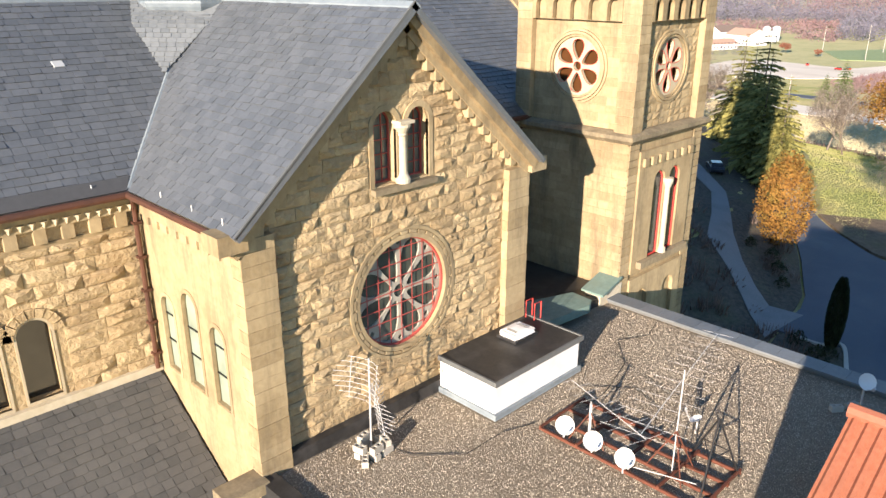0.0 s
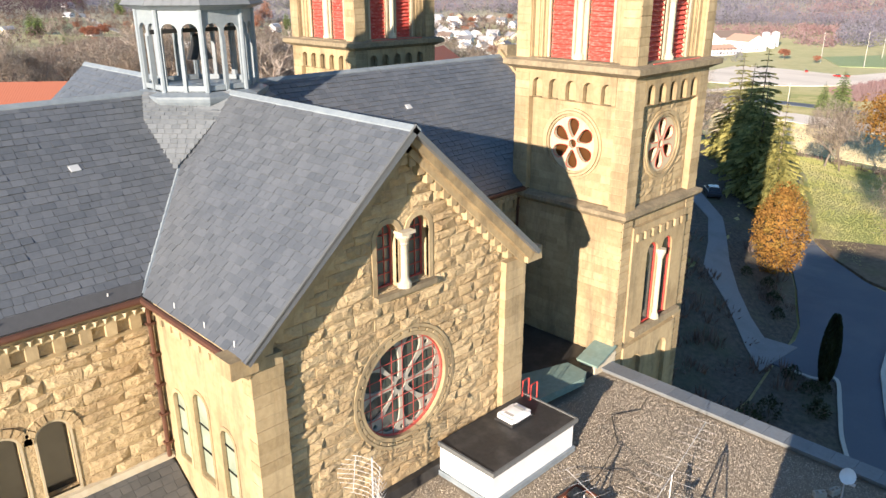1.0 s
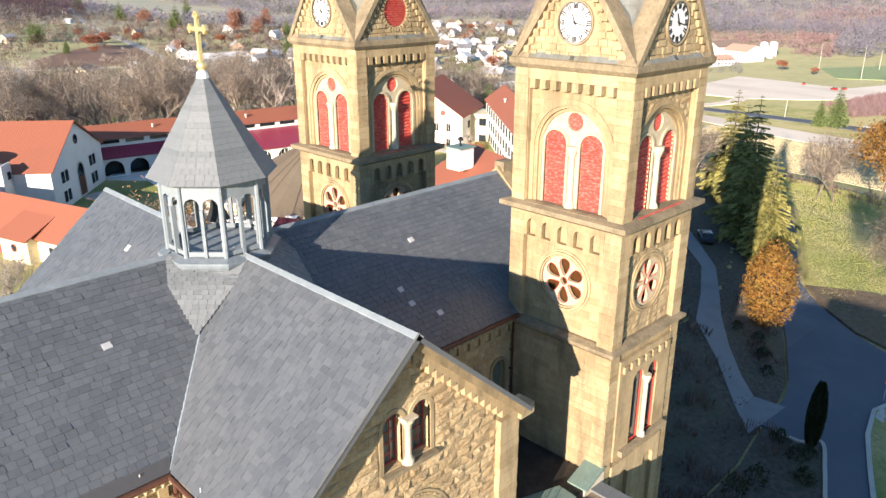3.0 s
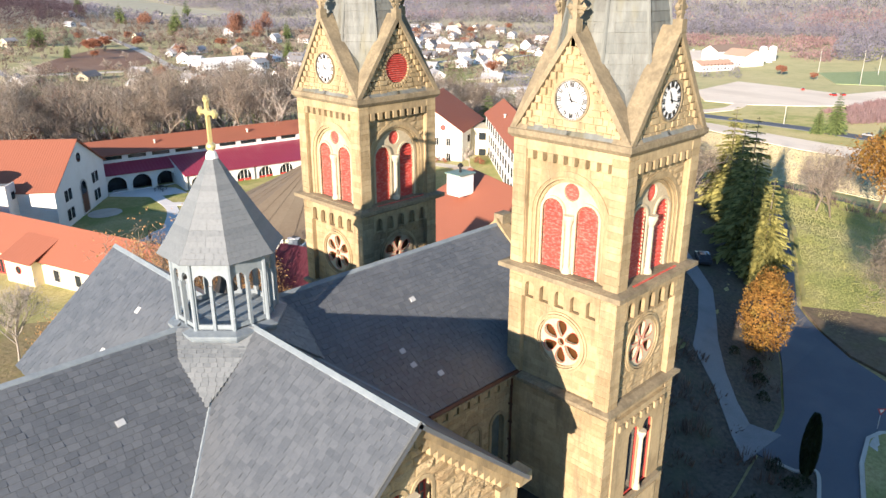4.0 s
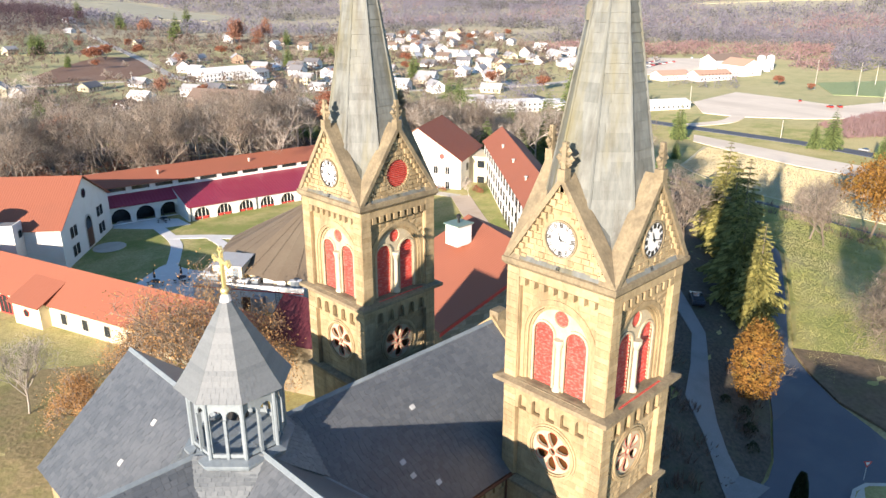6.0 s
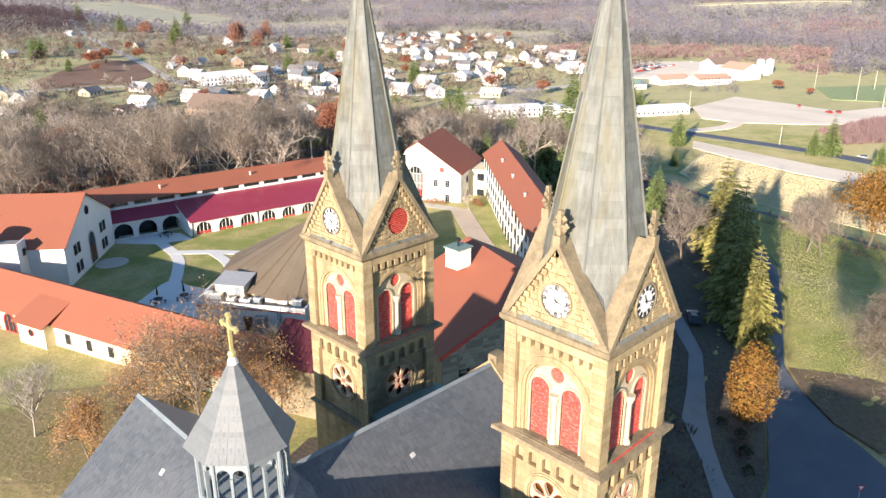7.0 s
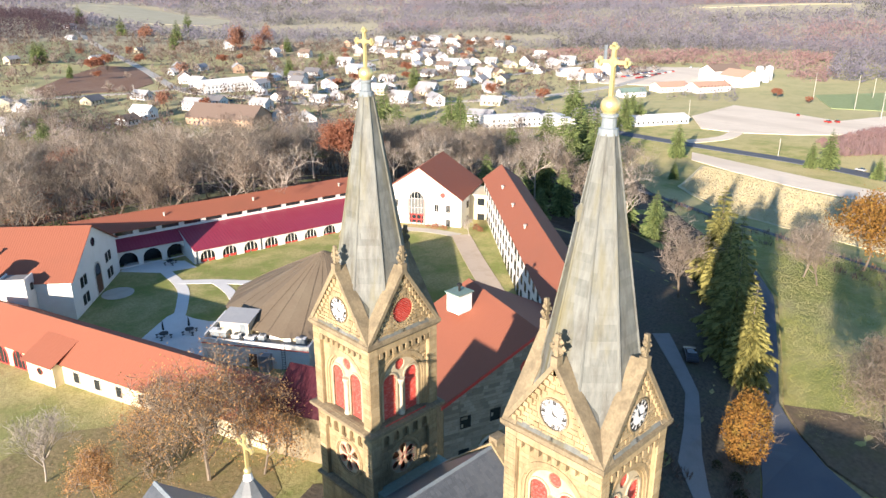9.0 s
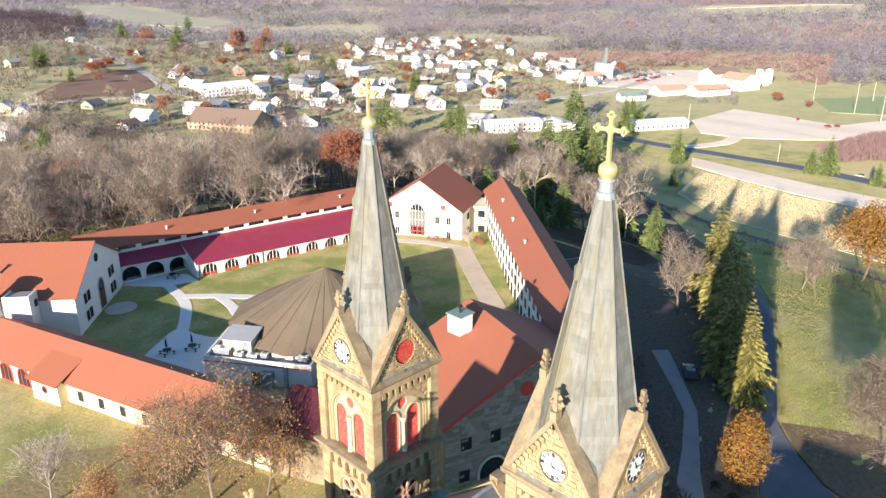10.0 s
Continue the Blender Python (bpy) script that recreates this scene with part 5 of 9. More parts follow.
tile_slope("tiled_slope", ann, (16.1, -24.5, 13.6), (16.1, -74, 13.6), (9.15, -74, 17.56), (9.15, -24.5, 17.56), ORANGETILE, 0.27, 0.07)
# unseen taller roof, added only to throw the shade further across the drive
tile_slope("tiled_slope", ann, (2.2, -74, 13.7), (2.2, -28.5, 13.7), (9.15, -28.5, 18.75), (9.15, -74, 18.75), ORANGETILE, 0.27, 0.07)
tile_slope("tiled_slope", ann, (16.1, -28.5, 13.7), (16.1, -74, 13.7), (9.15, -74, 18.75), (9.15, -28.5, 18.75), ORANGETILE, 0.27, 0.07)
part("ridge_tiles", Shape().tube([(9.15, -24.45, 17.6), (9.15, -74, 17.6)], 0.17, 0.17, 8), TILE, ann)
# ---- abbey buildings ----
def house_frame(ox, oy, ex, ey, h=0.0):
    """A frame from a corner along its front: u along, v to the back, z up."""
    L = math.hypot(ex - ox, ey - oy)
    ux, uy = (ex - ox) / L, (ey - oy) / L
    return L, (lambda u, v, z: (ox + ux * u - uy * v, oy + uy * u + ux * v, z + h))


def gabled(name, label, P, L, D, z0, eave, ridge, wall_mat, roof_mat, along=True, over=0.5, roof_step=0.42, group=""):
    """A house with its ridge along u (or along v): walls, two tiled slopes."""
    root = tagged(new(name), label, "building", group)
    if along:
        prof = [(0, z0), (D, z0), (D, eave), (D / 2, ridge), (0, eave)]
        pts = [P(u, v, z) for u in (0, L) for v, z in prof]
        a, b, c, d = P(-over, -over, eave - 0.2), P(L + over, -over, eave - 0.2), P(L + over, D / 2, ridge + 0.1), P(-over, D / 2, ridge + 0.1)
        a2, b2 = P(L + over, D + over, eave - 0.2), P(-over, D + over, eave - 0.2)
    else:
        prof = [(0, z0), (L, z0), (L, eave), (L / 2, ridge), (0, eave)]
        pts = [P(u, v, z) for v in (0, D) for u, z in prof]
        a, b, c, d = P(-over, D + over, eave - 0.2), P(-over, -over, eave - 0.2), P(L / 2, -over, ridge + 0.1), P(L / 2, D + over, ridge + 0.1)
        a2, b2 = P(L + over, -over, eave - 0.2), P(L + over, D + over, eave - 0.2)
    part("wall", Shape().add(pts, [(0, 1, 2, 3, 4), (9, 8, 7, 6, 5)] + [(i, (i + 1) % 5, 5 + (i + 1) % 5, 5 + i) for i in range(5)]), wall_mat, root)
    if along:
        tile_slope("roof", root, a, b, c, d, roof_mat, roof_step)
        tile_slope("roof", root, a2, b2, d, c, roof_mat, roof_step)
    else:
        tile_slope("roof", root, a, b, c, d, roof_mat, roof_step)
        tile_slope("roof", root, a2, b2, d, c, roof_mat, roof_step)
    return root


def opening(root, P, outline, frame_mat=None, name="window", depth=0.0, pane=None, bars=0):
    """A window on a front: a frame ring proud of the wall and a recessed-looking dark pane."""
    pl = lambda u, z, d: P(u, d, z)
    us, zs = [p[0] for p in outline], [p[1] for p in outline]
    cu, cz = (min(us) + max(us)) / 2, (min(zs) + max(zs)) / 2
    w = part(name, Shape().plate(pl, outline, [], -0.03, 0.05), pane or PANE, root)
    if frame_mat:
        inner = [(cu + (u - cu) * 0.86, cz + (z - cz) * 0.9) for u, z in outline]
        s = Shape().plate(pl, outline, [inner], -0.1, 0.0)
        for k in range(bars):
            u = min(us) + (max(us) - min(us)) * (k + 1) / (bars + 1)
            s.slab(pl, u - 0.04, u + 0.04, min(zs), cz + (max(zs) - cz) * 0.8, -0.07, -0.03)
        part("frame", s, frame_mat, w)
    return w


def rect(u0, u1, z0, z1):
    return [(u0, z0), (u1, z0), (u1, z1), (u0, z1)]


# cloister gable house
L, P = house_frame(29.9, 99.0, 44.6, 116.7)
b = gabled("gable_house", "white rendered gabled house with a red clay tile roof", P, L, 42, -1, 7.3, 13.4, WHITE, TILE, along=False)
# cloister wing with arcade
L, P = house_frame(57.2, 109.0, 103.9, 101.35)
wing = tagged(new("arcade_wing"), "white arcaded cloister wing with maroon and red roofs", "building")
wp = lambda u, z, d: P(u, d, z)
doors = [arch(2.6 + 4.7 * k, 1.6, 0.2, 1.15) for k in range(10)]
part("wall", Shape().plate(wp, rect(0, L, -1, 3.25), doors, 0, 0.5), WHITE, wing)
tile_slope("lower_roof", wing, P(-0.3, -0.5, 3.2), P(L, -0.5, 3.2), P(L, 10.1, 5.4), P(-0.3, 10.1, 5.4), MAROON, 0.7, 0.025)
# dark slab stands in for the unlit depth behind the arches
part("arcade_back", Shape().slab(wp, 0, L, -1, 3.1, 3.0, 3.3), PANE, wing)
part("upper_wall", Shape().slab(wp, -13.5, L + 2, -1, 7.0, 10.0, 21), WHITE, wing)
tile_slope("upper_roof", wing, P(-20, 9.4, 6.95), P(L + 3, 9.4, 6.95), P(L + 3, 15.6, 8.9), P(-20, 15.6, 8.9), TILE, 0.42)
tile_slope("upper_roof", wing, P(L + 3, 21.8, 6.95), P(-20, 21.8, 6.95), P(-20, 15.6, 8.9), P(L + 3, 15.6, 8.9), TILE, 0.42)
tile_slope("lower_roof", wing, P(-14, 6.1, 3.75), P(-0.3, 6.1, 3.75), P(-0.3, 10.1, 5.35), P(-14, 10.1, 5.35), MAROON, 0.7, 0.025)
part("low_arcade", Shape().plate(wp, rect(-14, 0, -1, 3.85), [arch(-11.6 + 4.75 * k, 1.85, 0.25, 1.35) for k in range(3)], 6.5, 6.9), WHITE, wing)
# same added dark slab, painting the shade inside the low arcade
part("arcade_back", Shape().slab(wp, -14, -0.3, -1, 3.7, 9.0, 9.3), PANE, wing)
part("end_wall", Shape().add([P(u, v, z) for u in (-0.32, 0.18) for v, z in ((-0.1, -1), (10.0, -1), (10.0, 5.15), (-0.1, 3.12))], [(0, 1, 2, 3), (7, 6, 5, 4)] + [(a, (a + 1) % 4, 4 + (a + 1) % 4, 4 + a) for a in range(4)]), WHITE, wing)
# great gable house
L, P = house_frame(101.9, 103.2, 111.3, 85.1)
gh = gabled("great_house", "tall white gabled hall with a large arched window", P, L, 17.5, -1, 7.9, 14.7, WHITE, TILE, along=False)
# long dormitory
L, P = house_frame(123.05, 88.6, 70.4, 27.2)
dorm = gabled("long_wing", "long white three-storey wing under a clay tile roof", P, L, 8.3, -8, 10.2, 13.4, WHITE, TILE, along=True)
# low south wing
L, P = house_frame(13.66, 99.34, 32.46, 41.95, -0.25)
low = gabled("low_wing", "long low cream wing under a red clay tile roof", P, L, 10.0, -1, 3.8, 6.95, CREAM, TILE, along=True, over=0.7)
# octagon hall
octo = tagged(new("octagon_hall"), "hall under a brown seamed conical roof", "building")
part("wall", Shape().lathe(60.15, 67.7, [(15.5, -1), (15.5, 5)], 12), CREAM, octo)
part("roof", Shape().lathe(60.15, 67.7, [(16.5, 4.8), (0.2, 13)], 12), DARKROOF, octo)
# service block
serv = tagged(new("service_block"), "white flat-roofed service block with roof plant", "building")
SERV = ((37.8, 69.0), (47.5, 54.8), (54.4, 59.4), (45.6, 75.4))
part("wall", Shape().add([(x, y, z) for z in (-1, 3.75) for x, y in SERV], [(0, 1, 2, 3), (4, 7, 6, 5)] + [(i, (i + 1) % 4, 4 + (i + 1) % 4, 4 + i) for i in range(4)]), WHITE, serv)
# stone hall
L, P = house_frame(44.88, 24.03, 68.79, 15.81, 0.55)
sth = gabled("stone_hall", "grey stone hall with a red clay tile roof", P, L, 17.5, -6, 9.2, 15.6, TRIM, TILE, along=False)
# ---- openings of the abbey buildings ----
L, P = house_frame(29.9, 99.0, 44.6, 116.7)
for u, z in ((4.3, 4.2), (5.9, 4.2), (4.3, 0.9), (5.9, 0.9), (17.0, 4.2), (18.6, 4.2), (17.0, 0.9), (18.6, 0.9)):
    opening(b, P, rect(u - 0.55, u + 0.55, z, z + 1.9), BLACK, bars=1)
opening(b, P, circle(L / 2 + 0.2, 10.2, 0.85, 20), BLACK)
opening(b, P, arch(L / 2 + 0.4, 1.6, 0.1, 4.6), CONCRETE, "doorway")
part("door", Shape().slab(lambda u, z, d: P(u, d, z), L / 2 - 0.8, L / 2 + 1.6, 0.3, 3.6, -0.12, 0), PIPE, b, "brown wooden double door")
part("roof_vent", Shape().lathe(*P(5, 14, 0)[:2], [(0.25, 9.5), (0.25, 11.4), (0.4, 11.4), (0.4, 11.6)], 10), CONCRETE, b)
ann_w = tagged(part("annex_block", Shape().add([P(u, v, z) for z in (-1, 8.6) for u, v in ((-3.2, 5.9), (0, 5.9), (0, 10.2), (-3.2, 10.2))], [(0, 1, 2, 3), (4, 7, 6, 5)] + [(i, (i + 1) % 4, 4 + (i + 1) % 4, 4 + i) for i in range(4)]), WHITE), "small white flat-roofed block against the gabled house", "building")
part("annex_roof", Shape().add([P(u, v, z) for z in (8.6, 8.7) for u, v in ((-2.95, 6.15), (-0.1, 6.15), (-0.1, 9.95), (-2.95, 9.95))], [(0, 1, 2, 3), (4, 7, 6, 5)] + [(i, (i + 1) % 4, 4 + (i + 1) % 4, 4 + i) for i in range(4)]), LEADWALK, ann_w)
for u0, u1, v0, v1 in ((-3.2, 0, 5.9, 6.15), (-3.2, 0, 9.95, 10.2), (-3.2, -2.95, 6.15, 9.95)):
    part("parapet", Shape().add([P(u, v, z) for z in (8.6, 8.95) for u, v in ((u0, v0), (u1, v0), (u1, v1), (u0, v1))], [(0, 1, 2, 3), (4, 7, 6, 5)] + [(i, (i + 1) % 4, 4 + (i + 1) % 4, 4 + i) for i in range(4)]), WHITE, ann_w)
opening(ann_w, lambda u, v, z: P(u, v + 5.9, z), rect(-1.6, -0.7, 6.4, 7.6), BLACK)
tur_ = tagged(new("round_turret"), "white round stair turret beside the gabled house", "turret")
part("drum", Shape().lathe(*P(-3.2, 12.6, 0)[:2], [(1.9, -1), (1.9, 11.0)], 24), WHITE, tur_)
part("cap", Shape().lathe(*P(-3.2, 12.6, 0)[:2], [(2.05, 11.0), (2.05, 11.4), (1.75, 11.4), (1.75, 11.15), (0.1, 11.15)], 24), CONCRETE, tur_)

L, P = house_frame(57.2, 109.0, 103.9, 101.35)
for k in range(10):
    c = 2.6 + 4.7 * k
    w = opening(wing, lambda u, v, z: P(u, v + 0.45, z), arch(c, 1.56, 0.2, 1.15), None, "arch_window")
    fr = Shape()
    for o in (-0.8, 0, 0.8):
        fr.slab(wp, c + o - 0.05, c + o + 0.05, 0.2, 2.45 if o else 2.7, 0.3, 0.42)
    part("mullion", fr, WHITE, w)
    part("bench_rail", Shape().slab(wp, c - 1.5, c + 1.5, 0.62, 0.76, 0.2, 0.4).slab(wp, c - 1.3, c - 0.4, 0.2, 0.62, 0.2, 0.4).slab(wp, c + 0.2, c + 1.2, 0.2, 0.62, 0.2, 0.4), REDBAR, w)
for k in range(13):
    u = -12.8 + 4.7 * k
    opening(wing, lambda uu, v, z: P(uu, v + 9.95, z), rect(u, u + 3.5, 5.95, 6.65), None, "clerestory_window")
for u in (-2, 18, 40):
    part("roof_vent", Shape().lathe(*P(u, 12.4, 0)[:2], [(0.2, 7.6), (0.2, 8.5), (0.32, 8.5), (0.32, 8.65)], 8), CONCRETE, wing)
for u in (0.25, 14.2, 30.6):
    part("downpipe", Shape().tube([P(u, -0.12, 0), P(u, -0.12, 3.2)], 0.07), BLACK, wing)

L, P = house_frame(101.9, 103.2, 111.3, 85.1)
w = opening(gh, P, arch(9.4, 2.0, 0.9, 7.3), CONCRETE, "great_window")
gl = lambda u, z, d: P(u, d, z)
fr = Shape()
for o in (-1.95, -1.2, 0.0, 1.2, 1.95):
    fr.slab(gl, 9.4 + o - 0.08, 9.4 + o + 0.08, 0.9, 3.4 if abs(o) < 1.9 else 7.3, -0.16, -0.04)
for z in (2.1, 3.3):
    fr.slab(gl, 7.45, 11.35, z, z + 0.18, -0.17, -0.03)
part("red_frame", fr, REDBAR, w)
part("pale_panel", Shape().slab(gl, 7.6, 11.2, 3.6, 7.2, -0.1, -0.02), DARKLEAD, w, "grey curtained glazing")
mt = Shape()
for o in (-1.2, -0.4, 0.4, 1.2):
    mt.slab(gl, 9.4 + o - 0.03, 9.4 + o + 0.03, 3.5, 8.7, -0.16, -0.06)
for z in (5.0, 7.2):
    mt.slab(gl, 7.5, 11.3, z, z + 0.07, -0.155, -0.065)
part("muntins", mt, WHITE, w)
for u, z in ((4.3, 4.9), (14.4, 4.4), (17.2, 4.4), (4.3, 1.0), (17.2, 1.0)):
    opening(gh, P, rect(u - 0.55, u + 0.55, z, z + 1.8), CONCRETE, bars=1)
for u, z in ((2.6, 8.3), (15.9, 8.5)):
    part("red_roundel", Shape().plate(gl, circle(u, z, 0.62, 20), [], -0.1, 0.02), REDBAR, gh)
Lg = L
for u in (4.5, 9.5):
    for z in (1.0, 4.6):
        opening(gh, lambda uu, v, zz: P(Lg - v, uu, zz), rect(u, u + 1.4, z, z + 1.6), BLACK)
link_b = tagged(part("link_block", Shape().add([P(u, v, z) for z in (-1, 7.4) for u, v in ((Lg, 7), (Lg + 7, 7), (Lg + 7, 15), (Lg, 15))], [(0, 1, 2, 3), (4, 7, 6, 5)] + [(i, (i + 1) % 4, 4 + (i + 1) % 4, 4 + i) for i in range(4)]), CREAM), "cream link block between two gabled wings", "building")
for u in (Lg + 2,):
    for z in (1.0, 4.8):
        opening(link_b, lambda uu, v, zz: P(uu, v + 7, zz), rect(u, u + 1.7, z, z + 1.7), BLACK)

L, P = house_frame(123.05, 88.6, 70.4, 27.2)
for k in range(22):
    u = 2.4 + 3.6 * k
    for z in (4.6, 7.6):
        opening(dorm, P, rect(u, u + 1.3, z, z + 1.7), BLACK)
    if k > 7:
        opening(dorm, P, arch(u + 0.65, 0.85, 0.9, 2.6), BLACK)
    else:
        opening(dorm, P, rect(u, u + 1.3, 1.6, 3.3), BLACK)
part("downpipe", Shape().tube([P(47.5, -0.1, 0), P(47.5, -0.1, 10.0)], 0.08), BLACK, dorm)
for u in (16, 30, 44):
    part("roof_vent", Shape().lathe(*P(u, 2, 0)[:2], [(0.2, 11.2), (0.2, 12.4), (0.35, 12.4), (0.35, 12.6)], 8), CONCRETE, dorm)

L, P = house_frame(13.66, 99.34, 32.46, 41.95, -0.25)
for k in range(10):
    u = 24.7 + 4.35 * k
    if u < L - 2:
        opening(low, P, rect(u, u + 1.3, 0.9, 2.7), CONCRETE)
for k in range(3):
    opening(low, P, arch(4.1 + 4.2 * k, 1.5, 0.0, 1.7), REDBAR, "arch_window", bars=2)
L2, P2 = house_frame(*P(16.6, -1.5, 0)[:2], *P(22.4, -1.5, 0)[:2])
porch = tagged(part("porch", Shape().add([P2(u, v, z) for v in (0, 4) for u, z in ((0, -1), (L2, -1), (L2, 3.4), (0, 3.4))], [(0, 1, 2, 3), (7, 6, 5, 4)] + [(i, (i + 1) % 4, 4 + (i + 1) % 4, 4 + i) for i in range(4)]), CREAM), "cream porch with a round window on the low wing", "porch")
tile_slope("porch_roof", porch, P2(-0.5, -0.6, 3.3), P2(L2 + 0.5, -0.6, 3.3), P2(L2 + 0.5, 4.5, 5.6), P2(-0.5, 4.5, 5.6), TILE, 0.6)
opening(porch, P2, circle(L2 / 2, 1.9, 0.6, 18), REDBAR)

# maroon-roofed block by the tower
L, P = house_frame(32.92, 41.03, 37.05, 31.73, 0.13)
mb = gabled("link_house", "small stone house with a dark red tile roof", P, L, 10, -3, 6.9, 10.1, TRIM, DARKTILE, along=True)
opening(mb, P, rect(1.2, 2.4, 2.2, 4.0), BLACK)

# octagon seams, service plant
for k in range(36):
    a = 2 * math.pi * k / 36
    part("roof_seam", Shape().tube([(60.15 + r * math.cos(a), 67.7 + r * math.sin(a), z) for r, z in ((15.9, 5.06), (0.4, 12.9))], 0.035, 0.03, 4), DARKROOF, octo)
part("roof_deck", Shape().add([(x, y, z) for z in (3.754, 3.9) for x, y in SERV], [(0, 1, 2, 3), (4, 7, 6, 5)] + [(i, (i + 1) % 4, 4 + (i + 1) % 4, 4 + i) for i in range(4)]), LEADWALK, serv)
for (x0, y0), (x1, y1) in zip(SERV, SERV[1:] + SERV[:1]):
    Lp, Pp = house_frame(x0, y0, x1, y1)
    part("parapet", Shape().slab(lambda u, z, d: Pp(u, d, z), 0, Lp - 0.3, 3.77, 4.45, -0.02, 0.28), WHITE, serv)
Ls, Ps = house_frame(*SERV[0], *SERV[1])
hut = tagged(new("plant_room"), "cream plant room with a sloping metal roof on the flat roof", "plant room")
part("body", Shape().add([Ps(u, v, z) for z in (3.92, 6.2) for u, v in ((2.0, 2.6), (6.6, 2.6), (6.6, 6.4), (2.0, 6.4))], [(0, 1, 2, 3), (4, 7, 6, 5)] + [(i, (i + 1) % 4, 4 + (i + 1) % 4, 4 + i) for i in range(4)]), CREAM, hut)
part("roof", slab_between([Ps(1.7, 2.3, 6.25), Ps(6.9, 2.3, 6.25), Ps(6.9, 6.7, 6.75), Ps(1.7, 6.7, 6.75)], 0.12), ROOFSHEET, hut, "grey metal roof sheet")
part("door", Shape().slab(lambda u, z, d: Ps(u, d, z), 5.2, 6.1, 3.95, 5.9, 2.54, 2.6), LEAD, hut)
for n, (u0, v0, w_, d_, h_) in enumerate(((0.9, 1.3, 2.6, 1.2, 1.1), (4.4, 1.2, 1.2, 0.9, 0.7), (6.4, 1.3, 1.6, 0.9, 0.55), (8.6, 1.4, 1.0, 1.0, 0.8), (9.9, 2.6, 1.5, 1.2, 0.8), (12.4, 2.0, 1.2, 1.2, 0.9), (14.6, 1.5, 1.5, 1.0, 1.0), (8.0, 4.2, 1.2, 1.2, 0.6), (11.8, 4.4, 1.1, 1.0, 0.7))):
    unit_ = tagged(new("roof_unit"), "metal air-handling unit on the flat roof", "roof unit", "roof units")
    box = lambda a, b, c, e, z0, z1: Shape().add([Ps(u, v, z) for z in (z0, z1) for u, v in ((a, c), (b, c), (b, e), (a, e))], [(0, 1, 2, 3), (4, 7, 6, 5)] + [(i, (i + 1) % 4, 4 + (i + 1) % 4, 4 + i) for i in range(4)])
    part("casing", box(u0, u0 + w_, v0, v0 + d_, 3.9, 3.9 + h_), WHITEMETAL if n % 3 else LEAD, unit_)
    part("lid", box(u0 - 0.08, u0 + w_ + 0.08, v0 - 0.08, v0 + d_ + 0.08, 3.9 + h_, 3.98 + h_), WHITEMETAL, unit_)
    part("fan_cowl", Shape().lathe(*Ps(u0 + w_ / 2, v0 + d_ / 2, 0)[:2], [(0.32, 3.97 + h_), (0.34, 4.15 + h_), (0.1, 4.18 + h_)], 12), DARKLEAD, unit_)
part("red_band", Shape().slab(lambda u, z, d: Ps(u, d, z), 0, Ls, 3.55, 3.72, -0.06, 0), REDBAR, serv)
part("door", Shape().slab(lambda u, z, d: Ps(u, d, z), 7.6, 8.9, 0, 2.5, -0.08, 0), PIPE, serv)
part("cabinet", Shape().slab(lambda u, z, d: Ps(u, d, z), 9.6, 11.3, 0.2, 2.9, -1.2, 0), LEAD, serv)
lad = Shape()
for k in range(10):
    lad.slab(lambda u, z, d: Ps(u, d, z), 13.0, 13.5, 0.5 + 0.4 * k, 0.55 + 0.4 * k, -0.25, -0.2)
lad.slab(lambda u, z, d: Ps(u, d, z), 12.96, 13.0, 0.2, 4.6, -0.26, -0.2).slab(lambda u, z, d: Ps(u, d, z), 13.5, 13.54, 0.2, 4.6, -0.26, -0.2)
part("ladder", lad, BLACK, serv)

# stone hall openings
L, P = house_frame(44.88, 24.03, 68.79, 15.81, 0.55)
for u, z in ((2.2, 5.0), (6.2, 5.0), (10.5, 5.0), (14.5, 5.0), (2.0, 0.5)):
    opening(sth, P, rect(u, u + 1.4, z, z + 1.6), BLACK)
opening(sth, P, circle(L / 2 - 1.5, 11.2, 0.95, 24), REDBAR, pane=REDBAR)
opening(sth, P, arch(6.6, 2.1, -3, 1.0), CONCRETE, "doorway")
for sg in (0, 1):
    q = [(-0.5, 8.9), (L / 2, 15.7), (L / 2, 15.35), (-0.5, 8.55)] if sg == 0 else [(L + 0.5, 8.9), (L / 2, 15.7), (L / 2, 15.35), (L + 0.5, 8.55)]
    part("barge_board", Shape().plate(lambda u, z, d: P(u, d, z), q, [], -0.62, -0.5), REDBAR, sth)
hs_ = Shape()
rq = random.Random(9)
for a_, b_, c_, e_ in lay([(0.1, -3), (L - 0.1, -3), (L - 0.1, 8.9), (L / 2, 15.0), (0.1, 8.9)], [[(4.3, -3), (8.9, -3), (8.9, 1.2), (8.0, 3.2), (5.2, 3.2), (4.3, 1.2)]], -3, 14.6, (0.4, 0.5), (0.6, 1.3), rq):
    hs_.slab(lambda u, z, d: P(u, d, z), a_ + 0.02, b_ - 0.02, c_ + 0.02, e_ - 0.02, -0.015 - 0.02 * rq.random(), 0.02)
part("stonework", hs_, GREYSTONE, sth, kind="stuff")
vb = tagged(new("roof_ventilator"), "white metal ventilator box on the tiled ridge", "ventilator")
part("housing", Shape().box(55.5, 57.9, 31.85, 34.05, 14.6, 17.2), WHITEMETAL, vb)
part("lid", Shape().box(55.3, 58.1, 31.65, 34.25, 17.2, 17.35), COPPER, vb)
part("cowl", Shape().lathe(56.7, 32.95, [(0.15, 17.3), (0.15, 18.0), (0.35, 18.05), (0.35, 18.3), (0.1, 18.5)], 10), BLACK, vb)

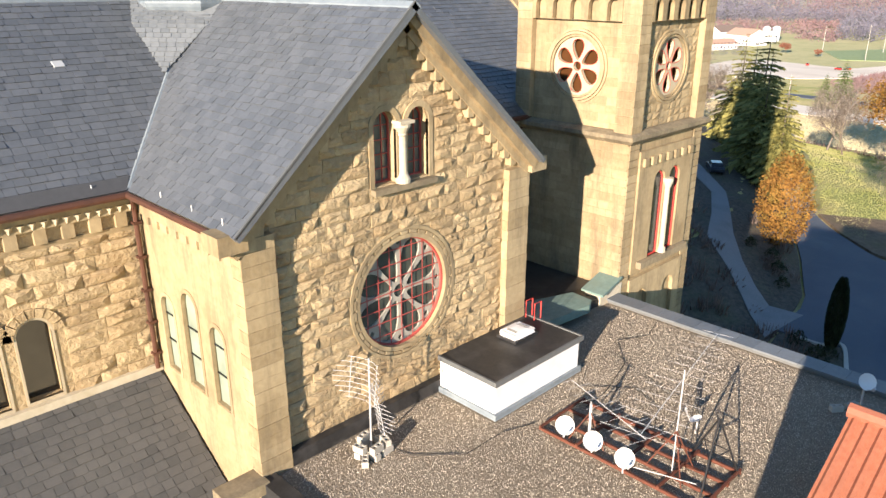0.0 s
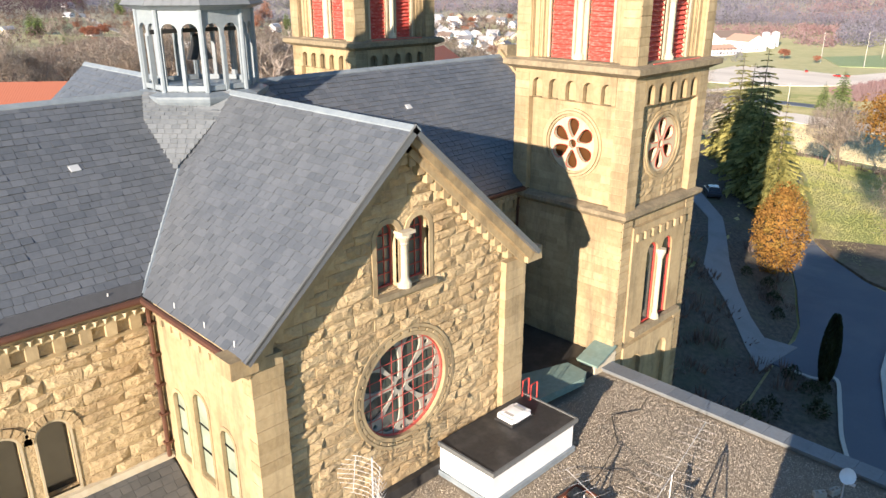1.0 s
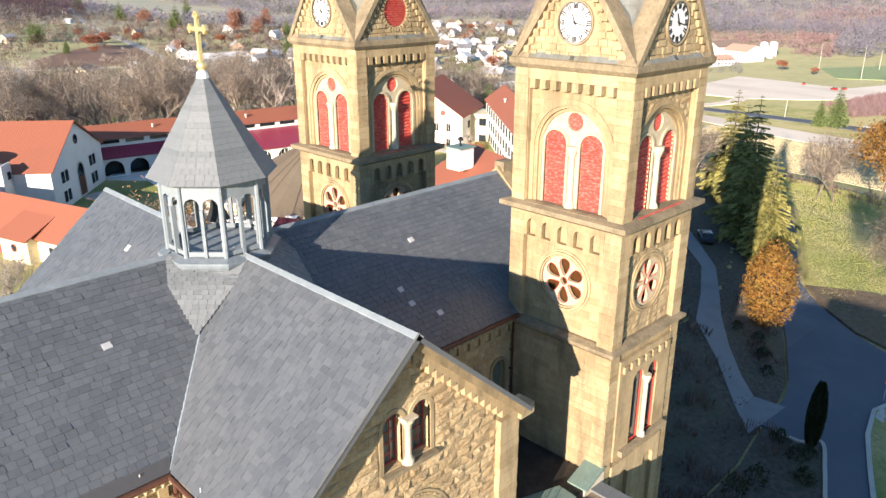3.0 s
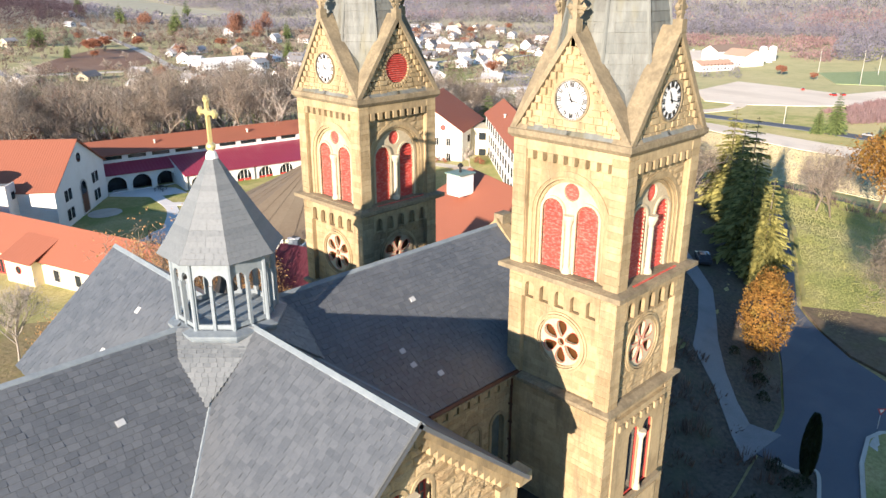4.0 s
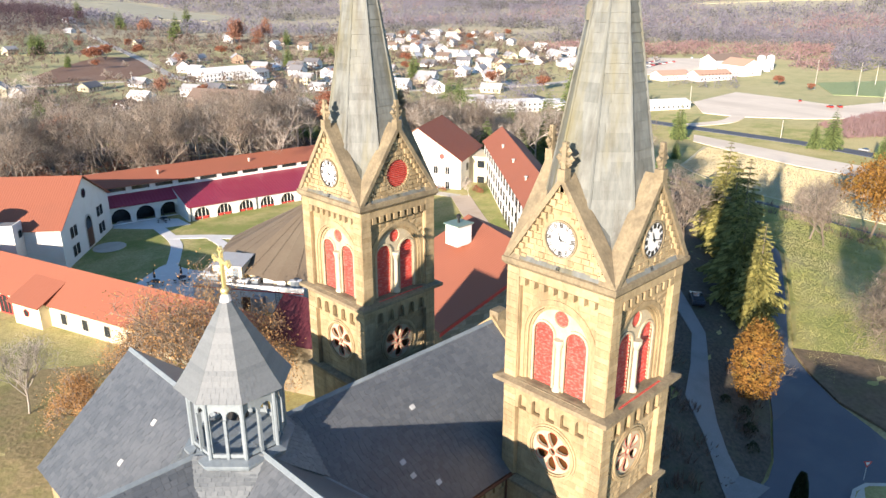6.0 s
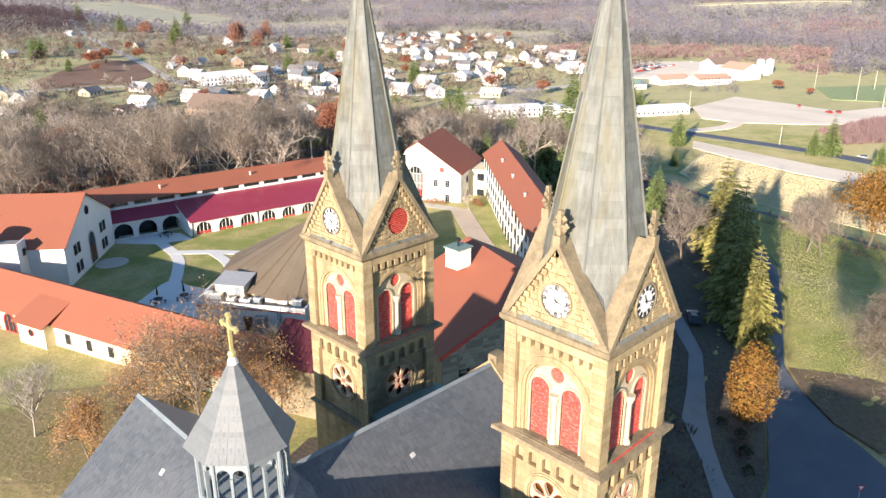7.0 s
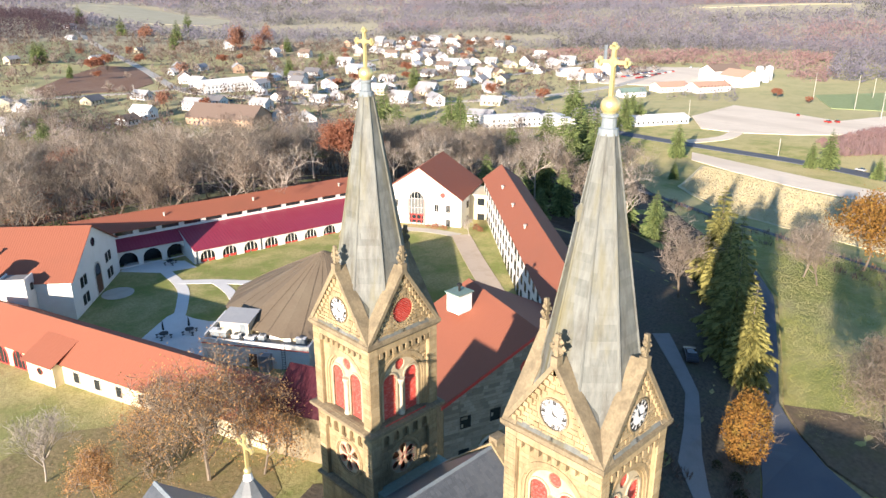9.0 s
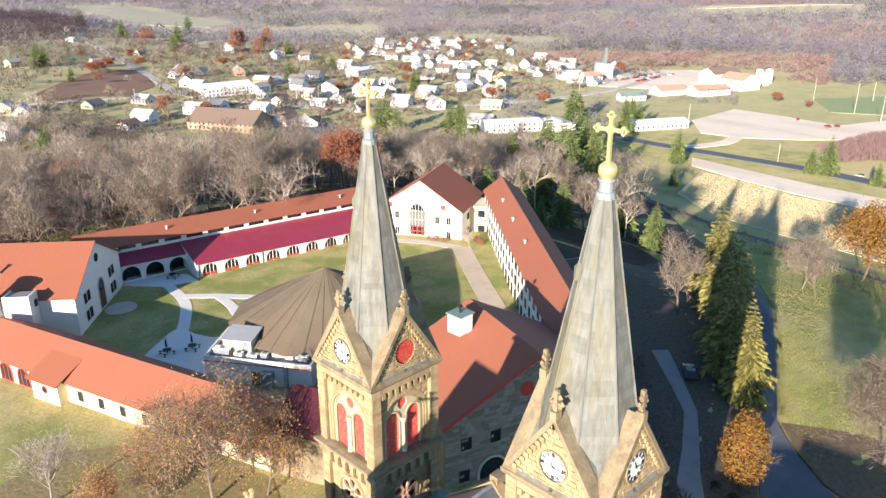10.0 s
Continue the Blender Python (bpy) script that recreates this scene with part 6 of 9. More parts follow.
# ---- paths and roads ----
def path(line, width, mat=None, label="pale concrete path across the cloister lawn", lift=0.06):
    return strip("path", line, width, mat or CONCRETE, label, "path", lift, 2.0)
WALKWHITE = surface("white_concrete", (0.60, 0.60, 0.58), (0.72, 0.72, 0.70), (0.50, 0.50, 0.48), grain=8, patch=0.3, bump=0.1, pieces=0.0, stain=0.4)
path([(47.5, 117.5), (50.7, 112.0), (50.4, 106.0), (49.8, 101.6), (48.6, 97.4), (46.5, 93.4), (43.6, 88.6), (40.5, 84.5)], 2.1, WALKWHITE)
path([(49.9, 102.5), (53.0, 99.6), (56.2, 96.2), (62.2, 88.4), (66, 84)], 2.0, WALKWHITE, lift=0.075)
path([(55.2, 96.5), (54.8, 92.0), (53.9, 88.4), (52.4, 84.0), (50.0, 79.0)], 1.9, WALKWHITE, lift=0.09)
path([(60.2, 89.8), (57.0, 87.4), (53.8, 85.6), (51.8, 82.5)], 1.9, WALKWHITE, lift=0.105)
path([(100.65, 96.05), (104.6, 89.56), (107.05, 81.57)], 2.6)
BRICKPATH = surface("tan_brick_paving", (0.40, 0.32, 0.245), (0.50, 0.42, 0.335), (0.34, 0.26, 0.19), grain=5, patch=0.3, bump=0.2)
path([(107.54, 81.57), (98.49, 69.12), (88.44, 54.67), (78.39, 40.72)], 4.2, BRICKPATH, "tan paved walk along the long wing", 0.08)
draped("patio", [(33.5, 83.0), (35.5, 84.6), (41.2, 88.8), (43.5, 89.6), (44.2, 85.0), (45.5, 81.8), (49.0, 79.0), (46.0, 75.6), (38.0, 70.0)], WALKWHITE, "pale concrete patio beside the service block", "patio", 0.05, 3)
draped("patio", [(44.45, 116.2), (47.97, 121.68), (56.39, 112.65), (56.35, 107.16), (49.89, 109.68)], WALKWHITE, "pale concrete patio before the arcade", "patio", 0.05, 3)
draped("paved_circle", circle(39.6, 105.6, 2.9, 24), CONCRETE, "round paved spot on the lawn", "patio", 0.07, 2)
draped("road", [(63.56, -6.16), (57.57, -6.35), (57.47, -10.25), (59.07, -11.65), (50.59, -14.93), (42.42, -20.12), (44.42, -30.13), (60.41, -36.16), (86.39, -34.21), (87.37, -22.2), (80.36, -13.19), (84.35, -6), (88.84, -0.81), (93.94, 3.87), (110.95, 10.92), (135.41, 21.65), (160.49, 37.55), (158.5, 41.54), (132.4, 26.64), (108.35, 16.72), (94.34, 8.86), (83.34, 2.59), (74.84, -1.88), (66.85, -5.37)],
       ASPHALT, "curving asphalt drive below the church", "road", 0.2, 2.5)
draped("kerb_island", [(53.89, -17.44), (58.88, -15.45), (63.37, -13.85), (68.26, -12.96), (70.36, -13.57), (73.26, -15.67), (72.37, -22.17), (60.39, -27.15), (53.4, -23.14)], CONCRETE, "kerb round a grass island in the drive", "kerb", 0.34, 3)
draped("grass_island", [(54.39, -17.74), (59.08, -15.85), (63.57, -14.25), (68.16, -13.36), (70.16, -13.97), (72.76, -15.87), (71.97, -21.87), (60.39, -26.65), (54, -22.84)], GRASS, "grass island in the drive", "lawn", 0.36, 3)
strip("kerb", [(57.57, -7.75), (57.67, -10.15), (58.97, -11.55), (54.88, -13.24), (50.59, -14.93), (46.4, -17.52)], 0.35, CONCRETE, "pale concrete kerb round the shrub bed", "kerb", 0.32, 1.5)
draped("path", [(93, 24.5), (80.7, 12.1), (73, 8.2), (66.7, 5.5), (63.0, 1.0), (58.2, -3.6), (55.3, -6.2), (62.2, -6.9), (61.6, -3.9), (63.3, -1.7), (66.4, 1.2), (70.8, 4.4), (82.3, 10.9), (95, 22.6)], LEADWALK, "grey concrete walk beside the towers", "path", 0.26, 2.0)
strip("road", [(263.1, 149), (238.3, 103.1), (226.5, 63.0), (214.5, 40.0), (208.5, 19.2), (199.5, -20.3)], 4.5, ASPHALT, "narrow asphalt lane across the meadow", "road", 0.15, 4)
strip("highway", [(396.7, 298.4), (367.3, 223.6), (359.2, 183.8), (357, 128.9), (355.6, 95), (348.3, 57.1), (330.6, -10.7), (305.5, -80.7)], 9, ASPHALT, "two-lane highway through the valley", "road", 0.25, 8)
GRAVELLOT = surface("pale_gravel", (0.70, 0.60, 0.475), (0.84, 0.74, 0.60), (0.56, 0.47, 0.36), grain=0.4, patch=0.05, bump=0.1, pieces=0.0, stain=0.7, stretch=(1, 0.35, 1))
draped("gravel_lot", [(341, 144), (334, 112), (328, 80), (324, 45), (321, 12), (302, 12), (304, 45), (308, 82), (316, 112), (325, 136)], GRAVELLOT, "pale gravel lot beside the highway", "lot", 0.2, 10)
draped("parking_lot", [(403.1, 170.8), (436.8, 194.3), (493.7, 192.8), (487, 155.7), (476.9, 119.8), (512.8, 103.8), (505.7, 58.9), (470.7, 58.9), (440.8, 98.9), (420.9, 120.9), (405, 148.8)], GRAVELLOT, "wide pale parking lot", "lot", 0.3, 12)
strip("road", [(363.1, 158.8), (386, 148.8), (406, 150.8)], 8, GRAVELLOT, "pale entrance road to the parking lot", "road", 0.28, 8)
CROP = surface("winter_crop", (0.24, 0.30, 0.13), (0.33, 0.385, 0.185), None, grain=0.5, bump=0.0, pieces=0.0)
draped("green_field", [(521.4, 139.7), (573.3, 169.4), (615.8, 133.4), (640, 60), (532.2, 109.5)], CROP, "bright green crop field", "field", 0.3, 14)
PLOUGH = surface("ploughed_soil", (0.20, 0.115, 0.075), (0.27, 0.165, 0.11), (0.31, 0.21, 0.14), grain=0.3, patch=0.03, bump=0.0, pieces=0.0)
draped("ploughed_field", [(160, 570), (163, 549), (226, 547), (258, 577), (298, 690), (272, 722), (226, 660)], PLOUGH, "brown ploughed field on a slope", "field", 0.3, 14)
PASTURE = surface("hill_pasture", (0.25, 0.27, 0.13), (0.36, 0.36, 0.19), (0.42, 0.38, 0.22), grain=0.1, patch=0.02, bump=0.0, pieces=0.0)
draped("pasture", [(195.2, 778.6), (266.8, 743.2), (310, 847.9), (335, 990), (270, 985)], PASTURE, "grey-green hillside pasture", "field", 0.4, 25)
STRAW = surface("straw_field", (0.52, 0.45, 0.27), (0.72, 0.63, 0.42), (0.40, 0.37, 0.20), grain=0.2, patch=0.03, stain=0.8, bump=0.0, pieces=0.0)
PALEFIELD = surface("pale_stubble", (0.38, 0.355, 0.25), (0.48, 0.45, 0.33), None, grain=0.05, bump=0.0, pieces=0.0)
draped("pale_field", [(568.7, 1396.7), (691.7, 1296.2), (787.8, 1355.8), (770.3, 1845.7), (651, 1896.2)], PALEFIELD, "pale stubble field between the wooded hills", "field", 0.4, 40)
draped("straw_field", [(1482.4, 736), (1562.1, 656.1), (1661.6, 496.3), (1721.5, 476.3), (1851.7, 555.9), (1622.5, 775.7)], STRAW, "straw-coloured hill field", "field", 0.5, 40)
draped("straw_field", [(1723.4, 1024.9), (1793, 945), (1903.4, 1044.6), (1803.8, 1124.5)], STRAW, "straw-coloured hill field", "field", 0.5, 40)
strip("road", [(397, 1147.5), (372.4, 1039.7), (333.3, 849.9), (296.4, 691.1), (259.5, 535.4), (279.1, 482.3), (302.7, 428.3), (347.3, 383.3), (421.8, 328.3), (521.5, 308.2), (641.5, 328)], 8, CONCRETE, "pale road into the town", "road", 0.35, 8)
strip("road", [(123.9, 544), (206.7, 535.6), (259.5, 538.4), (333.4, 558.1), (423.4, 587.8), (563.3, 637.4)], 6, CONCRETE, "pale town street", "road", 0.4, 8)
strip("road", [(279.1, 482.3), (362.8, 468.1), (452.4, 448), (562, 417.9), (701.9, 437.7)], 7, CONCRETE, "pale town street", "road", 0.4, 8)
strip("road", [(302.7, 428.3), (353.1, 518.1), (403.6, 617.8), (474.3, 757.5)], 6, CONCRETE, "pale town street", "road", 0.45, 8)
strip("road", [(421.8, 328.3), (482.2, 428), (542.7, 537.6), (623.1, 637.3)], 6, CONCRETE, "pale town street", "road", 0.45, 8)
draped("yard", [(531.6, 328.2), (571.9, 388), (641.8, 397.9), (691.3, 298.1), (661.1, 238.3), (561.2, 228.4)], GRAVELLOT, "pale gravel works yard", "lot", 0.3, 14)
draped("church_lot", [(222, 346), (252.3, 328.6), (282.4, 363.5), (246, 378)], ASPHALT, "asphalt car park in the town", "lot", 0.3, 10)

# dark litter colour, also laid over ground that only lies in shade
SHADEDLITTER = surface("dark_litter_and_shade", (0.042, 0.038, 0.032), (0.15, 0.122, 0.09), (0.085, 0.092, 0.052), grain=2.2, patch=0.2, bump=0.8, depth=0.12, pieces=0.0, stain=0.75)
# planting bed, spread on as a dark sheet for the towers' shade
draped("mulch_bed", [(34.43, -7.11), (50.39, -7.34), (57.37, -6.35), (63.36, -5.76), (66.85, -5.07), (74.84, -1.59), (83.34, 2.89), (94.34, 9.16), (108.35, 17.02), (131.4, 27.24), (148.46, 37.58), (146.49, 49.55), (128.46, 53.59), (112.42, 61.62), (100.4, 51.66), (92.35, 39.71), (78.33, 29.76), (70.28, 14.81), (66.35, 5.82), (44.4, 7.85), (38.42, 3.87)], SHADEDLITTER, "dark leaf litter and painted tower shade under the spruces", "mulch", 0.16, 2.5)
# leaf litter, its colour darkened for the shade between the trees
SHADEDFLOOR = surface("litter_and_tree_shade", (0.04, 0.03, 0.022), (0.095, 0.068, 0.05), (0.06, 0.055, 0.03), grain=1.2, patch=0.05, bump=0.6, depth=0.2, pieces=0.0, stain=0.6)
draped("woodland_floor", [(-6, 128), (30, 122), (58, 117.5), (104, 112), (118, 108), (136.86, 116), (152.71, 94.4), (150.54, 61.51), (143.48, 48.56), (170.55, 49.49), (229.89, 97.2), (267, 130), (299.2, 164.9), (299.4, 219.7), (237.7, 246.8), (182, 268.9), (132.4, 302), (97.7, 342.1), (22.8, 332.6), (-35.69, 239.91)], SHADEDFLOOR, "fallen leaves on the woodland floor, darkened for tree shade", "litter", 0.05, 9)
# dark sheet painted where tree shade covers the grass
draped("woodland_floor", [(126, 92), (134, 116), (151, 95), (149, 62), (142, 50), (128.5, 54.5), (112.6, 62.5), (106, 58), (100, 55), (112, 70), (122, 82)], SHADEDFLOOR, "dark sheet standing in for tree shade behind the dormitory wing", "litter", 0.12, 4)
draped("mulch_bed", [(34.43, -7.51), (50.39, -7.64), (57.37, -6.65), (57.37, -10.25), (58.77, -11.65), (50.59, -14.73), (42.42, -19.92), (36.43, -22.11), (20.47, -24.09), (20.48, -14.08), (27.46, -13.09)], SHADEDLITTER, "dark mulch bed below the church wall", "mulch", 0.17, 2.5)


def picnic_table():
    """A round table with four stools under a folded umbrella."""
    t_ = tagged(new("picnic_table"), "dark round picnic table with a folded umbrella on concrete", "table", "picnic tables")
    part("tabletop", Shape().lathe(0, 0, [(0.05, 0.72), (0.75, 0.72), (0.75, 0.78), (0.05, 0.78)], 18), BLACK, t_)
    part("leg", Shape().tube([(0, 0, 0), (0, 0, 0.74)], 0.07), BLACK, t_)
    part("umbrella_pole", Shape().tube([(0, 0, 0.7), (0, 0, 2.9)], 0.03), BLACK, t_)
    part("umbrella_cloth", Shape().lathe(0, 0, [(0.05, 1.3), (0.2, 1.35), (0.14, 2.2), (0.05, 2.95)], 10), BLACK, t_, "folded dark cloth")
    for k in range(4):
        a = math.pi / 4 + k * math.pi / 2
        x, y = 1.15 * math.cos(a), 1.15 * math.sin(a)
        part("stool", Shape().lathe(x, y, [(0.24, 0.0), (0.05, 0.04), (0.05, 0.42), (0.26, 0.44), (0.26, 0.49), (0.02, 0.49)], 12), BLACK, t_)
    return t_


pt = picnic_table()
pt.matrix_basis = pose(37.4, 81.6, ground_at(37.4, 81.6) + 0.06)
for q in ((41.13, 80.04, 0.26), (53.5, 112.97, 0.26)):
    copy_thing(pt, pose(q[0], q[1], ground_at(q[0], q[1]) + 0.06, 0, 0, 40))

draped("dry_lawn", [(318, 127), (312, 103), (305, 80), (301, 43.2), (299, 19.3), (238.71, 23.36), (243.8, 59.3), (252.9, 91.2), (273, 115.1)], STRAW, "bright straw-coloured dry grass beside the gravel lot", "lawn", 0.22, 4)
# no mulch here: dark sheet painted for the church's shade on the lawn
draped("mulch_bed", [(14, 13), (31.46, 13.87), (40.37, 19.85), (36.43, 28.84), (32.47, 32.84), (24.48, 29.87), (16.56, 21.89)], SHADEDLITTER, "dark sheet painting the shade at the foot of the towers", "mulch", 0.1, 2.5)

LEAFSTREWN = surface("leaf_strewn_grass", (0.17, 0.145, 0.062), (0.33, 0.255, 0.135), (0.20, 0.20, 0.065), grain=1.6, patch=0.22, bump=0.8, depth=0.15, pieces=0.0, stain=0.8)
draped("leaf_strewn_lawn", [(4.68, 39.92), (12.62, 34.9), (22.49, 30.88), (29.49, 34.85), (31.72, 40.83), (26.63, 55.83), (20.68, 61.85), (14.72, 65.88), (7.72, 63.91), (1.77, 57.93), (-1.26, 47.94)], LEAFSTREWN, "lawn strewn with brown oak leaves", "lawn", 0.06, 2.5)

LAWN = surface("mown_autumn_lawn", (0.17, 0.215, 0.055), (0.40, 0.385, 0.135), (0.50, 0.415, 0.215), grain=0.35, patch=0.075, bump=0.7, depth=0.2, pieces=0.0, stain=0.9, stretch=(0.55, 1.2, 1))
draped("lawn", [(85.55, -5.8), (89.74, -0.81), (94.64, 3.37), (111.35, 10.32), (135.91, 21.05), (161.49, 36.95), (190.61, 49.44), (218, 60), (212, 40.5), (205.8, 18.5), (197, -20.3), (160.49, -36.39), (110.41, -34.26), (90.37, -22.21), (82.36, -13.19)], LAWN, "mown green and straw lawn sloping below the drive", "lawn", 0.3, 3, True)
# fallen leaves darkened for shade; far edge drawn along the building's shadow line
LEAFSHADE = surface("brown_leaves_and_shade", (0.095, 0.070, 0.046), (0.21, 0.155, 0.10), (0.13, 0.12, 0.05), grain=1.4, patch=0.2, bump=0.8, depth=0.12, pieces=0.0, stain=0.6)
draped("leaf_covered_ground", [(82.6, -12), (84.6, -6.2), (88.6, -1.4), (94.2, 3.3), (97.2, -0.8), (100.5, -6), (106, -16), (100, -30), (90, -25)], LEAFSHADE, "fallen brown leaves and painted shade on grass beside the drive", "lawn", 0.34, 2.5)
TUFT = surface("grass_blades", (0.20, 0.235, 0.06), (0.40, 0.375, 0.145), (0.50, 0.42, 0.22), soft=0.3, grain=0.35, patch=0.06, bump=0.0, pieces=0.25, stain=0.9)
DRYTUFT = surface("dry_grass_blades", (0.46, 0.39, 0.23), (0.64, 0.55, 0.36), (0.40, 0.37, 0.20), soft=0.3, grain=0.2, patch=0.05, bump=0.0, pieces=0.25)


def tufts(name, outline, n, size, mat, label, seed):
    """Blades of grass standing over a lawn."""
    s_, r = Shape(), random.Random(seed)
    xs, ys = [p[0] for p in outline], [p[1] for p in outline]
    while n:
        x, y = r.uniform(min(xs), max(xs)), r.uniform(min(ys), max(ys))
        if not inside((x, y), outline):
            continue
        n -= 1
        a, k, z = r.uniform(0, 6.3), size * r.uniform(0.6, 1.3), ground_at(x, y) + 0.25
        dx, dy = k * 0.55 * math.cos(a), k * 0.55 * math.sin(a)
        s_.add([(x - dx, y - dy, z), (x + dx, y + dy, z), (x + dx * 0.7 + r.uniform(-.3, .3) * k, y + dy * 0.7 + r.uniform(-.3, .3) * k, z + k), (x - dx * 0.7 + r.uniform(-.3, .3) * k, y - dy * 0.7, z + k * 0.8)], [(0, 1, 2, 3)])
    tagged(part(name, s_, mat, None), label, "grass", kind="stuff")


tufts("grass", [(88.5, -4.2), (95.5, 3.2), (111.8, 9.9), (136.2, 20.5), (161.8, 36.3), (190.8, 48.8), (216.5, 59), (210.5, 40.2), (204.5, 18.2), (196, -20), (160.5, -36), (112, -33.5), (106, -16), (98.5, -2)], 110000, 0.13, TUFT, "short green and straw grass on the mown lawn", 91)
tufts("dry_grass", [(316, 125), (311, 103), (304, 80), (300, 44), (298, 20), (240, 24), (245, 59), (254, 91), (274, 114)], 30000, 0.28, DRYTUFT, "dry straw-coloured grass beside the gravel lot", 92)
# ---- trees ----
NEEDLES = surface("spruce_needles", (0.10, 0.105, 0.032), (0.44, 0.40, 0.13), (0.22, 0.205, 0.07), soft=0.3,  grain=3, patch=0.5, bump=0.0, pieces=0.55)
DARKNEEDLES = surface("dark_needles", (0.018, 0.026, 0.012), (0.045, 0.055, 0.022), None, grain=3, bump=0.0, pieces=0.5)
PINEGREEN = surface("pine_needles", (0.07, 0.11, 0.04), (0.27, 0.33, 0.12), (0.15, 0.18, 0.07), soft=0.3, grain=3, patch=0.3, bump=0.0, pieces=0.6)
RUSTLEAF = surface("rust_oak_leaves", (0.40, 0.22, 0.09), (0.60, 0.37, 0.165), (0.45, 0.25, 0.11), soft=0.4, grain=3, patch=0.5, bump=0.0, pieces=0.6)
ORANGELEAF = surface("orange_maple_leaves", (0.18, 0.085, 0.022), (0.36, 0.19, 0.045), (0.27, 0.22, 0.05), soft=0.35,  grain=3, patch=0.6, bump=0.0, pieces=0.6, stain=0.6)
REDLEAF = surface("red_autumn_leaves", (0.27, 0.105, 0.060), (0.41, 0.185, 0.115), (0.29, 0.16, 0.11), soft=0.4,  grain=3, bump=0.0, pieces=0.6)
PALEBARK = surface("pale_bark", (0.33, 0.29, 0.25), (0.50, 0.445, 0.39), (0.34, 0.285, 0.24), grain=4, patch=1.0, bump=0.2, pieces=0.3)
BRUSH = surface("bare_brushwood", (0.115, 0.082, 0.066), (0.235, 0.18, 0.148), (0.195, 0.112, 0.083), soft=0.4,  grain=0.6, patch=0.03, bump=0.4, depth=0.6, pieces=0.55, stain=0.6)
# brushwood copy darkened to paint the shade under the trees
UNDERWOOD = surface("shade_darkened_underwood", (0.055, 0.042, 0.035), (0.15, 0.115, 0.095), (0.10, 0.065, 0.05), soft=0.3, grain=0.6, patch=0.03, bump=0.0, pieces=0.6, stain=0.6)
# aerial haze is put into these next two colours as pale bluish mauve
HAZEWOOD = surface("hazed_bare_woodland", (0.218, 0.202, 0.238), (0.328, 0.304, 0.345), (0.29, 0.24, 0.262), soft=0.5,  grain=0.2, patch=0.004, bump=0.0, pieces=0.3, stain=0.6)
HAZERUST = surface("hazed_rust_woodland", (0.29, 0.205, 0.205), (0.40, 0.29, 0.29), (0.36, 0.285, 0.28), soft=0.5,  grain=0.2, patch=0.004, bump=0.0, pieces=0.3, stain=0.5)
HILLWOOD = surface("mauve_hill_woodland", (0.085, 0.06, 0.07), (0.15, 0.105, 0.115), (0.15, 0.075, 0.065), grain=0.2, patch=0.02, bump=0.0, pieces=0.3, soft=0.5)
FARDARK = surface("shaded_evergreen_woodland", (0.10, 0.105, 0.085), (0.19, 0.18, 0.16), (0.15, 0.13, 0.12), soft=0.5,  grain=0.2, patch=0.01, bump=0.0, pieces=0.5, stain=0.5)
WHITEBARK = surface("white_bark", (0.24, 0.215, 0.185), (0.36, 0.325, 0.285), None, grain=4, bump=0.1, pieces=0.4)
SPRAY = surface("fine_twig_sprays", (0.20, 0.162, 0.122), (0.37, 0.31, 0.245), (0.25, 0.175, 0.12), soft=0.5, grain=2, patch=0.2, bump=0.0, pieces=0.6)
SCRUB = surface("red_brown_scrub", (0.32, 0.20, 0.19), (0.43, 0.285, 0.27), (0.38, 0.295, 0.28), soft=0.5,  grain=0.5, patch=0.01, bump=0.0, pieces=0.5, stain=0.5)


def branches(r, height, spread, limbs=6, depth=4, first=0.3, droop=0.0):
    """Limbs of a bare tree: (points, thick end, thin end, level) of each."""
    out, tips = [], []
    thick = height * 0.017

    def grow(p, d, length, rad, level):
        pts, q, dd = [p], p.copy(), d.copy()
        for _ in range(3):
            dd = (dd + Vector((r.uniform(-0.25, 0.25), r.uniform(-0.25, 0.25), r.uniform(-0.05, 0.22) - droop))).normalized()
            q = q + dd * length / 3
            pts.append(q.copy())
        out.append((pts, rad, rad * 0.5, level))
        if level >= depth:
            tips.append(pts[-1])
            return
        n = (limbs, 4, 4, 4, 3)[min(level, 4)]
        for k in range(n):
            t = r.uniform(0.35, 1.0) if level else r.uniform(0.45, 1.0)
            i = min(int(t * 3), 2)
            b = pts[i].lerp(pts[i + 1], t * 3 - i)
            a = 2 * math.pi * (k + r.random() * 0.7) / n
            side = dd.cross(Vector((math.cos(a), math.sin(a), 0.3))).normalized()
            nd = (dd * r.uniform(0.45, 0.9) + side * r.uniform(0.6, 1.0) * spread + Vector((0, 0, 0.15))).normalized()
            grow(b, nd, length * r.uniform(0.5, 0.72), rad * 0.52, level + 1)
    grow(Vector((0, 0, -0.3)), Vector((r.uniform(-0.05, 0.05), r.uniform(-0.05, 0.05), 1)).normalized(), height * (0.5 if first < 0.35 else 0.62), thick, 0)
    top = max(p.z for pts, *_ in out for p in pts)
    k = height / top
    out = [([p * k for p in pts], a, b, l) for pts, a, b, l in out]
    return out, [p * k for p in tips]


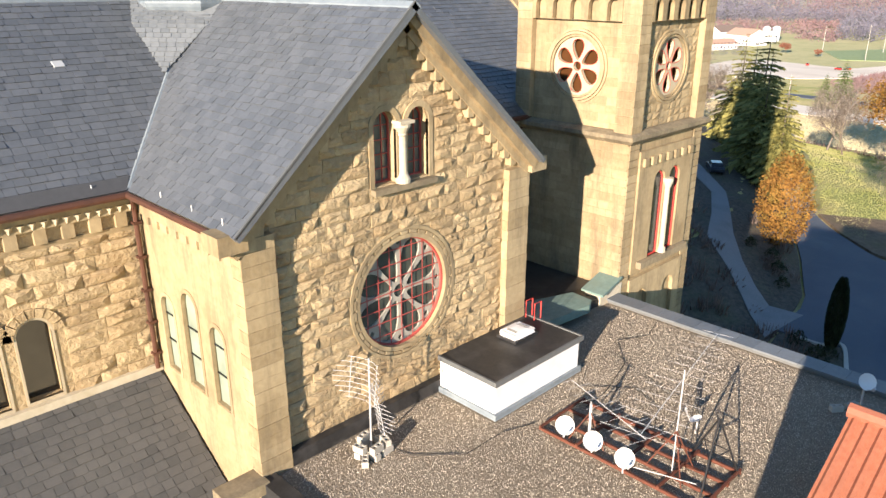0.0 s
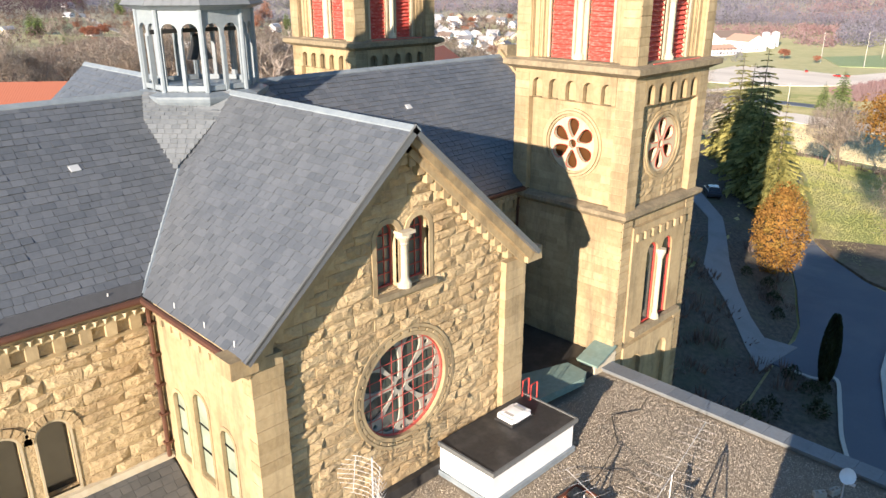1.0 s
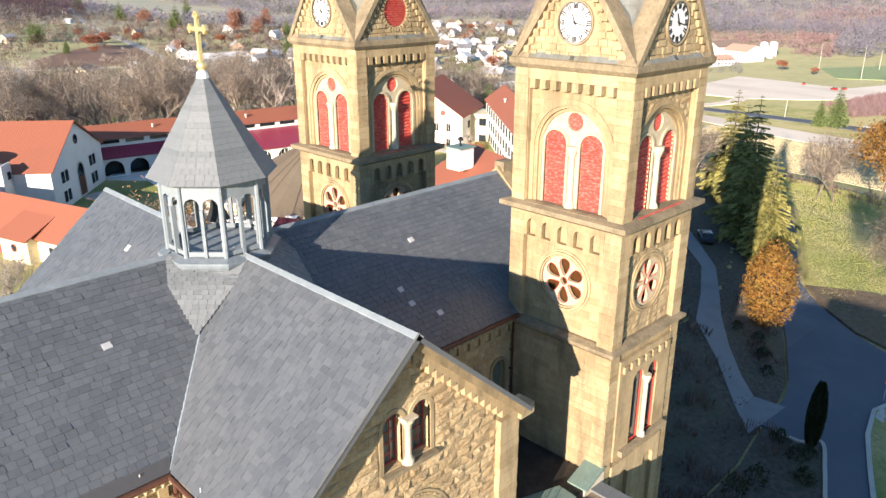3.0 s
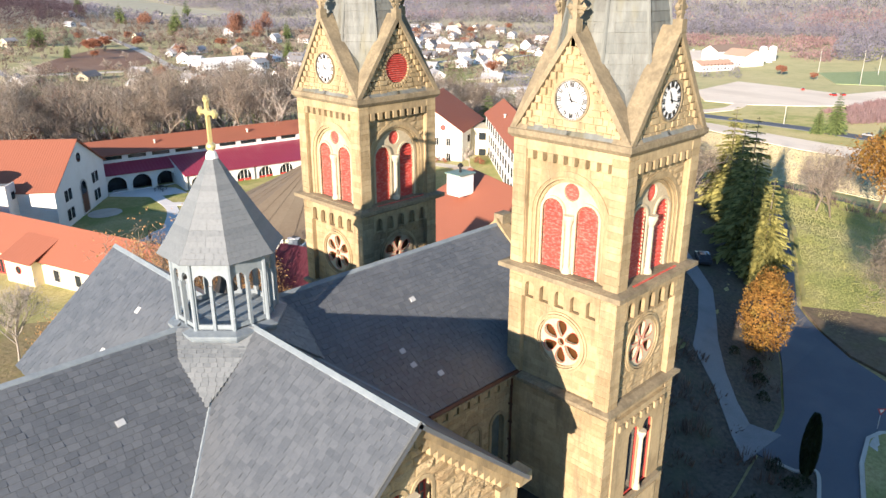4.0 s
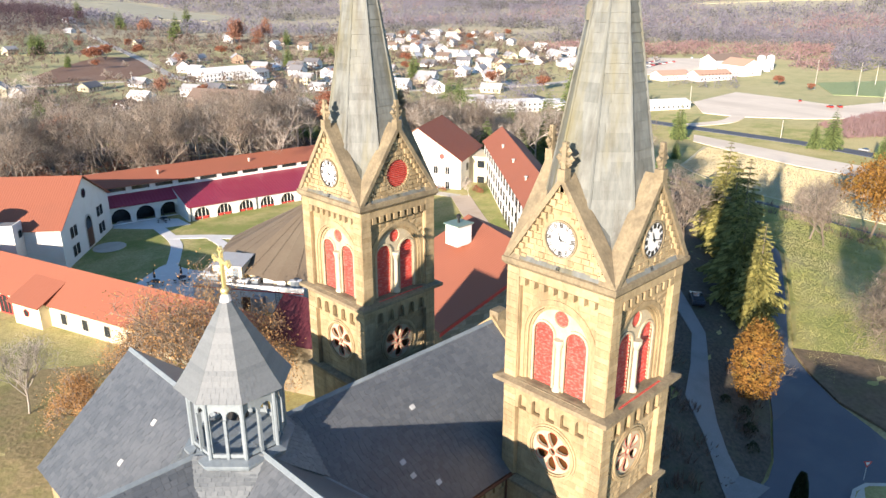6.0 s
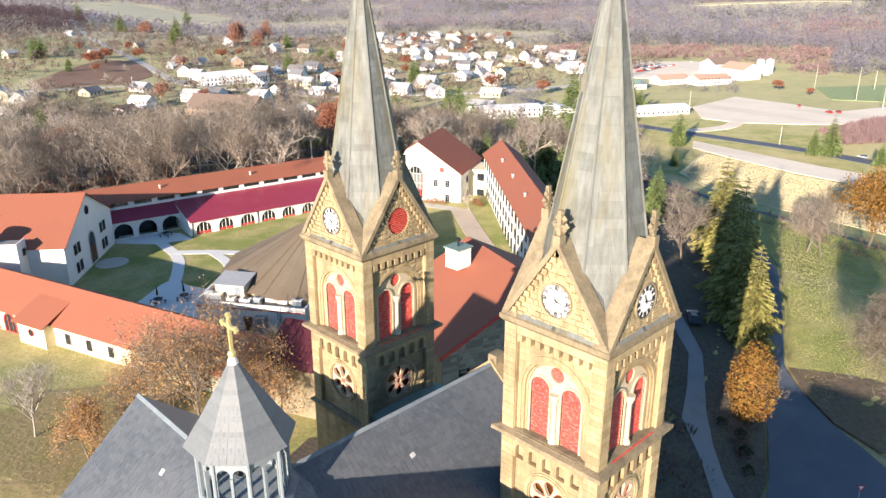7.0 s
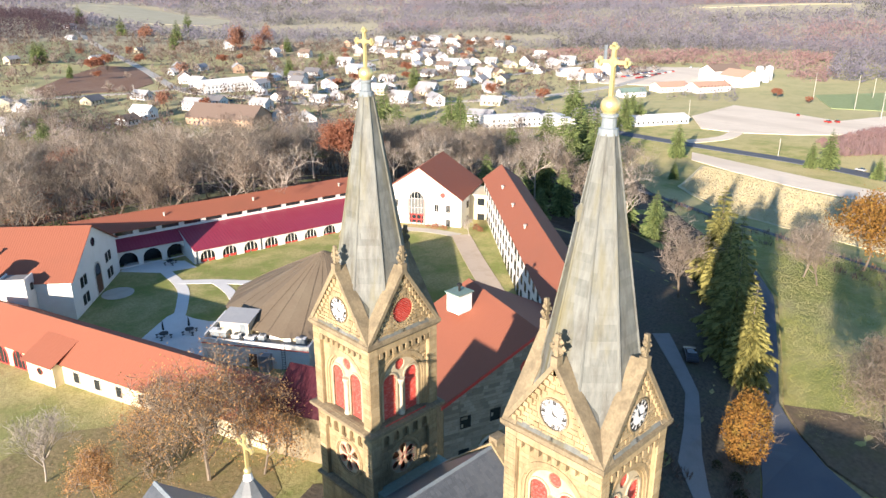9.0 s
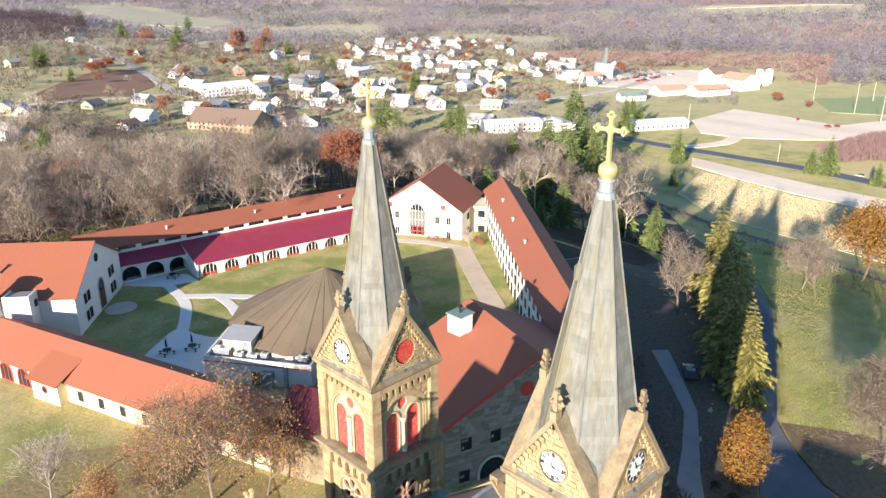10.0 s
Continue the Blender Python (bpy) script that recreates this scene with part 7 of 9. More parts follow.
def leafage(r, tips, per, radius, size, slim=0.6):
    """Small leaf sprays scattered round the twig ends."""
    s = Shape()
    for p in tips:
        for _ in range(per):
            c = p + Vector((r.gauss(0, radius), r.gauss(0, radius), r.gauss(0, radius * 0.8)))
            a, b = Vector((r.uniform(-1, 1), r.uniform(-1, 1), r.uniform(-1, 1))).normalized(), Vector((r.uniform(-1, 1), r.uniform(-1, 1), r.uniform(-1, 1)))
            b = a.cross(b).normalized()
            k = size * r.uniform(0.6, 1.3)
            s.add([c - a * k, c + b * k * slim, c + a * k, c - b * k * slim], [(0, 1, 2, 3)])
    return s


def deciduous(name, label, seed, height, spread=1.0, limbs=6, depth=4, bark=None, leaves=None, per=6, radius=0.5, size=0.22, twig=0.03, first=0.3, group="", sprays=0):
    r = random.Random(seed)
    br, tips = branches(r, height, spread, limbs, depth, first)
    root = tagged(new(name), label, "tree", group)
    trunk, crown = Shape(), Shape()
    for pts, a, b, level in br:
        (trunk if level < 2 else crown).tube(pts if level < 3 else pts[::3], max(a, twig), max(b, twig * 0.7), 6 if level == 0 else 4 if level < 3 else 3, caps=False)
    part("trunk", trunk, bark or BARK, root)
    part("crown", crown, TWIGS if bark is None else bark, root)
    if sprays:
        part("twig_sprays", leafage(r, tips, sprays, 0.028 * height, 0.033 * height, 0.045), SPRAY if bark is not WHITEBARK else bark, root, kind="stuff")
    if leaves:
        part("leaves", leafage(r, tips, per, radius, size), leaves, root, kind="stuff")
    return root


def conifer(name, label, seed, height, radius, mat, group="", whorls=26, bare=0.06):
    r = random.Random(seed)
    root = tagged(new(name), label, "tree", group)
    part("trunk", Shape().tube([(0, 0, -0.5), (0, 0, height * 0.98)], height * 0.014, 0.03, 6), BARK, root)
    s = Shape()
    for w in range(whorls):
        f = (w + r.random() * 0.6) / whorls
        z = height * (bare + (1 - bare) * f)
        R = radius * (1 - f) ** 0.85 * r.uniform(0.75, 1.15) + 0.15
        n = max(5, int(13 * (1 - 0.55 * f)))
        a0 = r.random() * 6.3
        for k in range(n):
            a = a0 + 2 * math.pi * k / n + r.uniform(-0.2, 0.2)
            L = R * r.uniform(0.7, 1.15)
            d, side = Vector((math.cos(a), math.sin(a), 0)), Vector((-math.sin(a), math.cos(a), 0))
            up = Vector((0, 0, 1))
            dr = 0.16 + 0.22 * (1 - f)
            at = lambda t: Vector((0, 0, z)) + d * L * t - up * (dr * L * t * t) + up * 0.08 * L * t ** 3
            for j in range(5):
                t = 0.18 + 0.2 * j
                c, e = at(t), at(min(t + 0.28, 1.05))
                wd = L * 0.30 * (1.1 - t) + 0.12
                for sg in (-1, 1):
                    tip = e + side * sg * wd * r.uniform(0.8, 1.3) - up * r.uniform(0.0, 0.14) * L
                    s.add([c, c + (e - c) * 0.75 + up * 0.03, tip, c + side * sg * wd * 0.35 - up * 0.16 * L * 0.5], [(0, 1, 2, 3)])
            tip = at(1.12)
            s.add([at(0.7) + side * 0.07 * L, at(0.7) - side * 0.07 * L, tip], [(0, 1, 2)])
    part("crown", s, mat, root)
    return root


def stand(ob, x, y, k=1.0, turn=None, z=None):
    r = random.Random(int(x * 31 + y * 17))
    return pose(x, y, ground_at(x, y) if z is None else z, 0, 0, r.uniform(0, 360) if turn is None else turn) @ Matrix.Diagonal((k, k, k * r.uniform(0.92, 1.1), 1))


def put(ob, x, y, k=1.0, label="", group=""):
    ob.matrix_basis = stand(ob, x, y, k)
    return tagged(ob, label, group=group)


# trees that stand by themselves
def maple(name, label, seed, height, half, mat, count, size):
    """A dense oval crown of small leaves over a short trunk, with hollows and an uneven rim."""
    r = random.Random(seed)
    root = tagged(new(name), label, "tree")
    br, tips = branches(r, height * 0.9, 0.7, 8, 3)
    tr_ = Shape()
    for pts, a, b_, level in br:
        tr_.tube(pts, a, b_, 5 if level < 2 else 3, caps=False)
    part("trunk", tr_, BARK, root)
    s_ = Shape()
    while count:
        d_ = Vector((r.gauss(0, 1), r.gauss(0, 1), r.gauss(0, 1))).normalized()
        f = r.uniform(0.55, 1.0) ** 0.6
        lump = 1 + 0.20 * noise.noise(d_ * 2.6 + Vector((seed, 0, 0))) + 0.14 * noise.noise(d_ * 6.0 + Vector((0, seed, 0)))
        zf = d_.z * f
        wide = half * (1.0 - 0.25 * max(zf, 0))
        c = Vector((d_.x * wide * f * lump, d_.y * wide * f * lump, height * 0.54 + zf * height * 0.48 * lump))
        if noise.noise(c * 0.9) < -0.32:
            count -= 1
            continue
        a, b_ = Vector((r.uniform(-1, 1), r.uniform(-1, 1), r.uniform(-1, 1))).normalized(), d_
        b_ = (a.cross(b_) + Vector((r.uniform(-.4, .4), r.uniform(-.4, .4), r.uniform(-.4, .4)))).normalized()
        k = size * r.uniform(0.6, 1.3)
        s_.add([c - a * k, c + b_ * k * 0.7, c + a * k, c - b_ * k * 0.7], [(0, 1, 2, 3)])
        count -= 1
    part("leaves", s_, mat, root, kind="stuff")
    return root


put(maple("orange_maple", "oval maple with dense orange and yellow leaves beside the drive", 11, 10.8, 3.1, ORANGELEAF, 8500, 0.15), 74.54, 0.81)
low_oak = put(deciduous("oak_tree", "spreading oak with thin rust-brown leaves by the low wing", 21, 14.5, 1.5, 10, 4, bark=BARK, leaves=RUSTLEAF, per=11, radius=0.8, size=0.095, twig=0.025, sprays=8), 24.4, 42.2, 1.2)
low_oak.location.z -= 2.4  # its limbs start near the ground
low_oak = put(deciduous("oak_tree", "wide rust-brown oak on the lawn", 22, 11.0, 1.4, 8, 4, bark=BARK, leaves=RUSTLEAF, per=10, radius=0.8, size=0.095, twig=0.022, sprays=8), 20.1, 47.87)
low_oak.location.z -= 1.6  # its limbs start near the ground
put(deciduous("oak_tree", "rust-leaved oak beside the low wing", 23, 9.0, 1.3, 8, 4, bark=BARK, leaves=RUSTLEAF, per=10, radius=0.6, size=0.10, twig=0.022, sprays=6), 29.5, 38.6, 1.1)
put(deciduous("oak_tree", "small rust-leaved oak sapling on the lawn", 30, 6.5, 1.1, 7, 4, leaves=RUSTLEAF, per=14, radius=0.5, size=0.09, sprays=4), 13.61, 46.9)
put(deciduous("bare_tree", "pale bare tree with fine upright twigs on the lawn", 24, 9.2, 0.7, 9, 4, bark=WHITEBARK, twig=0.016, sprays=4), 10.87, 55.9)
put(deciduous("bare_tree", "many-stemmed bare tree beside the drive", 25, 11.0, 0.95, 12, 4, bark=BARK, twig=0.018, sprays=16), 95.55, -10.02, 1.6)
put(deciduous("bare_tree", "pale bare tree with spreading limbs in shade", 26, 14.5, 0.9, 9, 4, sprays=8), 110.36, 29.19)
put(deciduous("bare_tree", "grey bare tree on the sunlit lawn", 27, 15.5, 0.85, 8, 4, sprays=7), 157.9, 20.6)
put(deciduous("bare_tree", "grey bare tree on the sunlit lawn", 28, 14.5, 0.85, 8, 4, sprays=7), 161.8, 25.1)
put(deciduous("oak_tree", "orange-brown tree at the meadow's edge", 29, 16.0, 1.0, 8, 4, leaves=ORANGELEAF, per=16, radius=0.9, size=0.26), 198.0, 22.1, 1.3)
spruce = conifer("spruce_tree", "tall sunlit spruce with drooping boughs", 31, 20.0, 5.9, NEEDLES, "row of spruces")
put(spruce, 134.42, 33.62, 1.0)
for x, y, k in ((92.83, 8.97, 0.74), (97.34, 13.55, 0.9), (107.35, 18.22, 0.95), (118.37, 24.68, 0.9), (126.39, 28.15, 0.8)):
    copy_thing(spruce, stand(spruce, x, y, k))
pine = conifer("pine_tree", "dark green pine among bare trees", 32, 18.0, 6.0, PINEGREEN, "pines")
put(pine, 352.8, 83.1, 1.0)
PINES_BESIDE_TOWN = [(330.7, 39.2, 0.7), (345.8, 60.1, 0.6), (241.2, 159, 0.9), (216, 129.1, 0.9), (331.8, 298.5, 1), (406.5, 260.5, 0.9), (425.3, 230.6, 0.8), (429.3, 238.5, 0.7), (226, 761.4, 0.9), (211.2, 630.5, 0.6), (483.5, 637.6, 0.8), (160.75, 99.37, 0.9), (176.7, 83.38, 0.8), (192.79, 95.3, 0.95), (230.1, 772.4, 1.3), (234, 764.4, 1.2), (425.2, 1042.4, 1.6), (430.3, 1208.4, 1.5), (419.2, 873.6, 1.4), (474.7, 978.3, 1.5), (563.4, 1122.9, 1.8), (383.3, 567.9, 1.1)]
PINES_IN_WOOD = [(451.4, 610.7, 1.1), (414.4, 431.1, 1.2), (524.3, 784.3, 1.2), (219.8, 243.8, 1.7), (219.7, 230.8, 1.48), (245.6, 220.8, 1.62), (239.5, 208.9, 1.45), (281.2, 166.9, 1.62), (260.2, 161, 1.38), (290.2, 167.9, 1.33), (327, 144.9, 0.91), (348.8, 89.1, 0.67), (286, 124, 0.47), (174.1, 268.9, 0.91), (156.4, 307.9, 0.87), (149.4, 315.9, 0.78), (187, 260.9, 0.79), (194.9, 256.8, 0.79), (108.9, 373.1, 1.07), (232.4, 196.9, 1.32), (182.1, 277.5, 1), (198.6, 275.9, 0.89)]
PINES_BY_DORMITORY = [(141, 104, 0.75), (149, 84, 0.7), (147, 70, 0.62), (152, 58, 0.7), (139, 64, 0.5), (160, 72, 0.8), (137, 82, 0.5)]
PINES_BEHIND_COURT = [(278.7, 309.7, 1.44), (284, 260.5, 1.33), (273.9, 231.4, 1.11), (150.8, 100.2, 0.72), (380.2, 246.7, 1.44), (297.6, 182.5, 1.44), (274.8, 175.7, 1.33), (255.3, 145.4, 1.33), (375.5, 204.8, 1.11), (393.1, 206.1, 0.94), (298.7, 203.2, 1.22), (263.4, 198.6, 1.11), (265.7, 285, 1.11), (187.3, 299.3, 0.78), (163, 342.5, 0.67), (103.5, 360.9, 0.89), (255.9, 843.1, 0.78), (244.4, 823.5, 0.78), (227.7, 676.8, 0.44)]
for x, y, k in PINES_BESIDE_TOWN + PINES_IN_WOOD + PINES_BY_DORMITORY + PINES_BEHIND_COURT:
    copy_thing(pine, stand(pine, x, y, k))
cyp = tagged(new("cypress_shrub"), "dark columnar evergreen beside the drive", "shrub")
r_ = random.Random(4)
cs_ = Shape()
for k in range(1500):
    f = r_.random() ** 0.8
    a, R = r_.uniform(0, 6.3), 0.68 * math.sin(math.pi * min(0.12 + f * 0.86, 1)) ** 0.6
    c = Vector((R * math.cos(a), R * math.sin(a), 0.2 + 6.2 * f))
    cs_.add([c, c + Vector((r_.uniform(-.15, .15), r_.uniform(-.15, .15), 0.5)), c + Vector((math.cos(a) * .18, math.sin(a) * .18, 0.25))], [(0, 1, 2)])
part("foliage", cs_, DARKNEEDLES, cyp)
part("stem", Shape().lathe(0, 0, [(0.35, 0), (0.52, 2.5), (0.33, 5.2), (0.08, 6.2)], 9), DARKNEEDLES, cyp)
cyp.matrix_basis = pose(57.9, -10.9, ground_at(57.9, -10.9))

# woods behind the cloister
WOOD = [(-8, 132), (30, 128), (58, 124), (106, 117), (134.85, 117.38), (150.7, 94.41), (148.53, 66), (142, 58), (160, 62), (214, 108), (256, 143), (296, 172), (301.4, 220.7), (237.7, 248.8), (182, 270.9), (132.4, 304), (97.7, 344.1), (22.8, 334.6), (-37.69, 239.92)]
kinds = [deciduous("bare_tree", "bare grey-brown woodland tree behind the cloister", 40 + k, 20.0, 0.75 + 0.08 * k, 5, 4, twig=0.04, bark=PALEBARK if k % 3 == 2 else None, sprays=8, group="woodland trees") for k in range(5)]
kinds.append(deciduous("oak_tree", "woodland oak holding rust-red leaves", 47, 16.0, 0.9, 7, 3, leaves=REDLEAF, per=110, radius=1.0, size=0.24, group="woodland trees"))
kinds[5].matrix_basis = stand(kinds[5], 118, 138, 1.15)
copy_thing(kinds[5], stand(kinds[5], 63, 190, 0.8))
copy_thing(kinds[5], stand(kinds[5], 44, 172, 0.62))
rw_ = random.Random(17)
spots = []


def screens(x, y):
    """Whether a tree here would stand before one of the tall pines of the wood's edge."""
    for px, py in TALLPINES:
        dx, dy = px + 6, py + 28
        L_ = math.hypot(dx, dy)
        along, off = ((x + 6) * dx + (y + 28) * dy) / L_, abs((x + 6) * dy - (y + 28) * dx) / L_
        if -8 < L_ - along < 70 and off < 6.0:
            return True
    return False


TALLPINES = [(218.9, 244.4), (259.8, 161.3), (182.1, 277.5), (198.6, 275.9), (278.7, 309.7), (284.0, 260.5), (273.9, 231.4), (297.6, 182.5), (274.8, 175.7), (255.3, 145.4), (298.7, 203.2), (263.4, 198.6), (265.7, 285.0), (118, 138)]
while len(spots) < 330:
    x, y = rw_.uniform(-40, 320), rw_.uniform(45, 350)
    if inside((x, y), WOOD) and not screens(x, y) and all((x - a) ** 2 + (y - b_) ** 2 > 36 for a, b_ in spots) and rw_.random() < (1.0 if math.hypot(x - 62, y - 72) < 190 else 0.55):
        spots.append((x, y))
WOOD2 = [(58.9, 351.3), (114.7, 351.1), (149, 398.9), (153.4, 468.8), (143.8, 538.9), (99.9, 539.1), (53.4, 439.4)]
while len(spots) < 385:
    x, y = rw_.uniform(40, 160), rw_.uniform(345, 545)
    if inside((x, y), WOOD2) and all((x - a) ** 2 + (y - b_) ** 2 > 60 for a, b_ in spots) and all((x - a) ** 2 + (y - b_) ** 2 > 170 for a, b_ in ((109.3, 444.1), (141.2, 441.9), (139.7, 514.9), (132.8, 529.9), (98.7, 344.1))):
        spots.append((x, y))
used = set()
spots.sort(key=lambda p: math.hypot(p[0] - 62, p[1] - 72))
behind = {}
for n, (x, y) in enumerate(spots):
    k = rw_.choice((0, 0, 1, 1, 2, 3, 3, 4, 4, 2, 0, 1, 3, 4, 2, 2))
    m = stand(kinds[k], x, y, rw_.uniform(0.6, 1.05) * (1.12 if x < 40 else 1.0))
    if n >= 215 and k in used:
        for ch in kinds[k].children[:2]:
            behind.setdefault(ch.data.materials[0].name, Shape()).add([m @ v.co for v in ch.data.vertices], [tuple(p.vertices) for p in ch.data.polygons])
        continue
    if k not in used:
        used.add(k)
        kinds[k].matrix_basis = stand(kinds[k], x, y, 1.0)
    else:
        copy_thing(kinds[k], m)

for name_, sh_ in behind.items():
    tagged(part("woodland", sh_, bpy.data.materials[name_], None), "bare woodland trees further down the slope", "woods", kind="stuff")


def twig_clump(s, r, x, y, z, w, h, blades=16):
    """A brushy crown of many thin upright blades."""
    for _ in range(blades):
        a, f = r.uniform(0, 6.3), r.random() ** 0.5
        bx, by = x + w * f * math.cos(a), y + w * f * math.sin(a)
        t = h * (1 - 0.45 * f * f) * r.uniform(0.75, 1.1)
        d = w * r.uniform(0.05, 0.11)
        b2 = r.uniform(0, 3.2)
        s.add([(bx - d * math.cos(b2), by - d * math.sin(b2), z + t * r.uniform(0.0, 0.3)), (bx + d * math.cos(b2), by + d * math.sin(b2), z + t * r.uniform(0.1, 0.35)), (bx + (bx - x) * 0.35, by + (by - y) * 0.35, z + t)], [(0, 1, 2)])


def soft_crown(s, r, x, y, z, w, h, n, grow=1.0):
    """A leafless crown far off: small shards strewn through an uneven dome."""
    for _ in range(n):
        a, e = r.uniform(0, 6.2832), r.random()
        f = (1 - e * e) ** 0.5 * r.uniform(0.45, 1.0)
        c = (x + w * f * math.cos(a), y + w * f * math.sin(a), z + h * (0.12 + 0.88 * e * r.uniform(0.75, 1.05)))
        k = (0.10 + 0.08 * r.random()) * w * grow
        q = [(r.uniform(-1, 1), r.uniform(-1, 1), r.uniform(-1, 1)) for _ in range(3)]
        s.add([(c[0] + k * p[0], c[1] + k * p[1], c[2] + k * p[2] * 1.3) for p in q], [(0, 1, 2)])


brush = Shape()
for _ in range(2600):
    x, y = rw_.uniform(-40, 320), rw_.uniform(45, 350)
    if inside((x, y), WOOD):
        twig_clump(brush, rw_, x, y, ground_at(x, y) - 0.2, rw_.uniform(1.5, 3.0), rw_.uniform(1.5, 3.5), 10)
thicket = Shape()
n = 0
while n < 420:
    x, y = rw_.uniform(80, 185), rw_.uniform(320, 500)
    if inside((x, y), [(112, 480), (150, 478), (176, 432), (175, 362), (128, 322), (84, 350), (86, 400)]) and all((x - a) ** 2 + (y - b_) ** 2 > 150 for a, b_ in ((173, 427), (137, 506), (129, 514), (109, 444))):
        soft_crown(thicket, rw_, x, y, ground_at(x, y), rw_.uniform(2.2, 4.2), rw_.uniform(5, 12), 60, 0.8)
        n += 1
russet = Shape()
n = 0
while n < 260:
    x, y = rw_.uniform(-5, 85), rw_.uniform(126, 200)
    if inside((x, y), WOOD) and noise.noise(Vector((x / 22, y / 22, 3.3))) > 0.02:
        soft_crown(russet, rw_, x, y, ground_at(x, y), rw_.uniform(1.2, 2.6), rw_.uniform(2, 5), 110, 0.7)
        n += 1
tagged(part("russet_brush", russet, REDLEAF, None), "russet-leaved brush under the woodland trees", "brush", kind="stuff")
tagged(part("thicket", thicket, BRUSH, None), "brown leafless thicket below the town", "brush", kind="stuff")
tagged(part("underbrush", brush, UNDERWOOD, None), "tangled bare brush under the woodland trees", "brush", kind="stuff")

# distant woods
TOWN = [(103.3, 439.1), (262.2, 328.6), (342, 333.4), (431.7, 318.3), (541.1, 218.5), (701.1, 223.3), (706.4, 328), (642.2, 477.6), (833, 686.9), (773.8, 796.7), (525, 897.2), (475.9, 1007.3), (387.2, 1177.6), (246.7, 1048.3), (155.3, 778.8), (114, 559)]


far, scrub, farrust, fardark, hill = Shape(), Shape(), Shape(), Shape(), Shape()
rf = random.Random(23)
CLEARED = [[(568.7, 1396.7), (691.7, 1296.2), (787.8, 1355.8), (770.3, 1845.7), (651, 1896.2)], [(1482.4, 736), (1562.1, 656.1), (1661.6, 496.3), (1721.5, 476.3), (1851.7, 555.9), (1622.5, 775.7)], [(1723.4, 1024.9), (1793, 945), (1903.4, 1044.6), (1803.8, 1124.5)]]
eye = (-6, -28)
HILL = [(225, 985), (281, 1010), (325, 1008), (352, 1042), (400, 1085), (430, 1160), (420, 1420), (330, 1560), (180, 1500), (170, 1150)]
for band, (d0, d1, count, w, h) in enumerate(((330, 640, 2600, 4.0, 9), (640, 1100, 6500, 6.0, 13), (1100, 1900, 7500, 9.5, 15), (1900, 3200, 6500, 17, 19), (3200, 4800, 4000, 30, 26))):
    for _ in range(count):
        a, d = radians(rf.uniform(9, 84)), math.sqrt(rf.uniform(d0 ** 2, d1 ** 2))
        x, y = eye[0] + d * math.cos(a), eye[1] + d * math.sin(a)
        if inside((x, y), TOWN):
            continue
        open_ = noise.noise(Vector((x / 330, y / 330, 5.1)))
        lowland = a < radians(31) and d < 690
        if lowland and not (d > 560 and a > radians(24)):
            if open_ < 0.35 or d < 520:
                continue
        if not lowland and d < 1500 and open_ > (0.30 if a > radians(50) else 0.52):
            continue
        if d < 640 and a > radians(31) and rf.random() < 0.6:
            continue
        if d >= 1500 and open_ > 0.38:
            continue
        ux, uy = (x - eye[0]) / d, (y - eye[1]) / d
        if any(inside((x + ux * q, y + uy * q), f_) for f_ in CLEARED for q in (0, 70, 140, 210)):
            continue
        if inside((x, y), [(1331.9, 556.6), (1461.8, 541.5), (1701.5, 496.3), (1881.7, 555.9), (1622, 636)]) or inside((x, y), [(195.2, 778.6), (266.8, 743.2), (325.3, 847.9), (361.6, 1077.7), (258.4, 1008.2)]):
            continue
        z = ground_at(x, y) - 0.5
        k = rf.uniform(0.75, 1.3)
        if inside((x, y), HILL):
            continue
        if radians(18) < a < radians(40) and 640 < d < 930:
            soft_crown(scrub, rf, x, y, z, w * k * 1.1, h * k * 0.42, 34)
        else:
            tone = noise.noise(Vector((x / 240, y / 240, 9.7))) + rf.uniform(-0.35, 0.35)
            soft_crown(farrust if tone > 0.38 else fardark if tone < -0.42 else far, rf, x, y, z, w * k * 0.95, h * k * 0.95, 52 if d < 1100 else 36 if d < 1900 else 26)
n = 0
while n < 1300:
    x, y = rf.uniform(170, 430), rf.uniform(980, 1560)
    if inside((x, y), HILL):
        soft_crown(hill, rf, x, y, ground_at(x, y) - 0.5, rf.uniform(5, 8), rf.uniform(13, 20), 44)
        n += 1
tagged(part("distant_woods", far, HAZEWOOD, None), "bare autumn woods over distant hills, haze painted into their colour", "woods", kind="stuff")
tagged(part("distant_woods", farrust, HAZERUST, None), "rust-leaved autumn woods on distant hills, haze painted into their colour", "woods", kind="stuff")
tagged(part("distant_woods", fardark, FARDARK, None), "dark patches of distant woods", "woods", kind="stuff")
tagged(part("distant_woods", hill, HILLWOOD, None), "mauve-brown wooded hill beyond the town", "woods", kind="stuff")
tagged(part("scrub_belt", scrub, SCRUB, None), "red-brown scrub belt in the valley", "scrub", kind="stuff")

# shrubs in the shade by the towers
bed = Shape()
rb2 = random.Random(77)
for _ in range(620):
    x, y = rb2.uniform(36, 92), rb2.uniform(-18, 34)
    if inside((x, y), [(36.43, -18.11), (50.39, -14.33), (57.87, -11.35), (57.37, -6.65), (60.36, -2.16), (66.35, 4.82), (76.27, 13.81), (88.29, 23.76), (84.32, 29.75), (70.34, 11.8), (44.4, 5.86)]):
        twig_clump(bed, rb2, x, y, ground_at(x, y) - 0.1, rb2.uniform(0.6, 1.6), rb2.uniform(0.6, 2.2), 20)
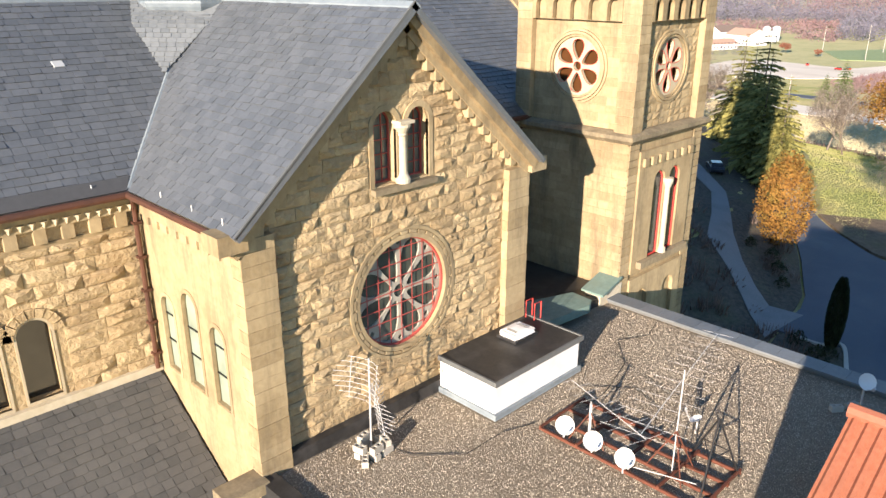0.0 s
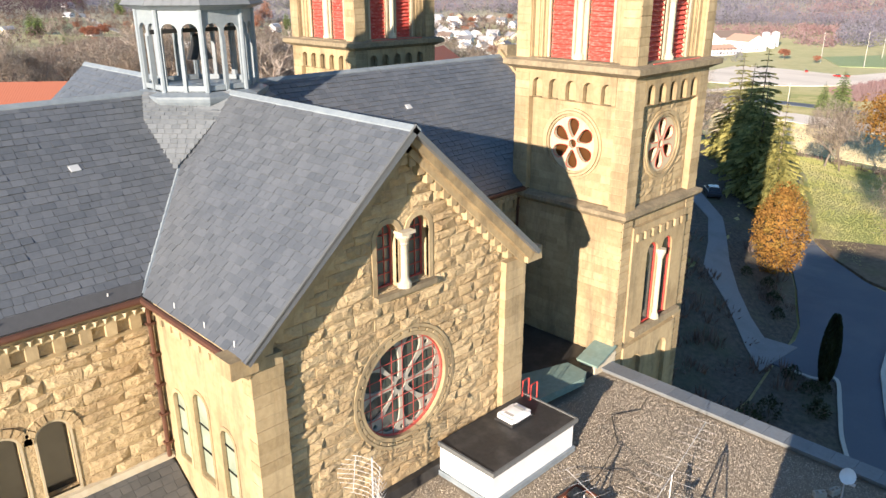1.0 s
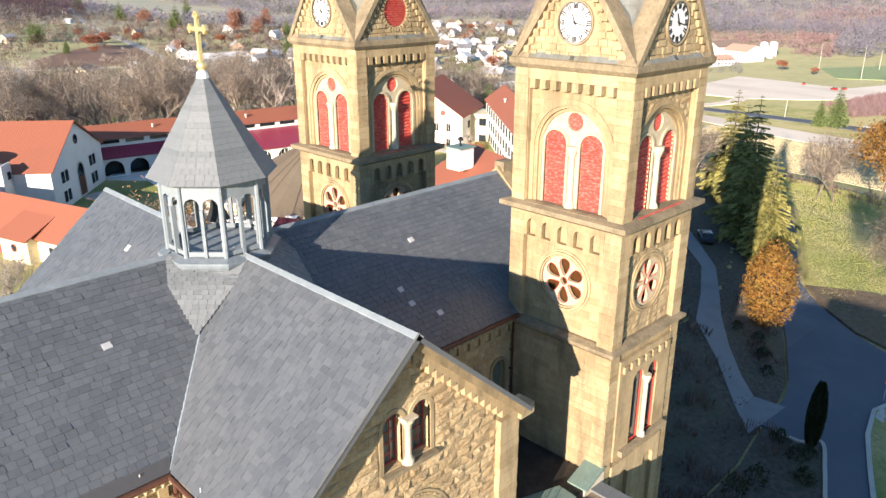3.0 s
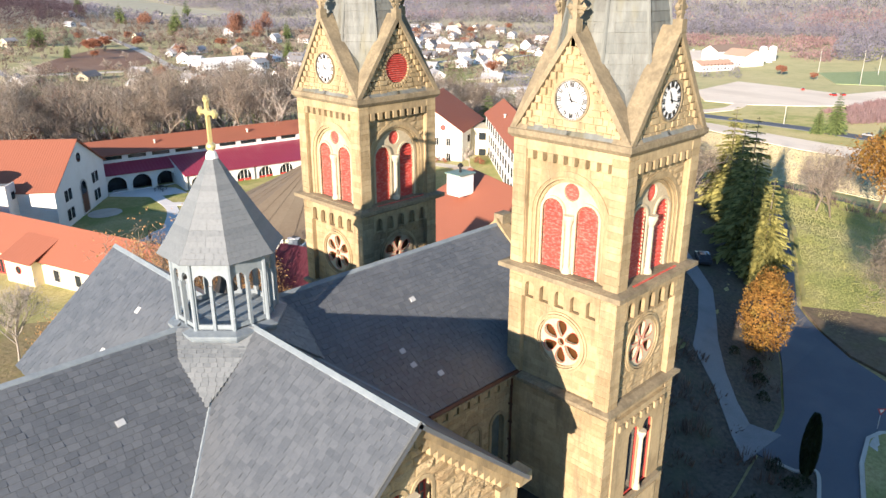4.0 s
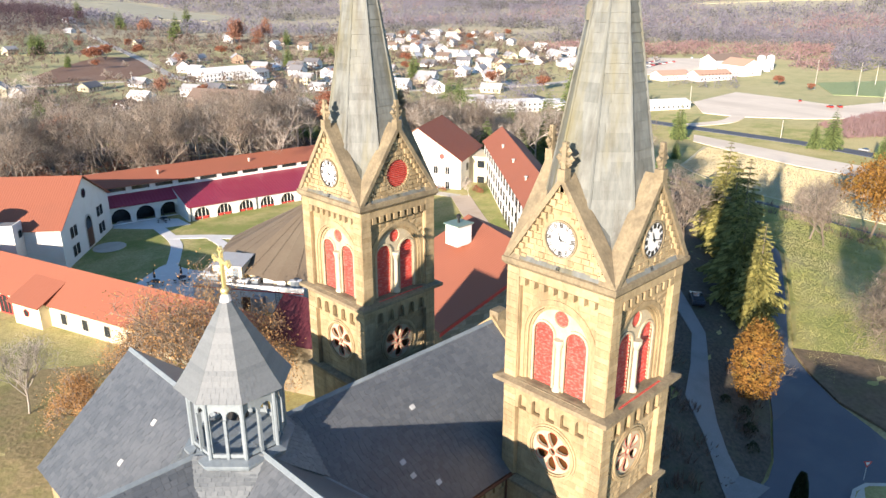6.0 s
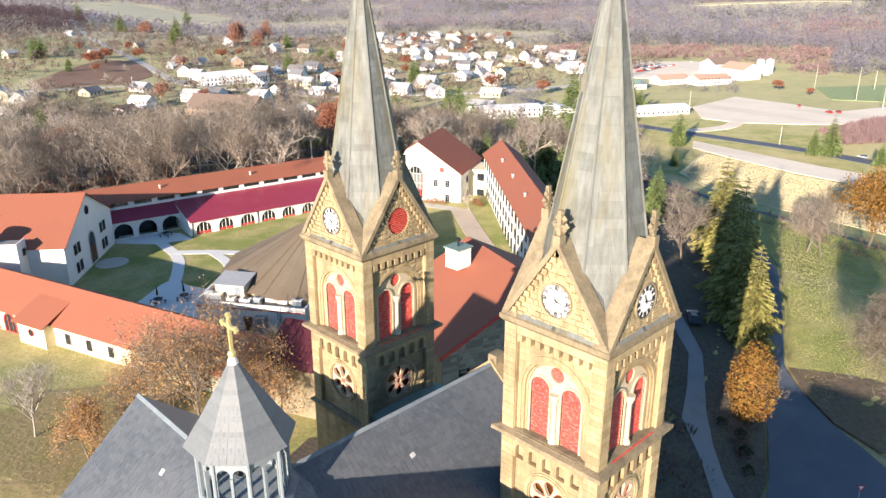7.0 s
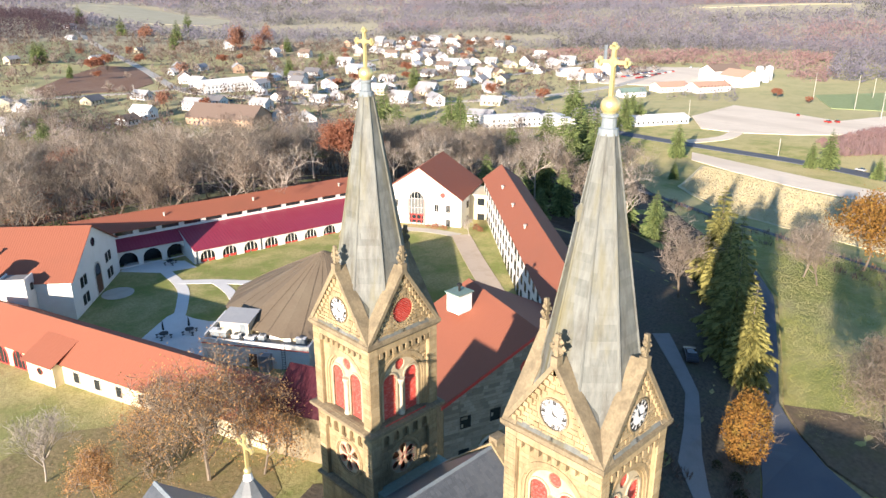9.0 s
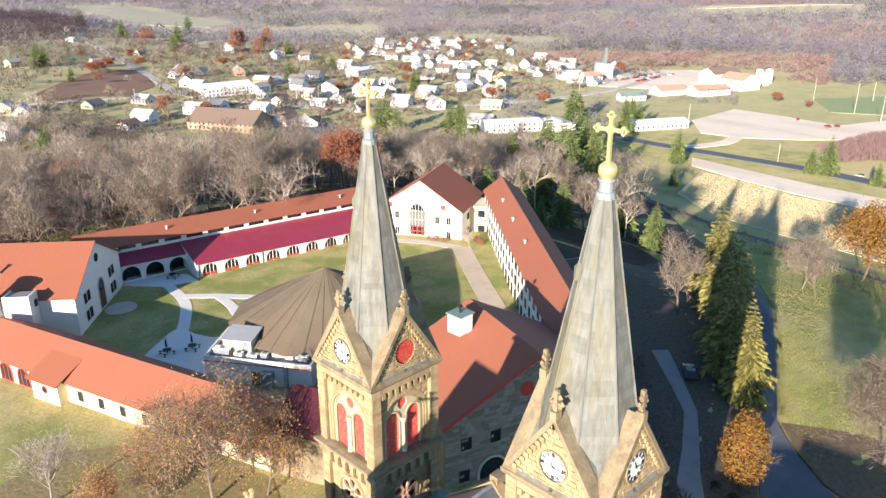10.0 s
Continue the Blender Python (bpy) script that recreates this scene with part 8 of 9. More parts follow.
for _ in range(90):
    x, y = rb2.uniform(60, 80), rb2.uniform(-7, 6)
    if inside((x, y), [(64.86, -3.66), (66.85, -4.67), (75.34, -0.99), (80.34, 2.8), (78.33, 5.8), (68.35, 1.32)]):
        twig_clump(bed, rb2, x, y, ground_at(x, y) - 0.1, rb2.uniform(0.5, 1.3), rb2.uniform(0.5, 1.6), 20)
tagged(part("shrub_bed", bed, BRUSH, None), "bare brown shrubs in beds beside the walk", "shrubs", kind="stuff")
tall, rust_ = Shape(), Shape()
for _ in range(900):
    x, y = rb2.uniform(160, 300), rb2.uniform(0, 110)
    if inside((x, y), [(176.51, 7.56), (205.59, 4.48), (225.74, 59.32), (241, 107.1), (229, 111.2), (205.71, 69.35), (185.57, 39.48)]):
        twig_clump(tall, rb2, x, y, ground_at(x, y) - 0.1, rb2.uniform(0.8, 2.0), rb2.uniform(0.8, 2.6), 12)
for _ in range(1500):
    x, y = rb2.uniform(375, 480), rb2.uniform(68, 110)
    if inside((x, y), [(408, 107), (474, 94), (440, 80), (399, 71), (378, 88)]):
        twig_clump(rust_, rb2, x, y, ground_at(x, y) - 0.1, rb2.uniform(1.0, 2.4), rb2.uniform(1.5, 4.0), 16)
tagged(part("scrub_patch", rust_, SCRUB, None), "red-brown scrub beside the highway", "scrub", kind="stuff")
tagged(part("hedge_brush", tall, BRUSH, None), "dry brush along the lane", "brush", kind="stuff")


def shrub(x, y, w, h, mat, label):
    s_, r = Shape(), random.Random(int(x * 7 + y))
    soft_crown(s_, r, 0, 0, 0.05, w, h, 260)
    ob = tagged(new("shrub"), label, "shrub", "shrubs by the abbey")
    ob.matrix_basis = pose(x, y, ground_at(x, y))
    part("foliage", s_, mat, ob, kind="stuff")
    part("stem", Shape().tube([(0, 0, -0.1), (0, 0, h * 0.6)], 0.06, 0.03, 5), BARK, ob)


for x, y, w, h in ((106.79, 89.15, 1.0, 1.3), (107.58, 87.16, 0.9, 1.2), (106.2, 90.95, 0.7, 1.0), (112.73, 81.56, 1.1, 1.4), (112.12, 79.77, 0.9, 1.1)):
    shrub(x, y, w, h, REDLEAF, "round russet shrub at the foot of a white wall")
put(deciduous("bare_tree", "small bare ornamental tree on the court lawn", 35, 5.0, 1.0, 7, 3, bark=PALEBARK, sprays=5), 108.33, 79.58)
for x, y, w, h in ((66.65, -3.07, 0.9, 1.2), (68.95, -1.57, 1.0, 1.3), (71.34, 0.12, 0.9, 1.2), (70.84, 2.42, 0.8, 1.1), (56.57, -8.55, 0.9, 1.3), (54.98, -10.74, 1.0, 1.4), (56.38, -11.34, 0.8, 1.0), (52.39, -12.34, 1.1, 1.5), (48.89, -9.73, 1.2, 2.2), (45.4, -9.33, 1.3, 3.0), (42.41, -10.52, 1.2, 2.6)):
    shrub(x, y, w, h, DARKNEEDLES, "dark evergreen shrub in the mulch bed")
# ---- town ----
ROOFGREY = surface("grey_shingle_roof", (0.30, 0.30, 0.31), (0.42, 0.42, 0.43), (0.24, 0.24, 0.24), grain=2, patch=0.2, bump=0.05, pieces=0.2)
ROOFDARK = surface("dark_shingle_roof", (0.13, 0.13, 0.14), (0.20, 0.20, 0.21), None, grain=2, bump=0.05, pieces=0.2)
ROOFBROWN = surface("brown_shingle_roof", (0.17, 0.125, 0.10), (0.24, 0.18, 0.145), None, grain=2, bump=0.05, pieces=0.2)
ROOFPALE = surface("pale_metal_roof", (0.66, 0.66, 0.66), (0.78, 0.78, 0.77), None, grain=2, bump=0.0, pieces=0.2)
ROOFRED = surface("red_brown_roof", (0.42, 0.255, 0.18), (0.52, 0.34, 0.255), None, grain=2, bump=0.05, pieces=0.2)
SIDING = surface("white_siding", (0.70, 0.70, 0.70), (0.80, 0.80, 0.79), None, grain=3, bump=0.0, pieces=0.2)
BRICKWALL = surface("tan_brick_wall", (0.38, 0.26, 0.18), (0.48, 0.34, 0.24), None, grain=3, bump=0.0, pieces=0.2)


def plain_roof(a, b, c, d, a2, b2):
    s = slab_between((a, b, c, d), 0.25)
    t = slab_between((a2, b2, d, c), 0.25)
    return s.add(t.v, t.f)


def house(x, y, turn, w, d, eave, ridge, wall, roof, label, chimney=False):
    z = ground_at(x, y)
    root = tagged(new("town_house"), label, "house", "town houses")
    root.matrix_basis = pose(x, y, z, 0, 0, turn)
    prof = [(-d / 2, -2), (d / 2, -2), (d / 2, eave), (0, ridge), (-d / 2, eave)]
    part("wall", Shape().add([(u, v, h) for u in (-w / 2, w / 2) for v, h in prof], [(0, 1, 2, 3, 4), (9, 8, 7, 6, 5)] + [(i, (i + 1) % 5, 5 + (i + 1) % 5, 5 + i) for i in range(5)]), wall, root)
    o = 0.6
    drop_ = (ridge - eave) / (d / 2) * o
    rt = ridge + 0.15
    q = [(-w / 2 - o, -d / 2 - o, eave - drop_ + .15), (w / 2 + o, -d / 2 - o, eave - drop_ + .15), (w / 2 + o, 0, rt), (-w / 2 - o, 0, rt)]
    q2 = [(w / 2 + o, d / 2 + o, eave - drop_ + .15), (-w / 2 - o, d / 2 + o, eave - drop_ + .15)]
    part("roof", plain_roof(*q, *q2), roof, root)
    for k in range(int(w // 3.2)):
        u = -w / 2 + 1.2 + 3.2 * k
        for h in ((1.0,) if eave < 4.5 else (1.0, 3.8)):
            for v in (-d / 2 - 0.04, d / 2):
                part("window", Shape().box(u, u + 1.1, v, v + 0.04, h, h + 1.4), PANE, root)
    for v in (-1.6, 0.6):
        part("window", Shape().box(-w / 2 - 0.04, -w / 2, v, v + 1.1, 1.0, 2.4), PANE, root)
    if chimney:
        part("chimney", Shape().box(w * 0.2, w * 0.2 + 0.8, 0.3, 1.1, eave, ridge + 1.2), BRICKWALL, root)
    return root


ROOFS = (ROOFGREY, ROOFGREY, ROOFDARK, ROOFPALE, ROOFBROWN, ROOFGREY, ROOFGREY)
NAMES = {"grey_shingle_roof": "grey shingle", "dark_shingle_roof": "dark shingle", "pale_metal_roof": "pale metal", "brown_shingle_roof": "brown shingle", "red_brown_roof": "red-brown"}
WEST = [(209, 774), (274, 739), (300, 623), (281, 545), (173, 427), (189, 440), (264, 423), (255, 380), (264, 369), (317, 429), (228, 449), (252, 462), (129, 514), (137, 506), (182, 506), (302, 485), (218, 508), (312, 644), (109, 444)]
MIDDLE = [(344, 1004), (335, 431), (370, 488), (401, 555), (371, 536), (355, 552), (475, 733), (474, 836), (480, 609), (451, 558), (428, 480), (341, 546), (477, 478), (390, 323), (333, 281), (413, 413), (365, 355), (436, 366), (380, 1105), (366, 850), (337, 648), (358, 616), (484, 748), (482, 857)]
EAST = [(505, 718), (666, 774), (518, 500), (501, 456), (501, 430), (714, 717), (639, 700), (556, 411), (629, 432), (599, 428), (660, 494), (540, 358), (537, 338), (680, 507), (578, 466), (508, 421), (520, 544), (742, 710), (761, 684), (771, 667), (694, 805), (756, 760), (607, 553), (699, 567), (564, 587)]
rt_ = random.Random(31)
placed = []
SOIL = [(150, 580), (155, 540), (230, 538), (268, 577), (310, 690), (272, 738), (220, 670)]


def town_house(x, y):
    roof, wall = rt_.choice(ROOFS), rt_.choice((SIDING, SIDING, SIDING, SIDING, SIDING, SIDING, SIDING, CREAM, BRICKWALL))
    two = rt_.random() < 0.5
    what = {"white_siding": "white siding", "cream_render": "cream", "tan_brick_wall": "tan brick"}[wall.name]
    lab = f"{'two-storey' if two else 'low'} {what} town house with {NAMES[roof.name]} roof"
    eave = 5.4 if two else 3.0
    d = rt_.uniform(8.2, 10.5)
    house(x, y, rt_.choice((20, 110, 25, 115, 65)), rt_.uniform(11, 16), d, eave, eave + d * rt_.uniform(0.28, 0.42), wall, roof, lab, rt_.random() < 0.3)
    placed.append((x, y))


for x, y in WEST + MIDDLE + EAST:
    town_house(x, y)
n = 0
while n < 56:
    x, y = rt_.uniform(280, 780), rt_.uniform(380, 800)
    if inside((x, y), TOWN) and all((x - a) ** 2 + (y - b_) ** 2 > 21 ** 2 for a, b_ in placed) and noise.noise(Vector((x / 90, y / 90, 4.4))) > 0.0 and not inside((x, y), SOIL):
        town_house(x, y)
        n += 1
house(287, 513, 178, 40, 14, 6.5, 10.0, SIDING, ROOFPALE, "long two-storey white hall with a pale roof")
house(454, 550.8, 15, 30, 14, 6.0, 8.0, SIDING, ROOFPALE, "long white hall in the town")
house(222, 392, 118, 46, 24, 5.0, 12.0, BRICKWALL, ROOFBROWN, "large tan hall with a broad brown roof")
house(402.2, 199.7, 150, 36, 14, 4.0, 5.5, SIDING, ROOFPALE, "long low white store building")
house(618, 264, 160, 30, 18, 8.0, 12.5, SIDING, ROOFBROWN, "large white barn with a brown roof")
house(590, 234, 70, 24, 20, 8.0, 12.5, SIDING, ROOFRED, "tall white barn with a red-brown roof")
house(529, 262, 155, 26, 15, 4.0, 7.0, SIDING, ROOFRED, "low white barn with a red-brown roof")
house(545, 238, 155, 30, 15, 4.5, 7.5, SIDING, ROOFRED, "low white barn with a red-brown roof")
house(556.7, 354.1, 150, 16, 12, 5.0, 8.0, SIDING, ROOFRED, "white shed with a red roof by the mill")
house(557.8, 378, 150, 22, 12, 4.0, 7.0, SIDING, ROOFPALE, "white shed with a pale roof by the mill")
house(484.4, 268.4, 150, 20, 9, 4.0, 6.5, SIDING, COPPER, "white shed with a green roof")
house(337.6, 260.6, 150, 34, 15, 6.0, 7.0, SIDING, ROOFPALE, "broad white flat-topped institution behind the trees")
house(357.4, 240.6, 60, 22, 13, 5.0, 6.0, SIDING, ROOFPALE, "white flat-topped wing behind the trees")
for x, y, r, h in ((630, 235, 3.2, 10), (637, 230, 3.2, 10), (622, 226, 2.6, 8)):
    s = tagged(new("silo"), "white round grain silo beside the barns", "silo", "silos")
    s.matrix_basis = pose(x, y, ground_at(x, y))
    part("drum", Shape().lathe(0, 0, [(r, -1), (r, h)], 16), SIDING, s)
    part("dome", Shape().lathe(0, 0, [(r + 0.1, h), (r * 0.75, h + r * 0.45), (0.2, h + r * 0.65)], 16), ROOFPALE, s)
mill = tagged(new("feed_mill"), "white feed mill tower with a slim leg", "mill")
mill.matrix_basis = pose(585.5, 359, ground_at(585.5, 359), 0, 0, 60)
part("block", Shape().box(-6, 6, -5, 5, -1, 12), SIDING, mill)
part("elevator_leg", Shape().box(-1, 1, -1, 1, 12, 26), LEAD, mill)
for k in range(4):
    part("bin", Shape().lathe(8 + 5 * (k % 2), -4 + 6 * (k // 2), [(2.3, -1), (2.3, 11), (0.3, 13.2)], 12), LEAD, mill)
# vehicles
CARS = [surface("car_paint_" + n_, c, tuple(min(1, v * 1.15) for v in c), None, grain=1, rough=0.3, bump=0.0) for n_, c in (("white", (0.7, 0.7, 0.7)), ("red", (0.4, 0.03, 0.02)), ("dark", (0.03, 0.035, 0.045)), ("blue", (0.04, 0.09, 0.2)), ("silver", (0.35, 0.36, 0.37)))]


def car(mat, word):
    c = tagged(new("parked_car"), f"{word} car parked on pale gravel", "car", "parked cars")
    part("body", Shape().add([(x, y, z) for y in (-0.9, 0.9) for x, z in ((-2.2, 0.4), (2.2, 0.4), (2.25, 0.85), (1.2, 1.0), (-2.0, 1.05), (-2.25, 0.8))], [(0, 1, 2, 3, 4, 5), (11, 10, 9, 8, 7, 6)] + [(i, (i + 1) % 6, 6 + (i + 1) % 6, 6 + i) for i in range(6)]), mat, c)
    part("cabin", Shape().add([(x, y * k, z) for y in (-0.8, 0.8) for x, z, k in ((-1.8, 1.0, 1), (1.0, 1.0, 1), (0.3, 1.5, 0.85), (-1.3, 1.52, 0.85))], [(0, 1, 2, 3), (7, 6, 5, 4)] + [(i, (i + 1) % 4, 4 + (i + 1) % 4, 4 + i) for i in range(4)]), PANE, c)
    for x in (-1.4, 1.4):
        for y in (-0.86, 0.7):
            part("wheel", Shape().plate(wall_frame(x, y, 1, 0, 0, 1), circle(0, 0.34, 0.34, 12), [], 0, 0.18), BLACK, c)
    return c


protos = [car(m, w) for m, w in zip(CARS, ("white", "red", "dark", "blue", "silver"))]
seen_ = set()
for n in range(70):
    if n < 40:
        x, y = rt_.uniform(560, 690), rt_.uniform(300, 400)
        if n < 22:
            x, y = 575 + 6 * (n % 11), 318 + 14 * (n // 11)
    else:
        x, y = rt_.choice(placed)
        x, y = x + rt_.uniform(9, 13), y + rt_.uniform(-9, 9)
    k = rt_.randrange(5)
    m = pose(x, y, ground_at(x, y) + 0.45, 0, 0, rt_.uniform(0, 360))
    if k in seen_:
        copy_thing(protos[k], m)
    else:
        seen_.add(k)
        protos[k].matrix_basis = m
for x, y, a in ((478.9, 144.7, 20), (470.9, 118.8, 40), (466.9, 122.8, 60)):
    copy_thing(protos[1], pose(x, y, ground_at(x, y) + 0.4, 0, 0, a))
copy_thing(protos[4], pose(355.5, 70, ground_at(355.5, 70) + 0.35, 0, 0, 80))
copy_thing(protos[2], pose(90.5, 16.5, ground_at(90.5, 16.5) + 0.1, 0, 0, 35))
# poles
for n, (x, y, h) in enumerate(((541, 158.6, 20), (525.9, 126.7, 22), (500.8, 103.8, 17), (585.9, 133.6, 14), (303.1, 498.2, 11), (332.8, 453.2, 11), (265.5, 543.3, 11), (248.1, 468.5, 11), (208.4, 498.6, 12), (431.1, 193.7, 11), (360.9, 109, 9), (353.1, 158.9, 9), (421.8, 338.3, 12), (481.6, 313.3, 12))):
    pl_ = tagged(new("utility_pole"), "tall pale utility pole", "pole", "utility poles")
    pl_.matrix_basis = pose(x, y, ground_at(x, y))
    part("post", Shape().tube([(0, 0, -1), (0, 0, h)], 0.22, 0.14, 6), CONCRETE, pl_)
    part("crossarm", Shape().box(-1.2, 1.2, -0.08, 0.08, h - 0.9, h - 0.7), CONCRETE, pl_)
# trees of the town
small = [deciduous("bare_tree", "small bare tree in a town garden", 80 + k, 9.0, 1.0, 6, 3, twig=0.10, group="town trees") for k in range(3)]
small.append(deciduous("garden_tree", "small rust-leaved tree in a town garden", 84, 8.0, 0.9, 7, 2, leaves=REDLEAF, per=34, radius=0.8, size=0.45, group="town trees"))
used = set()
behind_town = {}
n = 0
while n < 300:
    x, y = rt_.uniform(120, 820), rt_.uniform(330, 1000)
    if inside((x, y), TOWN) and all((x - a) ** 2 + (y - b_) ** 2 > 9 ** 2 for a, b_ in placed):
        k = rt_.choice((0, 1, 2, 0, 1, 2, 0, 1, 2, 0, 1, 3))
        m = stand(small[k], x, y, rt_.uniform(0.7, 1.4))
        if k in used and n >= 90:
            for ch in small[k].children:
                behind_town.setdefault(ch.data.materials[0].name, Shape()).add([m @ v.co for v in ch.data.vertices], [tuple(p.vertices) for p in ch.data.polygons])
        elif k in used:
            copy_thing(small[k], m)
        else:
            used.add(k)
            small[k].matrix_basis = stand(small[k], x, y, 1.0)
        n += 1
for x, y, k in ((540, 182.6, 0.9), (529, 156.6, 0.6), (416.6, 298.4, 1.2), (254.4, 678.3, 1.5), (377.1, 679.8, 1.4)):
    copy_thing(small[3], stand(small[3], x, y, k))
for name_, sh_ in behind_town.items():
    tagged(part("garden_trees", sh_, bpy.data.materials[name_], None), "bare trees scattered between the town gardens", "trees", kind="stuff")

hedge, rh = Shape(), random.Random(8)
puffs = Shape()
for _ in range(3300):
    x, y = rh.uniform(100, 830), rh.uniform(325, 1150)
    if inside((x, y), TOWN) and all((x - a) ** 2 + (y - b_) ** 2 > 49 for a, b_ in placed) and not inside((x, y), SOIL):
        soft_crown(puffs, rh, x, y, ground_at(x, y) + 1, rh.uniform(2.2, 4.6), rh.uniform(4, 10), 40, 1.5)
tagged(part("garden_trees", puffs, BRUSH, None), "hazy bare crowns of trees between the houses", "trees", kind="stuff")
for _ in range(1400):
    x, y = rh.uniform(100, 830), rh.uniform(325, 1150)
    if inside((x, y), TOWN) and all((x - a) ** 2 + (y - b_) ** 2 > 81 for a, b_ in placed) and noise.noise(Vector((x / 70, y / 70, 1))) > -0.25 and not inside((x, y), SOIL):
        twig_clump(hedge, rh, x, y, ground_at(x, y) - 0.2, rh.uniform(1.5, 4), rh.uniform(2, 7.5), 14)
tagged(part("garden_brush", hedge, BRUSH, None), "bare hedges and thickets between the town houses", "brush", kind="stuff")


def rust_tree(x, y, w, h):
    """A tall crown still holding its rust leaves."""
    ob = tagged(new("rust_tree"), "tall rust-leaved oak behind the town", "tree", "rust oaks")
    ob.matrix_basis = pose(x, y, ground_at(x, y))
    r, s_ = random.Random(int(x + y)), Shape()
    for _ in range(7):
        a, f = r.uniform(0, 6.28), r.uniform(0, 0.6)
        soft_crown(s_, r, w * f * math.cos(a), w * f * math.sin(a), h * r.uniform(0.1, 0.35), w * 0.6, h * r.uniform(0.45, 0.65), 170, 1.1)
    part("crown", s_, OAKRUST, ob, kind="stuff")
    part("trunk", Shape().tube([(0, 0, -1), (0, 0, h * 0.7)], 0.5, 0.2, 6), BARK, ob)


OAKRUST = surface("rust_oak_crown", (0.27, 0.13, 0.085), (0.40, 0.215, 0.15), (0.33, 0.19, 0.14), grain=0.4, patch=0.08, bump=0.0, pieces=0.5, soft=0.4)
for x, y, w, h in ((466.6, 809.4, 12, 36), (478.7, 819.4, 11, 38), (526.6, 830.2, 10, 34), (491.5, 797.4, 9, 26), (432.8, 983.4, 11, 24), (254.5, 688.3, 6, 14), (190.8, 234.9, 7, 20), (303.9, 618.1, 6, 13), (215.2, 468.6, 6, 14), (563, 587.5, 6, 13), (503.5, 637.5, 6, 13)):
    rust_tree(x, y, w, h)
# ---- things on the flat roof ----
RZ = 13.06
PALEMETAL = surface("pale_galvanised_metal", (0.42, 0.41, 0.40), (0.54, 0.53, 0.51), None, grain=8, rough=0.45, bump=0.05)
BLOCK = surface("concrete_block", (0.40, 0.37, 0.31), (0.52, 0.48, 0.41), (0.30, 0.27, 0.22), grain=14, patch=2, bump=0.3, pieces=0.4)
STONEBIT = surface("roof_pebbles", (0.24, 0.20, 0.15), (0.62, 0.55, 0.44), None, grain=9, rough=0.9, bump=0.0, pieces=0.85)
peb, rp = Shape(), random.Random(6)
for _ in range(85000):
    x, y = rp.uniform(2.3, 18.85), rp.uniform(-26.5, -12.45)
    if 8.6 < x < 13.4 and y > -15.0 or x < 2.3 + max(0, (-18 - y) * 0.2) or (x > 13.2 and y > -12.6):
        continue
    k = rp.uniform(0.011, 0.026)
    a = rp.uniform(0, 6.3)
    pts_ = [(x + k * rp.uniform(0.7, 1.3) * math.cos(a + 2.1 * j), y + k * rp.uniform(0.7, 1.3) * math.sin(a + 2.1 * j), RZ - 0.02) for j in range(3)]
    peb.add(pts_ + [(x + rp.uniform(-.4, .4) * k, y + rp.uniform(-.4, .4) * k, RZ + k * rp.uniform(0.4, 0.9))], [(0, 1, 3), (1, 2, 3), (2, 0, 3)])
tagged(part("roof_gravel", peb, STONEBIT, None), "loose tan and grey roofing gravel", "gravel", kind="stuff")

rack = tagged(new("antenna_rack"), "rusty steel frame with dishes and antennas on gravel", "rack")
for x in (9.35, 10.1, 10.85, 11.6):
    part("rail", Shape().box(x - 0.035, x + 0.035, -21.6, -16.2, RZ + 0.02, RZ + 0.11), RUST, rack)
for y in (-16.25, -17.6, -19.0, -20.3, -21.55):
    part("crossbar", Shape().box(9.3, 11.65, y - 0.032, y + 0.032, RZ + 0.11, RZ + 0.18), RUST, rack)


def dish(x, y, aim, radius=0.29, h=0.5, mat=None):
    d = tagged(new("satellite_dish"), "small white satellite dish on the rusty rack", "dish", "satellite dishes")
    a = Vector(aim).normalized()
    u = a.cross(Vector((0, 0, 1))).normalized()
    v = u.cross(a)
    s = Shape()
    rings = [(0.02, 0.0), (0.4, 0.02), (0.75, 0.05), (1.0, 0.085)]
    c = Vector((x, y, RZ + h))
    for f, dep in rings:
        s.v += [tuple(c + (u * math.cos(t) + v * math.sin(t)) * radius * f + a * dep) for t in (2 * math.pi * k / 20 for k in range(20))]
    for i in range(3):
        s.f += [(i * 20 + k, i * 20 + (k + 1) % 20, (i + 1) * 20 + (k + 1) % 20, (i + 1) * 20 + k) for k in range(20)]
    part("reflector", s, mat or WHITEMETAL, d, smooth=True)
    part("feed_arm", Shape().tube([c - v * radius * 0.95, c - v * radius * 0.9 + a * 0.42], 0.018), PALEMETAL, d)
    part("feed_horn", Shape().tube([c - v * radius * 0.9 + a * 0.38, c - v * radius * 0.7 + a * 0.5], 0.045), PALEMETAL, d)
    part("stem", Shape().tube([(x, y, RZ), c - a * 0.05], 0.03), PALEMETAL, d)
    return d


for x, y in ((9.45, -17.05), (9.38, -18.1), (9.32, -19.2)):
    dish(x, y, (-0.75, -0.75, 0.75))
dish(12.6, -19.7, (-0.2, 0.5, 1.0), 0.2, 0.45)
dish(15.9, -23.2, (-0.7, -0.6, 0.5), 0.26, 1.9)


